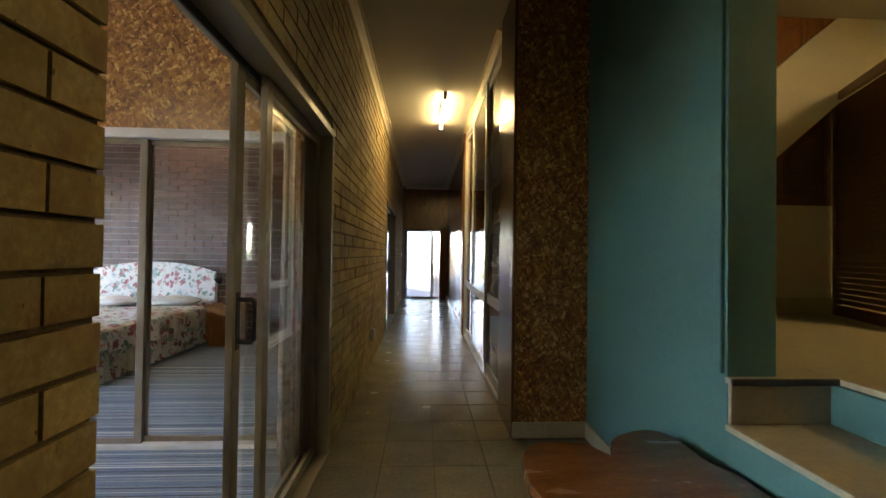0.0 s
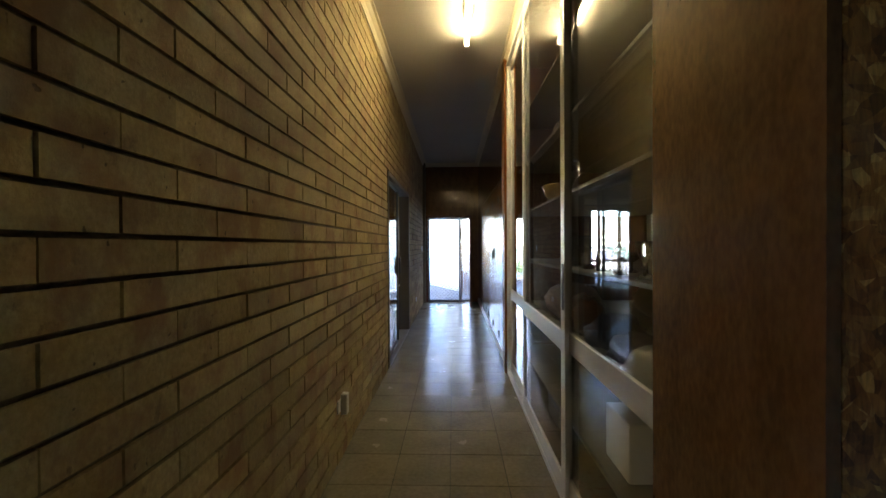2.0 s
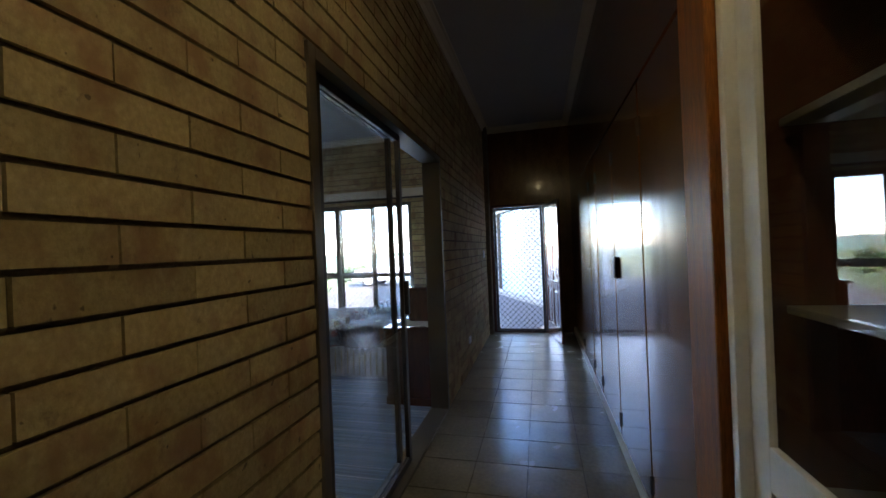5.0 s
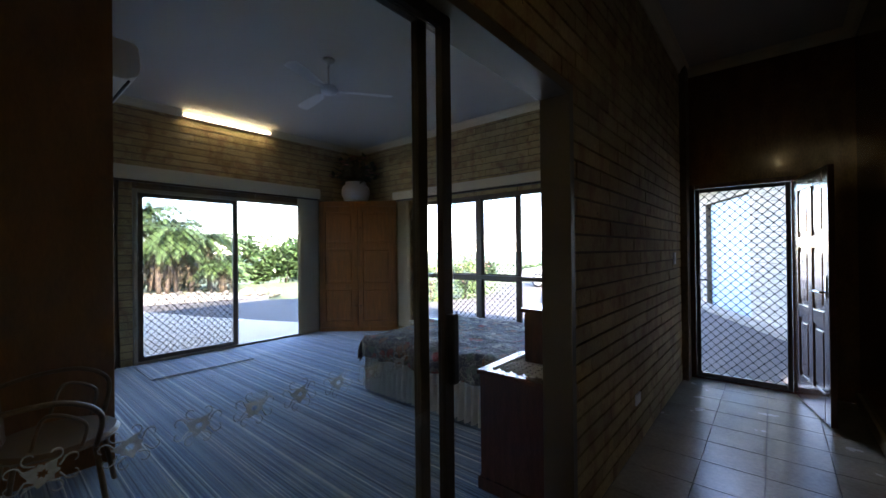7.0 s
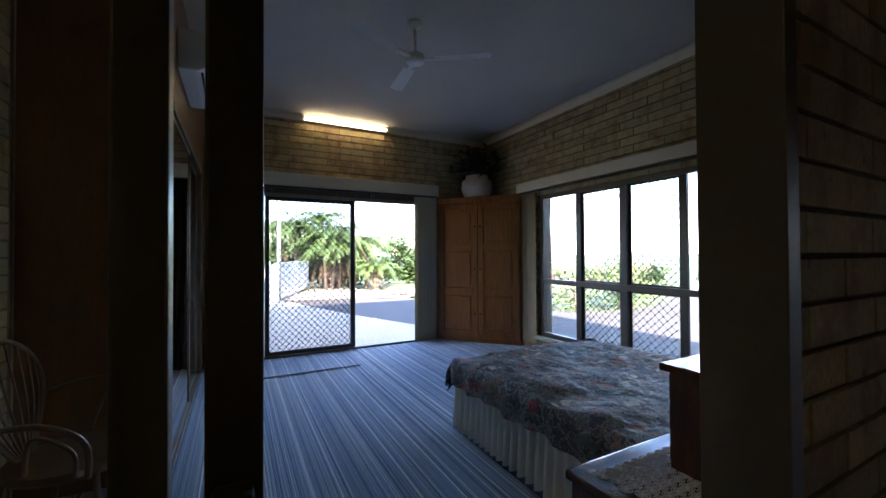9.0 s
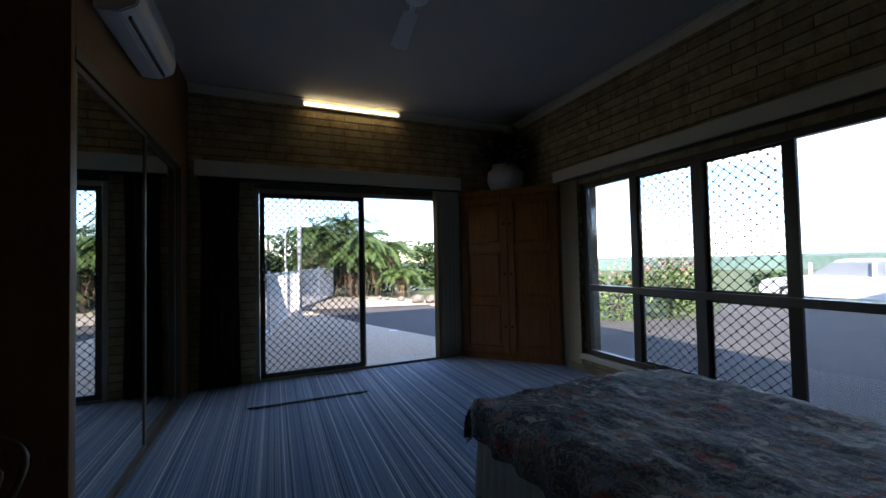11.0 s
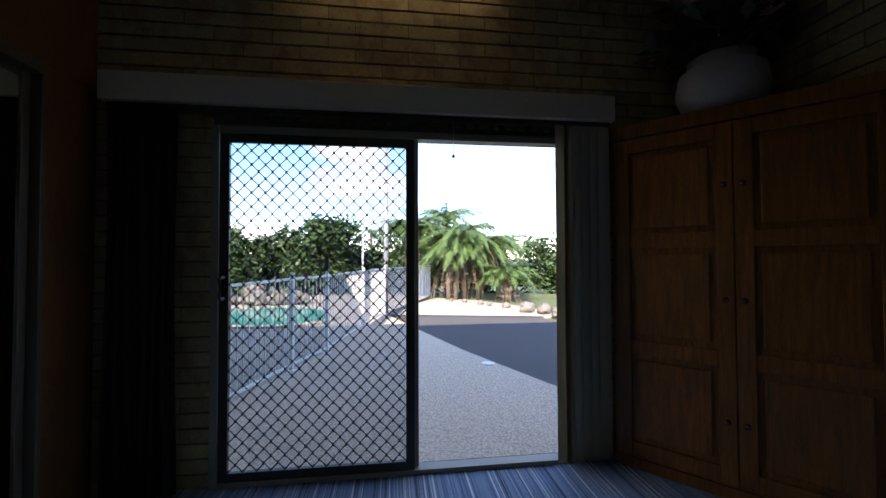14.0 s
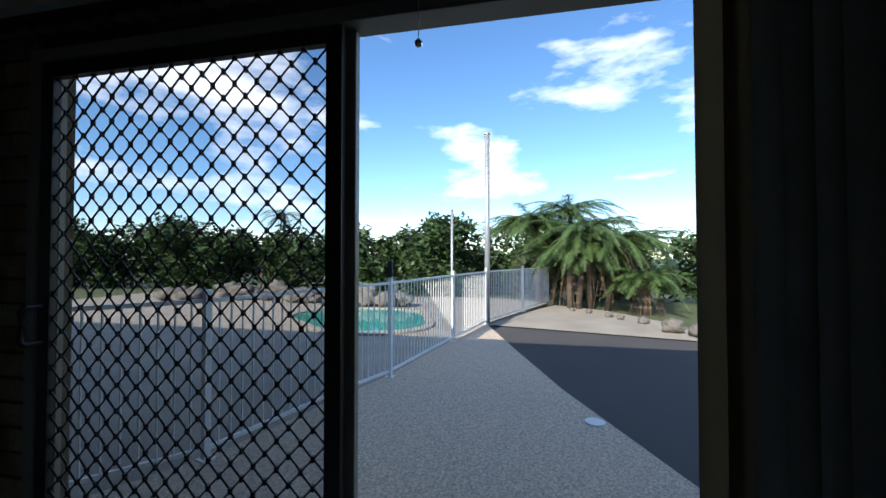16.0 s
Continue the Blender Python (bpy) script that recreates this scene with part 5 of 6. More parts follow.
def spread_mesh(x0, x1, y0, y1, ztop, zside, zfoot, over, seed):
    """A quilt over the mattress, hanging over the foot and both sides, rumpled."""
    bm = bmesh.new()
    nu, nv = 64, 60
    g = []
    for i in range(nu + 1):
        row = []
        for j in range(nv + 1):
            u = -0.16 + 1.16 * i / nu
            v = -0.20 + 1.40 * j / nv
            x = x0 + (x1 - x0) * max(u, 0)
            y = y0 + (y1 - y0) * min(max(v, 0), 1)
            z = ztop
            du = max(0.0, -u) / 0.16
            dv = max(0.0, -v, v - 1) / 0.20
            if du:
                x = x0 - over * min(1, du * 3)
                z = min(z, ztop - (ztop - zfoot) * du)
            if dv:
                y = (y0 - over * min(1, dv * 3)) if v < 0 else (y1 + over * min(1, dv * 3))
                z = min(z, ztop - (ztop - zside) * dv)
            if du and dv:
                z -= 0.05 * min(du, dv)
                x -= 0.03 * min(du, dv)
            p = Vector((x * 3.2, y * 3.2, seed))
            rum = 0.03 * noise.noise(p) + 0.024 * abs(noise.noise(p * 2.7 + Vector((y * 4, 0, 0)))) + 0.006 * noise.noise(p * 7)
            if du or dv:
                side = 0.02 * math.sin(u * 60 if dv else v * 60) * (du + dv)
                if dv:
                    y += side * (1 if v > 1 else -1)
                else:
                    x += side
                z += 0.012 * math.sin((u if dv else v) * 25 + seed)
            else:
                e = min(u / 0.05, v / 0.05, (1 - v) / 0.05, 1)
                z += rum - 0.02 * (1 - max(0, e))
            row.append(bm.verts.new((x, y, z)))
        g.append(row)
    for a, b in zip(g, g[1:]):
        for j in range(nv):
            bm.faces.new((a[j], a[j + 1], b[j + 1], b[j]))
    return bm


bm = spread_mesh(BX0, BX1, BY0, BY1, 0.565, 0.36, 0.34, 0.035, 2.0)
part("bedspread", bm, SPREAD, bed, "dark floral cotton bedspread", smooth=True)
VAL = surface("white_valance_cloth", (0.62, 0.63, 0.62), 0.85, 0.06, 8, 90, 0.2)


def valance(x0, x1, y0, y1, z0, z1, foot=True):
    bm = bmesh.new()
    path = [(x1, y0), (x0, y0), (x0, y1), (x1, y1)]
    prev = None
    for (ax, ay), (bx, by) in zip(path, path[1:]):
        L = math.hypot(bx - ax, by - ay)
        n = int(L / 0.006)
        nx, ny = (by - ay) / L, -(bx - ax) / L
        for k in range(n + 1):
            q = k / n
            w = math.sin(q * L / 0.072 * 2 * math.pi + 0.8 * math.sin(q * 17))
            s = 0.034 * math.copysign(abs(w) ** 0.6, w)
            cx_, cy_ = ax + (bx - ax) * q, ay + (by - ay) * q
            cur = [bm.verts.new((cx_ - nx * s * f, cy_ - ny * s * f, z)) for z, f in ((z1, 0.3), ((z0 + z1) / 2, 0.9), (z0, 1.3))]
            if prev:
                for r in (0, 1):
                    bm.faces.new((prev[r], prev[r + 1], cur[r + 1], cur[r]))
            prev = cur
    return bm


part("valance", valance(BX0 + 0.0, BX1 - 0.02, BY0 + 0.0, BY1 - 0.0, 0.035, 0.40), VAL, bed, "white gathered valance", smooth=True)

# low dresser with lace and the box on it
ds = thing("dresser", "dark red-brown low wooden dresser beside the bed", "dresser", (0, 0, 0))
DX0, DX1, DY0, DY1 = -0.655, -0.20, 8.72, 9.26
pbox("body", (DX0 + 0.015, DX1, DY0 + 0.015, DY1, 0.07, 0.67), DARKWOOD, ds)
pbox("top", (DX0, DX1, DY0, DY1, 0.671, 0.70), DARKWOOD, ds, bev=0.008)
pbox("plinth", (DX0, DX1, DY0, DY1, 0.0, 0.07), DARKWOOD, ds, bev=0.008)
for z0, z1 in ((0.09, 0.27), (0.28, 0.46), (0.47, 0.65)):
    d = pbox("drawer", (DX0 + 0.001, DX0 + 0.014, DY0 + 0.04, DY1 - 0.03, z0, z1), DARKWOOD, ds)
    bm = bmesh.new()
    turned(bm, [(0.007, 0), (0.007, 0.012), (0.015, 0.018), (0.012, 0.028)], Matrix.Translation((DX0 + 0.001, (DY0 + DY1) / 2, (z0 + z1) / 2)) @ Matrix.Rotation(-math.pi / 2, 4, "Y"), 12)
    part("knob", bm, DARKWOOD, d, smooth=True)
# lace cloth: rings and scallops of thread
LACE = surface("white_lace_thread", (0.66, 0.66, 0.66), 0.8, 0.05, 10, 90, 0.2)
bm = bmesh.new()
for i in range(9):
    for j in range(10):
        c = Vector((DX0 + 0.085 + i * 0.040, DY0 + 0.075 + j * 0.041 + 0.02 * (i % 2), 0.7025))
        for r in (0.020, 0.013, 0.006):
            bent(bm, [c + Vector((r * math.cos(a), r * math.sin(a), 0)) for a in (2 * math.pi * k / 10 for k in range(11))], 0.0014, 4)
        for k in range(6):
            a = 2 * math.pi * k / 6
            bent(bm, [c, c + Vector((0.02 * math.cos(a), 0.02 * math.sin(a), 0))], 0.0014, 4)
single("lace_cloth", bm, LACE, "white crocheted lace cloth on the dresser", "cloth")
bx = thing("jewellery_chest", "dark wooden chest of small drawers on dresser", "chest", (0, 0, 0))
pbox("carcass", (-0.495, -0.205, 9.015, 9.25, 0.7055, 1.010), DARKWOOD, bx)
pbox("lid", (-0.52, -0.19, 9.0, 9.26, 1.011, 1.035), DARKWOOD, bx, bev=0.006)
for k in range(3):
    d = pbox("drawer", (-0.506, -0.496, 9.03, 9.235, 0.722 + 0.095 * k, 0.808 + 0.095 * k), DARKWOOD, bx)
    bm = bmesh.new()
    turned(bm, [(0.004, 0), (0.004, 0.008), (0.009, 0.012), (0.007, 0.018)], Matrix.Translation((-0.506, 9.132, 0.765 + 0.095 * k)) @ Matrix.Rotation(-math.pi / 2, 4, "Y"), 10)
    part("knob", bm, CHROME, d, "small bright knob", smooth=True)

# cane chair in the nook
CANE = surface("brown_cane", (0.12, 0.068, 0.033), 0.45, 0.25, 20, 80, 0.1, stretch=(4, 4, 1))


def eased(pts, n=6):
    """The points with n smooth steps between each pair."""
    pts = [Vector(p) for p in pts]
    out = []
    for i in range(len(pts) - 1):
        a, b, c, d = pts[max(i - 1, 0)], pts[i], pts[i + 1], pts[min(i + 2, len(pts) - 1)]
        for k in range(n):
            t = k / n
            out.append(0.5 * (2 * b + (c - a) * t + (2 * a - 5 * b + 4 * c - d) * t * t + (3 * b - a - 3 * c + d) * t ** 3))
    return out + [pts[-1]]


def cane_chair(at, rz, label):
    ch = thing("cane_chair", label, "chair", at, rz)
    bm = bmesh.new()
    for s in range(13):
        a = radians(-80 + 160 * s / 12)
        bent(bm, eased([(0.06 * math.sin(a), 0.20, 0.43), (0.24 * math.sin(a), 0.26, 0.66), (0.36 * math.sin(a), 0.34, 0.62 + 0.36 * math.cos(a))], 4), 0.006, 5)
    part("back_canes", bm, CANE, ch)
    bm = bmesh.new()
    bent(bm, [(0.36 * math.sin(a), 0.34, 0.62 + 0.36 * math.cos(a)) for a in (radians(-100 + 200 * k / 20) for k in range(21))], 0.014, 7)
    part("back_hoop", bm, CANE, ch, smooth=True)
    bm = bmesh.new()
    turned(bm, [(0.25, 0.39), (0.27, 0.41), (0.25, 0.43), (0.1, 0.425)], seg=24)
    part("seat", bm, CANE, ch)
    for sx in (-1, 1):
        bm = bmesh.new()
        bent(bm, eased([(sx * 0.27, -0.18, 0.42), (sx * 0.34, -0.20, 0.60), (sx * 0.36, -0.06, 0.69), (sx * 0.36, 0.16, 0.68), (sx * 0.33, 0.30, 0.64)]), 0.013, 7)
        part("arm", bm, CANE, ch, smooth=True)
        bm = bmesh.new()
        bent(bm, eased([(sx * 0.24, -0.12, 0.42), (sx * 0.31, -0.14, 0.56), (sx * 0.30, 0.0, 0.62), (sx * 0.24, 0.06, 0.45)]), 0.009, 6)
        part("arm_loop", bm, CANE, ch, smooth=True)
        for sy in (-1, 1):
            bm = bmesh.new()
            bent(bm, [(sx * 0.19, sy * 0.17, 0.40), (sx * 0.22, sy * 0.20, 0.2), (sx * 0.25, sy * 0.23, 0.0)], 0.014, 7)
            part("leg", bm, CANE, ch, smooth=True)
    return ch


cane_chair((-2.28, 7.10, 0.0), 168, "brown cane armchair with fanned back in the nook")

# ---- front bedroom, seen through the door and in its mirror doors ----
cl1 = thing("built_in_wardrobe", "strand board wardrobe with tall mirror doors", "wardrobe")
YM = 2.86
pbox("bulkhead", (BW + 0.003, WLB - 0.003, YM, YM + 0.03, 2.151, CEILING - 0.002), OSB, cl1)
pbox("head_track", (BW + 0.003, WLB - 0.003, YM - 0.02, YM + 0.06, 2.085, 2.15), WHITE_ALU, cl1)
pbox("floor_track", (BW + 0.003, WLB - 0.003, YM - 0.02, YM + 0.06, 0.0, 0.03), WHITE_ALU, cl1)
for xa, xb, y in ((-3.96, -2.62, YM + 0.04), (-2.66, -1.315, YM + 0.012), (-1.365, -0.24, YM + 0.04)):
    dr = pbox("mirror_door", (xa, xa + 0.05, y - 0.012, y + 0.012, 0.032, 2.083), ALU, cl1)
    for nm, b in (("stile", (xb - 0.05, xb, y - 0.012, y + 0.012, 0.032, 2.083)), ("rail", (xa + 0.05, xb - 0.05, y - 0.012, y + 0.012, 0.032, 0.07)),
                  ("rail", (xa + 0.05, xb - 0.05, y - 0.012, y + 0.012, 2.045, 2.083))):
        pbox(nm, b, ALU, dr)
    part("mirror", boxes((xa + 0.05, xb - 0.05, y - 0.004, y + 0.004, 0.07, 2.045)), mirror_mat, dr)

PALE_FLORAL = floral_material("pale_floral_print", (0.55, 0.53, 0.48), [(0.35, 0.12, 0.13), (0.14, 0.22, 0.16), (0.50, 0.47, 0.42), (0.28, 0.34, 0.33), (0.45, 0.25, 0.22)], 13)
fb = thing("bed", "double bed with pale floral spread and padded headboard", "bed")
FX0, FX1, FY0, FY1 = -4.22, -2.55, -0.30, 1.66
pbox("base", (FX0 + 0.02, FX1 - 0.02, FY0, FY1 - 0.02, 0.05, 0.32), CREAM, fb)
pbox("mattress", (FX0, FX1, FY0, FY1, 0.321, 0.52), VAL, fb, bev=0.04)
bm = bmesh.new()
pr = [(FX0 - 0.03, 0.3), (FX0 - 0.03, 1.02)]
nseg = 20
for k in range(nseg + 1):
    q = k / nseg
    pr.append((FX0 + 0.0 + (FX1 - FX0) * q, 1.03 + 0.13 * math.sin(math.pi * q) ** 0.8))
pr += [(FX1 + 0.03, 1.02), (FX1 + 0.03, 0.3)]
fa = [bm.verts.new((x, FB + 0.012, z)) for x, z in pr]
fbk = [bm.verts.new((x, FB + 0.085, z)) for x, z in pr]
bm.faces.new(fa)
bm.faces.new(fbk[::-1])
for i in range(len(pr)):
    j = (i + 1) % len(pr)
    bm.faces.new((fa[i], fa[j], fbk[j], fbk[i]))
part("headboard", bm, PALE_FLORAL, fb, "buttoned floral headboard")
bm = spread_mesh(0, FY1 - FY0 - 0.35, 0, FX1 - FX0, 0.545, 0.30, 0.26, 0.03, 7.0)
bmesh.ops.transform(bm, matrix=Matrix.Translation((FX0, FY1, 0)) @ Matrix.Rotation(-math.pi / 2, 4, "Z"), verts=bm.verts)
part("bedspread", bm, PALE_FLORAL, fb, smooth=True)
bm = valance(0, FY1 - FY0, 0, FX1 - FX0, 0.03, 0.36)
bmesh.ops.transform(bm, matrix=Matrix.Translation((FX0, FY1, 0)) @ Matrix.Rotation(-math.pi / 2, 4, "Z"), verts=bm.verts)
part("valance", bm, PALE_FLORAL, fb, smooth=True)
for k in (0, 1):
    lump("pillow", (FX0 + 0.43 + 0.82 * k, FY0 + 0.22, 0.56), (0.36, 0.19, 0.075), VAL, "plump white pillow on the bed", "pillow", 2 + k, 0.12, 2.0)
for k, xx in enumerate((FX1 + 0.30, FX0 - 0.33)):
    bs = thing("bedside_table", "small honey pine bedside table", "table", (xx, FB + 0.26, 0), group="bedside tables")
    pbox("top", (-0.22, 0.22, -0.2, 0.2, 0.54, 0.57), PINE, bs, bev=0.006)
    pbox("body", (-0.2, 0.2, -0.19, 0.185, 0.08, 0.539), PINE, bs)
    pbox("plinth", (-0.19, 0.19, -0.18, 0.17, 0.0, 0.079), PINE, bs)
    lp = thing("desk_lamp", "black bent-neck desk lamp on the table", "lamp", (xx, FB + 0.24, 0.571), group="bedside lamps")
    bm = bmesh.new()
    turned(bm, [(0.08, 0), (0.08, 0.012), (0.02, 0.025)], seg=18)
    part("base", bm, BLACK, lp)
    bm = bmesh.new()
    bent(bm, [(0, 0, 0.02), (0.02, 0, 0.2), (-0.02, 0, 0.32), (-0.10, 0, 0.37)], 0.008, 7)
    part("neck", bm, BLACK, lp)
    bm = bmesh.new()
    turned(bm, [(0.02, 0), (0.04, -0.03), (0.065, -0.08)][::-1], Matrix.Translation((-0.10, 0, 0.38)) @ Matrix.Rotation(radians(40), 4, "Y"), 16, False)
    bmesh.ops.solidify(bm, geom=bm.faces[:], thickness=0.002)
    part("shade", bm, BLACK, lp)
cane_chair((-5.08, 0.30, 0.0), 150, "brown cane armchair with fanned back by the bed")
lump("plush_toy", (-5.06, 0.34, 0.432), (0.15, 0.14, 0.19), surface("pink_plush", (0.42, 0.20, 0.17), 0.9, 0.2, 12, 120, 0.6), "pink plush cushion toy on the chair", "toy", 4, 0.3)
CURT = floral_material("curtain_print", (0.50, 0.50, 0.47), [(0.36, 0.20, 0.20), (0.20, 0.27, 0.23), (0.48, 0.47, 0.44), (0.33, 0.38, 0.37)], 16)
curtain("floral_curtain", WLB - 0.10, 0, 2.44, 2.76, 0.03, 2.16, 5, 0.03, CURT, "white floral curtain tied beside the glass door", sway=-0.05)
w2 = thing("window_2", "wide aluminium bedroom window", "window")
w2["kind"] = "structure"
frame_parts(w2, "window", BW - 0.16, BW - 0.08, -0.1, 2.7, 0.05, 2.3, 0.06, ALU)
pbox("mullion", (BW - 0.16, BW - 0.08, 1.26, 1.34, 0.11, 2.14), ALU, w2)
pane(w2, BW - 0.12, -0.04, 2.64, 0.11, 2.24)

# ---- outdoors ----
def gz(x, y):
    """Height of the hilltop ground."""
    z = -0.16
    if y > 13:
        z -= 0.012 * (y - 13) if y < 26 else 0.156 + 0.10 * (y - 26)
    d = -x - 19
    if d > 0:
        z -= 0.06 * d
    d = x - 14
    if d > 0:
        z -= 0.05 * d
    return max(z, -14.0)


GRASS = surface("dry_grass", (0.075, 0.095, 0.035), 0.95, 0.4, 0.6, 14, 0.5)
ASPHALT = surface("asphalt", (0.060, 0.056, 0.054), 0.85, 0.22, 0.9, 160, 0.5)
CONCRETE = surface("exposed_aggregate_concrete", (0.50, 0.41, 0.31), 0.9, 0.5, 45.0, 95, 0.6)
DECK = surface("pale_pool_paving", (0.30, 0.265, 0.215), 0.9, 0.2, 1.5, 110, 0.5)
ROCK = surface("tan_rock", (0.15, 0.137, 0.118), 0.9, 0.5, 4, 30, 1.0)
WHITE_METAL = surface("white_powder_coat", (0.70, 0.71, 0.70), 0.4, 0.05, 4, 60, 0.02)
GALV = surface("galvanised_steel", (0.42, 0.43, 0.44), 0.5, 0.15, 6, 40, 0.05, metal=0.6)

xs = [-600, -300, -150, -80, -50, -35, -26, -22, -19] + list(range(-17, 16, 2)) + [20, 30, 50, 90, 180, 400]
ys = [-500, -250, -120, -60, -30, -15] + list(range(-10, 26, 2)) + [30, 40, 60, 100, 200, 400, 900]
bm = bmesh.new()
g = [[bm.verts.new((x, y, gz(x, y))) for y in ys] for x in xs]
for a, b in zip(g, g[1:]):
    for j in range(len(ys) - 1):
        bm.faces.new((a[j], b[j], b[j + 1], a[j + 1]))
struct("ground", bm, GRASS, "dry grass hilltop falling to the plain", "ground")


def patch(name, pts, lift, material, label, drape=True, cat="paving", kind="structure"):
    bm = bmesh.new()
    top = [bm.verts.new((x, y, (gz(x, y) if drape else 0) + lift)) for x, y in pts]
    low = [bm.verts.new(v.co - Vector((0, 0, 0.06))) for v in top]
    for i in range(len(top)):
        j = (i + 1) % len(top)
        bm.faces.new((top[i], top[j], low[j], low[i]))
    f = bm.faces.new(top)
    bmesh.ops.triangulate(bm, faces=[f])
    return struct(name, bm, material, label, cat)


ASPH = [(-13.42, 9.02), (-11.0, 9.72), (-9.07, 10.32), (-7.9, 10.75), (-7.26, 11.02), (-6.4, 11.45), (-5.9, 11.92), (9.0, 11.92), (9.0, 13.0),
        (-12.5, 13.0), (-13.7, 12.5), (-14.15, 11.8), (-13.9, 10.4)]
patch("road_driveway", ASPH, 0.035, ASPHALT, "dark asphalt driveway round the house", cat="driveway")
patch("road_parking", [(-11.9, 13.001), (9.0, 13.001), (9.0, 26.0), (-9.2, 26.0), (-8.6, 21.5), (-7.3, 19.4), (-6.9, 17.4), (-7.2, 15.8), (-8.3, 14.8), (-9.9, 14.1), (-11.2, 14.0)], 0.035, ASPHALT, "dark asphalt parking apron", cat="driveway")
CONC = [(-5.72, 6.2), (-5.72, 11.9), (-5.95, 11.9), (-6.42, 11.42), (-7.28, 10.99), (-9.09, 10.29), (-11.02, 9.69), (-13.44, 8.98), (-11.36, 8.55), (-9.12, 8.13), (-8.23, 7.86), (-7.03, 7.55), (-6.2, 7.05)]
patch("pavement_path", CONC, 0.10, CONCRETE, "exposed aggregate concrete path", cat="path")
DECKP = [(-5.73, 6.19), (-6.2, 7.04), (-7.03, 7.54), (-8.23, 7.85), (-9.12, 8.12), (-11.36, 8.54), (-13.44, 8.97), (-15.6, 9.75), (-17.9, 10.6), (-19.0, 9.0), (-19.0, -6.0), (-5.73, -6.0)]
patch("pavement_pool_deck", DECKP, 0.095, DECK, "pale aggregate paving round the pool", cat="paving")
patch("pavement_garden_edge", [(-13.45, 9.03), (-13.93, 10.4), (-14.18, 11.8), (-13.73, 12.52), (-12.5, 13.02), (-12.7, 13.5), (-14.3, 13.4), (-16.5, 12.2), (-17.6, 10.8), (-15.6, 9.8)], 0.06, DECK, "pale stony garden edge", cat="paving")

# pool
WATER, _n, _l, _b = nodes_of("pool_water")
_b.inputs["Base Color"].default_value = (0.05, 0.30, 0.26, 1)
_b.inputs["Roughness"].default_value = 0.06
_w = _n.new("ShaderNodeTexNoise")
_w.inputs["Scale"].default_value = 6
_bp = _n.new("ShaderNodeBump")
_bp.inputs["Strength"].default_value = 0.15
_l.new(_w.outputs["Fac"], _bp.inputs["Height"])
_l.new(_bp.outputs["Normal"], _b.inputs["Normal"])
pool = thing("swimming_pool", "free-form pool with green-blue water and pale coping", "pool", (-13.5, 5.9, 0))
ring = []
for k in range(40):
    a = 2 * math.pi * k / 40
    r = 1 + 0.16 * math.sin(2 * a + 0.5) + 0.08 * math.sin(3 * a)
    ring.append((1.55 * r * math.cos(a), 1.9 * r * math.sin(a)))
bm = bmesh.new()
bm.faces.new([bm.verts.new((x, y, -0.052)) for x, y in ring])
tagged(part("water", bm, WATER, pool), "still green-blue water")
bm = bmesh.new()
inn = [bm.verts.new((x, y, -0.02)) for x, y in ring]
out = [bm.verts.new((x * 1.14, y * 1.12, -0.02)) for x, y in ring]
low = [bm.verts.new((x, y, -0.06)) for x, y in ring]
lo2 = [bm.verts.new((x * 1.14, y * 1.12, -0.06)) for x, y in ring]
for i in range(40):
    j = (i + 1) % 40
    bm.faces.new((inn[i], inn[j], out[j], out[i]))
    bm.faces.new((low[i], low[j], inn[j], inn[i]))
    bm.faces.new((out[i], out[j], lo2[j], lo2[i]))
part("coping", bm, DECK, pool, "pale rounded coping")

# pool fence
fence = thing("pool_fence", "white tubular steel pool fence", "fence")
FP = [(-5.75, 6.55), (-6.9, 7.52), (-8.23, 7.89), (-9.12, 8.19), (-11.36, 8.59), (-13.30, 9.0), (-15.52, 9.8), (-17.75, 10.64)]
bm0 = bmesh.new()
rod(bm0, (0, 0, 0.09), (0, 0, 1.19), 0.008, seg=5)
bal = mesh_of("baluster", bm0, WHITE_METAL)
bm0 = bmesh.new()
box(bm0, -0.025, 0.025, -0.025, 0.025, 0, 1.26, bev=0.003)
box(bm0, -0.05, 0.05, -0.05, 0.05, 0, 0.012)
box(bm0, -0.028, 0.028, -0.028, 0.028, 1.261, 1.275)
post = mesh_of("post", bm0, WHITE_METAL)
made = 0
far = bmesh.new()
for (ax, ay), (bx_, by_) in zip(FP, FP[1:]):
    L = math.hypot(bx_ - ax, by_ - ay)
    o = new("post", post)
    o.parent = fence
    o.location = (ax, ay, -0.06)
    o.rotation_euler = (0, 0, math.atan2(by_ - ay, bx_ - ax))
    for z in (0.08, 1.19):
        bm = bmesh.new()
        box(bm, 0.026, L - 0.026, -0.013, 0.013, z - 0.016, z + 0.016, bev=0.002)
        r = part("rail", bm, WHITE_METAL, fence)
        r.location = (ax, ay, -0.06)
        r.rotation_euler = (0, 0, math.atan2(by_ - ay, bx_ - ax))
    n = int(L / 0.095)
    for k in range(1, n):
        px, py = ax + (bx_ - ax) * k / n, ay + (by_ - ay) * k / n
        if made < 290 and ax > -18:
            o = new("baluster", bal)
            o.parent = fence
            o.location = (px, py, -0.06)
            made += 1
        else:
            rod(far, (px, py, 0.03), (px, py, 1.13), 0.008, seg=4)
if far.verts:
    tagged(part("far_balusters", far, WHITE_METAL, fence), kind="stuff")
bm = boxes((-9.15, -9.09, 8.16, 8.22, 1.201, 1.42), bev=0.006)
part("gate_latch", bm, BLACK, fence, "black child-safe gate latch")

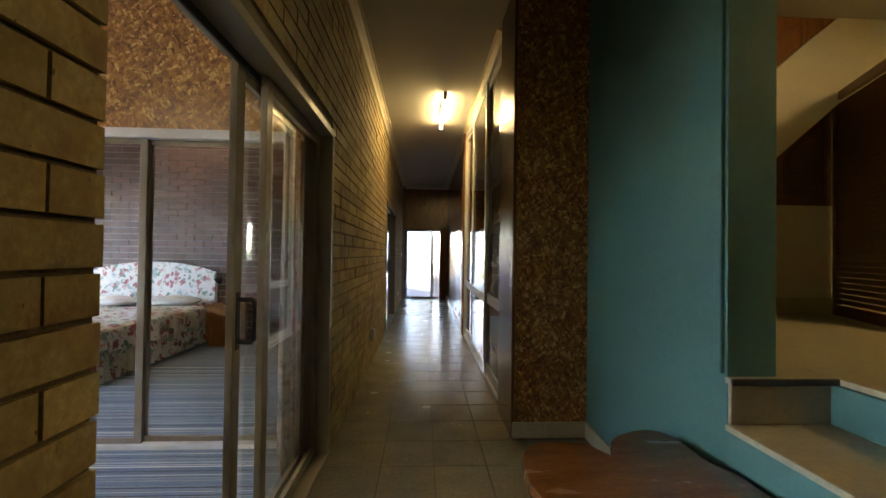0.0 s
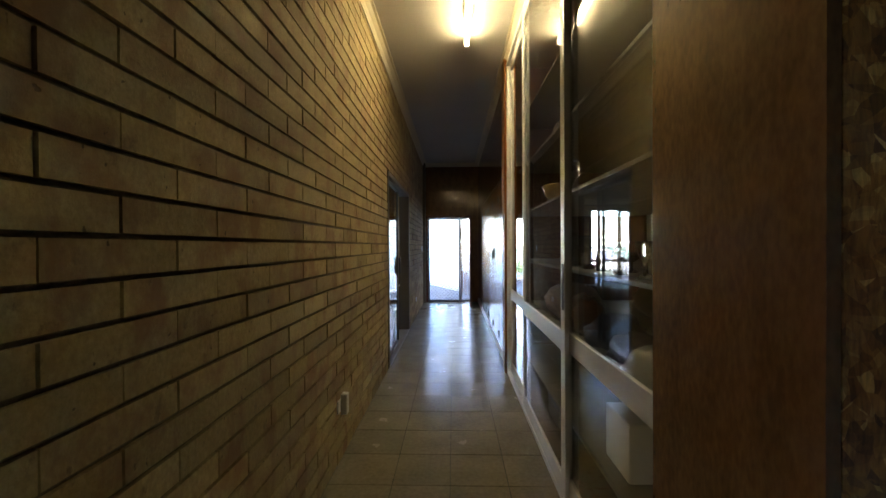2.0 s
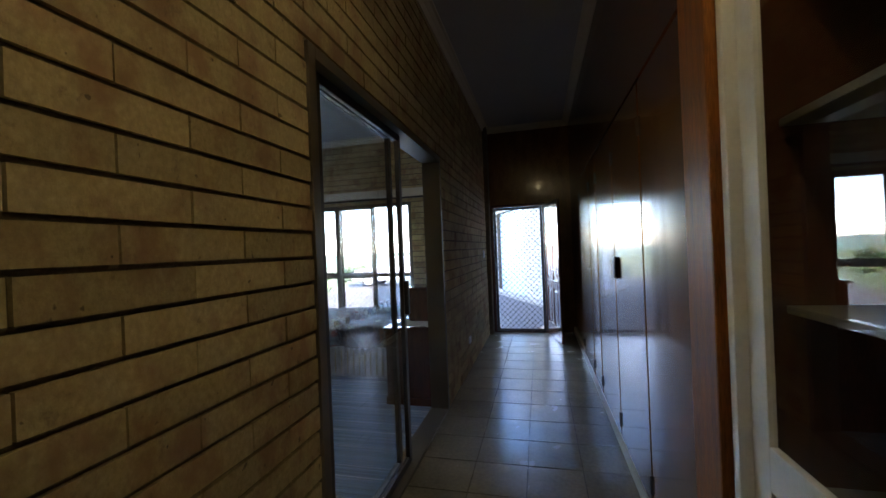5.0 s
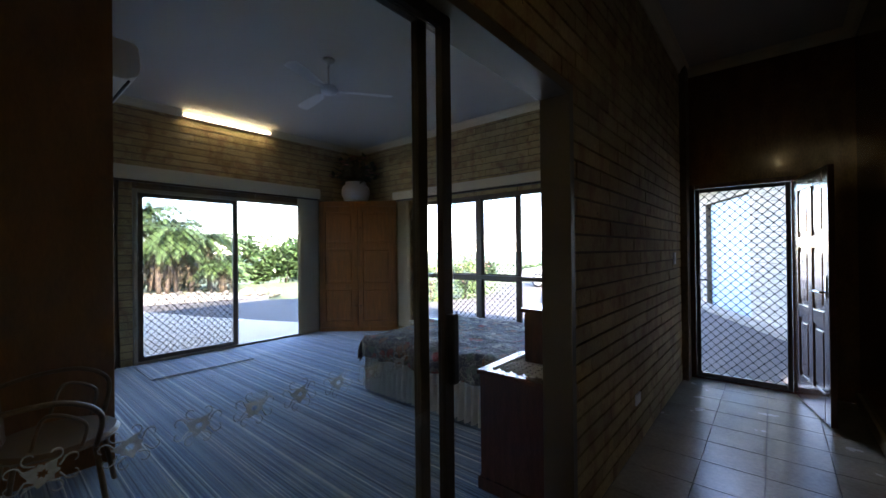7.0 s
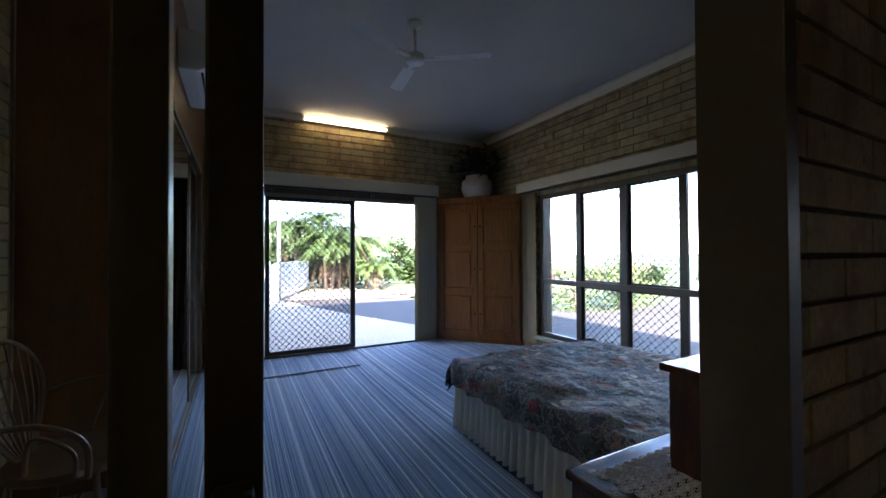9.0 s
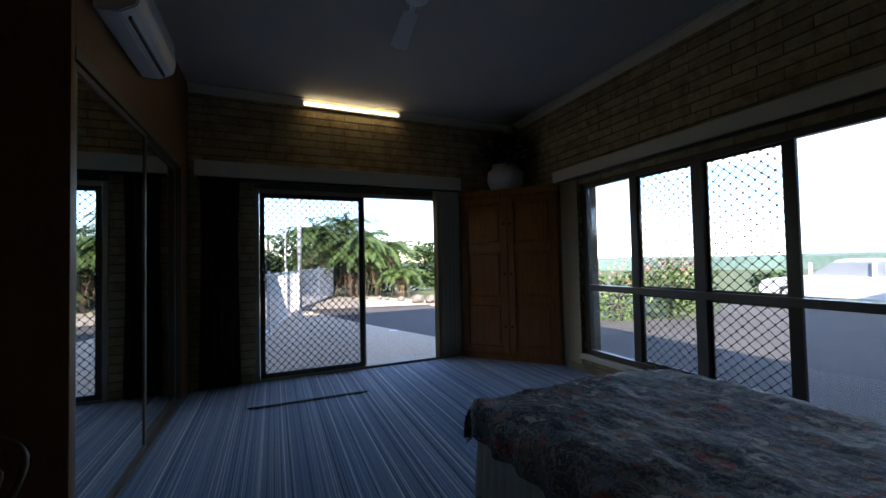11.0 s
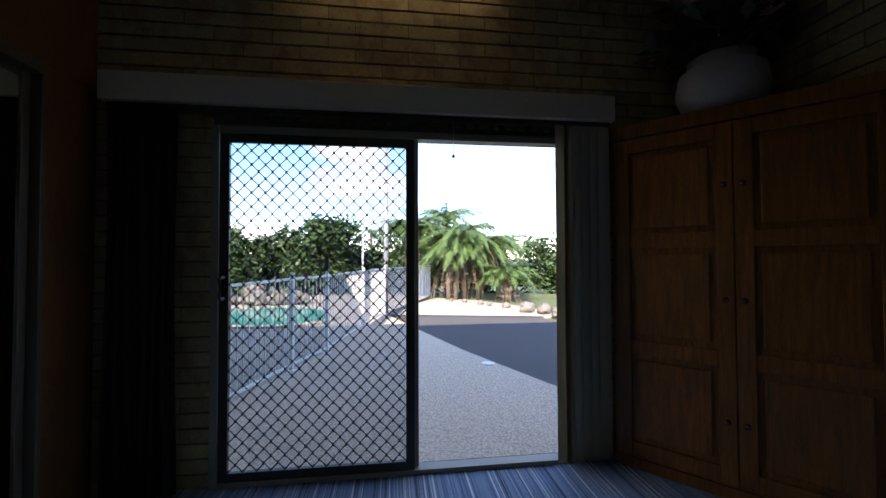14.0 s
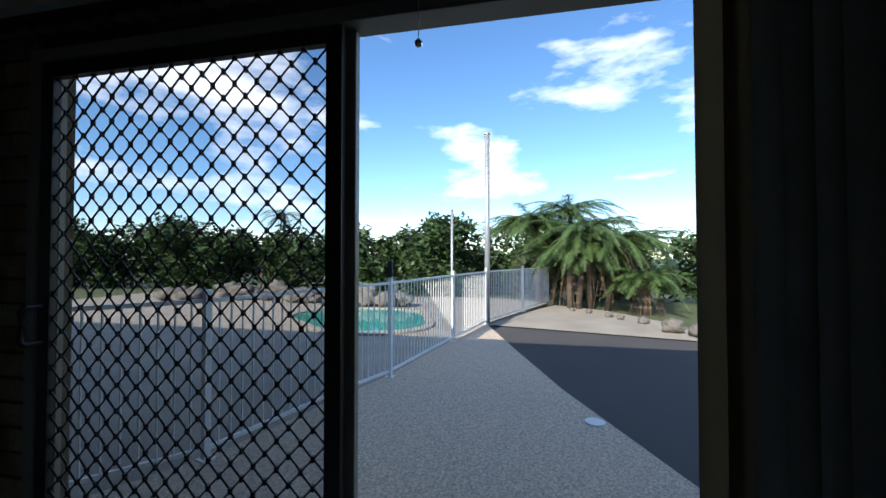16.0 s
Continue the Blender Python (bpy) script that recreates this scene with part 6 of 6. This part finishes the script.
for name, at, r, h, lab in (("tall_pole", (-13.36, 9.02), 0.06, 4.35, "tall galvanised steel pole beside the fence"), ("thin_pole", (-11.42, 8.56), 0.022, 2.36, "thin galvanised pole at the fence")):
    p = thing(name, lab, "pole", (at[0], at[1], -0.06))
    bm = bmesh.new()
    turned(bm, [(r, 0), (r, h)], seg=12)
    part("shaft", bm, GALV, p, smooth=True)
    bm = bmesh.new()
    turned(bm, [(r * 1.2, h), (r * 1.2, h + 0.03), (r * 0.5, h + 0.045)], seg=12)
    part("cap", bm, GALV, p)
bm = bmesh.new()
turned(bm, [(0.09, -0.058), (0.09, -0.05), (0.075, -0.046)], seg=24)
dcov = single("drain_cover", bm, WHITE_PLASTIC, "round white plastic drain cover in the path", "cover")
dcov.location = (-8.2, 10.5, 0.0)
bm = bmesh.new()
turned(bm, [(0.16, -0.06), (0.22, 0.3), (0.23, 0.34)], seg=18)
o = single("garden_pot", bm, WHITE_PLASTIC, "white garden pot among the rocks", "pot", True)
o.location = (-16.6, 3.4, 0.5)

rnd = random.Random(11)
for k in range(26):
    q = k / 25
    x, y = -15.2 - 1.6 * rnd.random() - 1.0 * math.sin(q * 3), -2.5 + 8.6 * q
    s = rnd.uniform(0.2, 0.42)
    lump("pool_rock", (x, y, -0.07), (s, s * rnd.uniform(0.8, 1.4), s * rnd.uniform(0.5, 0.9)), ROCK, "rough tan boulder edging the pool", "rock", k, 0.6, 2.6)
    bpy.context.scene.collection.objects[-1]["group"] = "rocks by the pool"
for k, (x, y, s) in enumerate(((-13.3, 12.85, 0.17), (-13.6, 13.0, 0.13), (-12.9, 13.2, 0.15), (-14.4, 12.6, 0.10), (-14.9, 12.2, 0.07), (-15.3, 12.0, 0.08), (-15.9, 11.6, 0.07), (-12.4, 13.4, 0.17), (-16.3, 11.2, 0.06))):
    lump("edge_rock", (x, y, -0.11), (s, s * 1.2, s * 0.9), ROCK, "weathered rock at the garden edge", "rock", 40 + k, 0.6, 2.6)

# palms and trees
FROND = surface("palm_frond", (0.06, 0.105, 0.028), 0.55, 0.35, 8, 60, 0.1, rand=0.35, trans=0.0)
DEADF = surface("dead_frond", (0.14, 0.098, 0.058), 0.8, 0.3, 8, 60, 0.2, rand=0.3)
BARK = surface("palm_trunk", (0.10, 0.075, 0.055), 0.9, 0.4, 10, 60, 0.6, stretch=(1, 1, 4))
LEAF = surface("tree_leaf", (0.036, 0.07, 0.018), 0.6, 0.4, 8, 60, 0.1, rand=0.45)


def frond(bm, base, yaw, length, rise, droop, rnd, width=0.42, step=0.034):
    pts = []
    for k in range(10):
        q = k / 9
        u = length * q * (1 - 0.15 * q)
        pts.append(Vector((u * math.cos(yaw), u * math.sin(yaw), rise * q - droop * q * q)) + base)
    bent(bm, pts, 0.012, 4, 0.3)
    n = int(length / step)
    side = Vector((-math.sin(yaw), math.cos(yaw), 0))
    for k in range(2, n):
        q = k / n
        i = min(int(q * 9), 8)
        p = pts[i].lerp(pts[i + 1], q * 9 - i)
        d = (pts[i + 1] - pts[i]).normalized()
        w = width * math.sin(math.pi * (0.12 + 0.85 * q)) * rnd.uniform(0.8, 1.1)
        for s in (-1, 1):
            tip = p + (side * s * 0.8 + d * 0.75 + Vector((0, 0, rnd.uniform(-0.5, 0.05)))).normalized() * w
            e = d * 0.015
            bm.faces.new([bm.verts.new(v) for v in (p - e, p + e, tip)])


def palm(at, height, fronds, length, label, seed, dead=5, trunk_r=0.11, stems=1):
    r = random.Random(seed)
    t = thing("palm_tree", label, "palm", at, group="palms by the drive")
    bt, bf, bd = bmesh.new(), bmesh.new(), bmesh.new()
    for s in range(stems):
        ox, oy = (r.uniform(-0.35, 0.35), r.uniform(-0.35, 0.35)) if stems > 1 else (0, 0)
        h = height * r.uniform(0.8, 1.1)
        top = Vector((ox * 1.8, oy * 1.8, h))
        bent(bt, [(ox, oy, -0.1), (ox * 1.3, oy * 1.3, h * 0.5), tuple(top)], trunk_r, 8, 0.7)
        for k in range(fronds):
            frond(bf, top, r.uniform(0, 6.28), length * r.uniform(0.75, 1.1), r.uniform(0.1, 1.0) * length * 0.6, length * r.uniform(0.35, 0.8), r)
        for k in range(dead):
            frond(bd, top - Vector((0, 0, 0.1)), r.uniform(0, 6.28), length * 0.4, -0.1, height * 0.75, r, 0.18, 0.08)
    part("trunk", bt, BARK, t, smooth=True)
    part("crown", bf, FROND, t)
    if dead:
        part("dead_fronds", bd, DEADF, t, "hanging dry brown fronds")


palm((-16.6, 11.2, -0.1), 2.0, 42, 1.9, "clumping date palm with arching green fronds", 1, 20, 0.09, 2)
palm((-17.4, 12.0, -0.1), 2.5, 44, 2.1, "clumping date palm with arching green fronds", 2, 18, 0.10, 2)
palm((-16.3, 13.2, -0.1), 1.15, 34, 1.4, "short date palm with a skirt of dead fronds", 3, 34, 0.13)
palm((-18.6, 10.6, -0.1), 3.1, 40, 2.2, "taller palm standing above the clump", 4, 12, 0.09, 2)
palm((-18.3, 13.4, -0.1), 2.0, 44, 1.8, "date palm behind the garden edge", 6, 18, 0.10, 1)
palm((-19.8, 12.0, -0.1), 3.3, 40, 2.3, "taller palm standing above the clump", 8, 2, 0.09, 2)


def tree(name, at, height, radius, label, seed, leaves=1500, size=0.14, material=None, cat="tree", group="trees round the garden", trunk=0.12, low=0.42):
    r = random.Random(seed)
    t = thing(name, label, cat, at, group=group)
    bt, bl = bmesh.new(), bmesh.new()
    th = height * 0.45
    bent(bt, [(0, 0, -0.3), (0.06, 0.02, th * 0.5), (0.0, 0.05, th)], trunk, 8, 0.6)
    blobs = []
    for k in range(11):
        a, q = r.uniform(0, 6.28), r.random()
        c = Vector((radius * 0.7 * math.cos(a) * math.sqrt(q), radius * 0.7 * math.sin(a) * math.sqrt(q), height * r.uniform(low, 0.88)))
        blobs.append((c, radius * r.uniform(0.28, 0.5)))
        bent(bt, [(0, 0.05, th * 0.8), tuple(c * 0.6 + Vector((0, 0, th * 0.3))), tuple(c)], trunk * 0.4, 5, 0.3)
    for k in range(leaves):
        c, rad = blobs[r.randrange(len(blobs))]
        d = Vector((r.gauss(0, 1), r.gauss(0, 1), r.gauss(0, 0.8))).normalized() * rad * r.uniform(0.55, 1.1)
        p = c + d
        u = Vector((r.uniform(-1, 1), r.uniform(-1, 1), r.uniform(-0.6, 0.6))).normalized()
        w = u.cross(Vector((r.uniform(-1, 1), r.uniform(-1, 1), 1))).normalized()
        s = size * r.uniform(0.6, 1.4)
        bl.faces.new([bl.verts.new(v) for v in (p, p + u * s + w * s * 0.45, p + u * s * 2, p + u * s - w * s * 0.45)])
    part("trunk", bt, BARK, t, smooth=True)
    part("crown", bl, material or LEAF, t)
    return t


rnd = random.Random(3)
for k in range(30):
    q = k / 29
    x, y = -21.5 - 5 * rnd.random(), -26 + 38 * q
    hgt = rnd.uniform(2.8, 4.3)
    tree("garden_tree", (x, y, gz(x, y)), hgt, rnd.uniform(1.5, 2.3), "dense dark green garden tree behind the pool", 100 + k, 2600, 0.17, low=0.15)
for k in range(5):
    x, y = -24.0 - 3 * rnd.random(), -16 + 6.0 * k
    palm((x, y, gz(x, y)), rnd.uniform(3.0, 4.2), 14, 1.9, "palm standing above the garden trees", 60 + k, 2, 0.10)
for k in range(7):
    x, y = -19.5 - 4.5 * rnd.random(), 13.8 + 1.5 * k
    tree("garden_tree", (x, y, gz(x, y)), rnd.uniform(2.0, 2.9), rnd.uniform(1.3, 1.9), "leafy garden tree beyond the palms", 150 + k, 2400, 0.14, low=0.12)

# flowering hedge north of the drive
FLOWER = surface("pink_blossom", (0.52, 0.20, 0.19), 0.6, 0.4, 10, 60, 0.0, rand=0.4)
HLEAF = surface("hedge_leaf", (0.085, 0.14, 0.035), 0.55, 0.35, 8, 60, 0.1, rand=0.4)
for k, (x, y, h, rr) in enumerate(((-11.2, 14.7, 1.3, 0.9), (-9.9, 14.6, 1.35, 0.9), (-8.6, 15.3, 1.55, 1.0), (-7.6, 16.0, 1.35, 0.9), (-7.3, 17.4, 1.3, 0.85), (-8.0, 18.8, 1.3, 0.9), (-9.6, 20.4, 1.3, 0.9))):
    t = tree("flowering_shrub", (x, y, gz(x, y)), h, rr, "leafy shrub with pink blossom along the drive", 200 + k, 900, 0.065, HLEAF, "shrub", "shrubs along the drive", 0.05, 0.03)
    r = random.Random(k)
    bf = bmesh.new()
    for j in range(80):
        a = r.uniform(0, 6.28)
        p = Vector((rr * 0.95 * math.cos(a) * r.uniform(0.4, 1), rr * 0.95 * math.sin(a) * r.uniform(0.4, 1), h * r.uniform(0.45, 1.12)))
        for m_ in range(4):
            d = Vector((r.uniform(-1, 1), r.uniform(-1, 1), r.uniform(-0.3, 1))).normalized() * 0.05
            w = d.cross(Vector((0.3, 0.2, 1))).normalized() * 0.025
            bf.faces.new([bf.verts.new(v) for v in (p, p + d * 0.6 + w, p + d, p + d * 0.6 - w)])
    part("blossom", bf, FLOWER, t, "pink blossom")
for k in range(16):
    x, y = -40 + 5.0 * k + rnd.uniform(-2, 2), 36 + rnd.uniform(-6, 14)
    tree("distant_tree", (x, y, gz(x, y)), rnd.uniform(1.0, 1.8), rnd.uniform(1.2, 2.2), "green tree on the slope below the drive", 300 + k, 700, 0.24)
# distance haze is put into the woods' pale blue-green base colour
HAZE = surface("haze_tinted_woods", (0.10, 0.16, 0.14), 0.95, 0.3, 0.02, 0.4, 0.0)
bm = bmesh.new()
prev = None
for k in range(121):
    a = radians(20 + 260 * k / 120)
    h = 3 + 5 * abs(noise.noise(Vector((k * 0.11, 0, 0)))) + 2 * abs(noise.noise(Vector((k * 0.5, 3, 0))))
    c = Vector((math.cos(a), math.sin(a), 0)) * 480
    cur = [bm.verts.new(c + Vector((0, 0, -25))), bm.verts.new(c + Vector((0, 0, h - 6))), bm.verts.new(c * 1.2 + Vector((0, 0, h - 4)))]
    if prev:
        for j in (0, 1):
            bm.faces.new((prev[j], cur[j], cur[j + 1], prev[j + 1]))
    prev = cur
struct("backdrop_hills", bm, HAZE, "low wooded hills far off, haze in their colour", "hills")

# parked car
CARW = surface("white_car_paint", (0.72, 0.73, 0.74), 0.2, 0.03, 3, 30, 0.0, coat=0.8)
CARG = surface("tinted_glass", (0.30, 0.33, 0.36), 0.05, 0.1, 5, 30, 0.0)
TYRE = surface("tyre_rubber", (0.02, 0.02, 0.02), 0.85, 0.2, 20, 80, 0.3)
car = thing("parked_car", "white station wagon parked on the drive", "car", (-5.9, 23.6, gz(-5.9, 23.6) + 0.04), 0)


def car_shell(prof, half, material, name, label=""):
    bm = bmesh.new()
    rows = []
    for y, sh in ((-half, 0.0), (-half * 0.9, 0.03), (half * 0.9, 0.03), (half, 0.0)):
        rows.append([bm.verts.new((x, y, z + (sh if i > 2 else 0))) for i, (x, z) in enumerate(prof)])
    k = len(prof)
    for a, b in zip(rows, rows[1:]):
        for i in range(k):
            bm.faces.new((a[i], a[(i + 1) % k], b[(i + 1) % k], b[i]))
    bm.faces.new(rows[0][::-1])
    bm.faces.new(rows[-1])
    bmesh.ops.bevel(bm, geom=bm.edges[:], offset=0.03, segments=2, affect="EDGES")
    return part(name, bm, material, car, label, smooth=False)


car_shell([(-2.2, 0.28), (2.2, 0.28), (2.22, 0.55), (2.15, 0.86), (-1.0, 0.90), (-2.05, 0.76), (-2.24, 0.55)], 0.84, CARW, "body")
car_shell([(-1.05, 0.88), (2.12, 0.86), (1.95, 1.30), (-0.35, 1.32)], 0.72, CARG, "glasshouse", "dark tinted windows")
car_shell([(-0.42, 1.295), (1.98, 1.29), (1.9, 1.35), (-0.3, 1.36)], 0.70, CARW, "roof")
for xx in (-0.9, 0.45, 1.75):
    for s in (-1, 1):
        pbox("pillar", (xx - 0.04, xx + 0.04, s * 0.735 - 0.02, s * 0.735 + 0.02, 0.86, 1.31), CARW, car)
for xx in (-1.35, 1.30):
    for s in (-1, 1):
        bm = bmesh.new()
        turned(bm, [(0.24, -0.1), (0.31, -0.09), (0.31, 0.09), (0.24, 0.1)], Matrix.Translation((xx, s * 0.76, 0.31)) @ Matrix.Rotation(math.pi / 2, 4, "X"), 24)
        wh = part("wheel", bm, TYRE, car, smooth=True)
        bm = bmesh.new()
        turned(bm, [(0.22, -0.11), (0.22, 0.0), (0.22, 0.11), (0.06, 0.115)], Matrix.Translation((xx, s * 0.76, 0.31)) @ Matrix.Rotation(math.pi / 2, 4, "X"), 20)
        part("rim", bm, WHITE_PLASTIC, wh, "pale wheel trim")
for s in (-1, 1):
    pbox("headlight", (-2.235, -2.17, s * 0.6 - 0.16, s * 0.6 + 0.16, 0.58, 0.72), CHROME, car)
    pbox("tail_light", (2.16, 2.225, s * 0.68 - 0.1, s * 0.68 + 0.1, 0.62, 0.84), PETAL, car)

# garage beyond the back door
gar = thing("garage", "pale brick garage with a light blue roller door", "garage")
PALEB = surface("pale_brick", (0.50, 0.43, 0.34), 0.85, 0.15, 12, 60, 0.3, rand=0.12)
ROLL = surface("light_blue_roller_door", (0.42, 0.52, 0.60), 0.45, 0.06, 4, 50, 0.03)
ux, uy = 2.02, -4.56
LG = math.hypot(ux, uy)
gm = Matrix.Translation((-1.05, 20.55, 0)) @ Matrix.Rotation(math.atan2(uy, ux), 4, "Z")


def gbox(nm, b, material, par=None, bev=0.0):
    bm = bmesh.new()
    box(bm, *b, bev=bev)
    bmesh.ops.transform(bm, matrix=gm, verts=bm.verts)
    return part(nm, bm, material, par or gar)


gw = gbox("wall", (0.0, 0.78, 0.02, 0.25, -0.7, 3.0), MORTAR)
gbox("wall", (3.35, 9.0, 0.02, 0.25, -0.7, 3.0), MORTAR)
gbox("lintel_wall", (0.781, 3.349, 0.02, 0.25, 2.60, 3.0), MORTAR)
bm = bmesh.new()
for r in range(33):
    z = -0.3 + r * 0.1
    for k in range(-1, 37):
        a, b = max(k * 0.25 + (0.125 if r % 2 else 0), 0), min(k * 0.25 + (0.125 if r % 2 else 0) + 0.24, 9.0)
        if z > 2.58:
            segs = [(a, b)]
        else:
            segs = [s for s in ((a, min(b, 0.78)), (max(a, 3.35), b)) if s[1] - s[0] > 0.03]
        for s in segs:
            if s[1] - s[0] > 0.03 and z < 2.95:
                box(bm, s[0], s[1], 0.008, 0.03, z, z + 0.088)
bmesh.ops.transform(bm, matrix=gm, verts=bm.verts)
tagged(part("brickwork", bm, PALEB, gar), "pale cream brickwork", kind="stuff")
rd = gbox("roller_door", (0.79, 3.34, 0.16, 0.18, -0.5, 2.6), ROLL)
bm0 = bmesh.new()
box(bm0, 0.79, 3.34, 0.135, 0.159, 0, 0.072, bev=0.01)
bmesh.ops.transform(bm0, matrix=gm, verts=bm0.verts)
me = mesh_of("slat", bm0, ROLL)
for r in range(38):
    o = new("slat", me)
    o.parent = rd
    o.location = (0, 0, -0.35 + r * 0.077)
gbox("roof", (-0.6, 9.6, -0.7, 5.0, 3.08, 3.2), WHITE_ALU)
gbox("fascia", (-0.6, 9.6, -0.74, -0.70, 2.96, 3.2), WHITE_ALU)
gbox("kerb", (-0.2, 9.2, -0.35, 0.0, -0.7, gz(0, 18) + 0.12), DECK)


# ---- bricks and tiles, laid last ----
def lay(job):
    parent, axis, plane, side, u0, u1, z0, z1, holes, length, course, bed, perp, proud, material, near, limit, first = job
    cache, spare, found = {}, bmesh.new(), []
    row, z = 0, z0
    rnd = random.Random(int(abs(plane) * 1000) + int(u0 * 10))
    while z < z1 - 0.02:
        zt = min(z + course - bed, z1)
        spans = [(u0, u1)]
        for h in holes:
            if h[2] < zt and h[3] > z + 0.001:
                spans = [s for a, b in spans for s in ((a, min(b, h[0])), (max(a, h[1]), b)) if s[1] - s[0] > 0.02]
        start = u0 + first - (length if row % 2 == 0 else length / 2)
        for a, b in spans:
            k = math.floor((a - start) / length)
            u = start + k * length
            while u < b - 0.02:
                p, q = max(u, a), min(u + length - perp, b)
                if q - p > 0.03:
                    found.append((p, q, z, zt))
                u += length
        z += course
        row += 1
    if near is not None:
        found.sort(key=lambda f: abs((f[0] + f[1]) / 2 - near) + 0.8 * abs(f[2] - 1.4))
    for i, (p, q, za, zb) in enumerate(found):
        out = proud + rnd.uniform(-0.0025, 0.0025)
        lo, hi = (plane - side * proud, plane - side * proud + side * out)
        lo, hi = min(lo, hi), max(lo, hi)
        c = Vector(((lo + hi) / 2, (p + q) / 2, (za + zb) / 2)) if axis == "x" else Vector(((p + q) / 2, (lo + hi) / 2, (za + zb) / 2))
        s = Vector((proud, q - p, zb - za)) if axis == "x" else Vector((q - p, proud, zb - za))
        c[0 if axis == "x" else 1] += side * (out - proud) / 2
        if i < limit:
            key = (round(q - p, 3), round(zb - za, 3))
            if key not in cache:
                b2 = bmesh.new()
                box(b2, -s.x / 2, s.x / 2, -s.y / 2, s.y / 2, -s.z / 2, s.z / 2)
                cache[key] = mesh_of("brick", b2, material)
            ob = new("brick", cache[key])
            ob.parent = parent
            ob.location = c
        else:
            box(spare, c.x - s.x / 2, c.x + s.x / 2, c.y - s.y / 2, c.y + s.y / 2, c.z - s.z / 2, c.z + s.z / 2)
    if spare.verts:
        tagged(part("bricks", spare, material, parent), kind="stuff")
    else:
        spare.free()


for job in BRICK_JOBS:
    lay(job)

# floor tiles
tile_cache = {}
fl = bpy.data.objects["floor_corridor"]
xj = [WL, 0.31, 0.64, 0.97, 1.30, 1.63, 1.77]
for i in range(len(xj) - 1):
    for r in range(-30, 15):
        y0 = 6.91 + 0.332 * r
        y1 = min(y0 + 0.332, END - 0.03)
        if y0 < -3.2 or y1 - y0 < 0.05:
            continue
        x0, x1 = xj[i], xj[i + 1]
        if y0 > 2.8:
            x1 = min(x1, RX + 0.02)
            if x1 - x0 < 0.05:
                continue
        w, d = round(x1 - x0 - 0.006, 3), round(y1 - y0 - 0.006, 3)
        if (w, d) not in tile_cache:
            b2 = bmesh.new()
            box(b2, -w / 2, w / 2, -d / 2, d / 2, -0.012, 0.0, bev=0.0)
            tile_cache[(w, d)] = mesh_of("tile", b2, TILE)
        o = new("tile", tile_cache[(w, d)])
        o.parent = fl
        o.location = ((x0 + x1) / 2, (y0 + y1) / 2, 0.0)
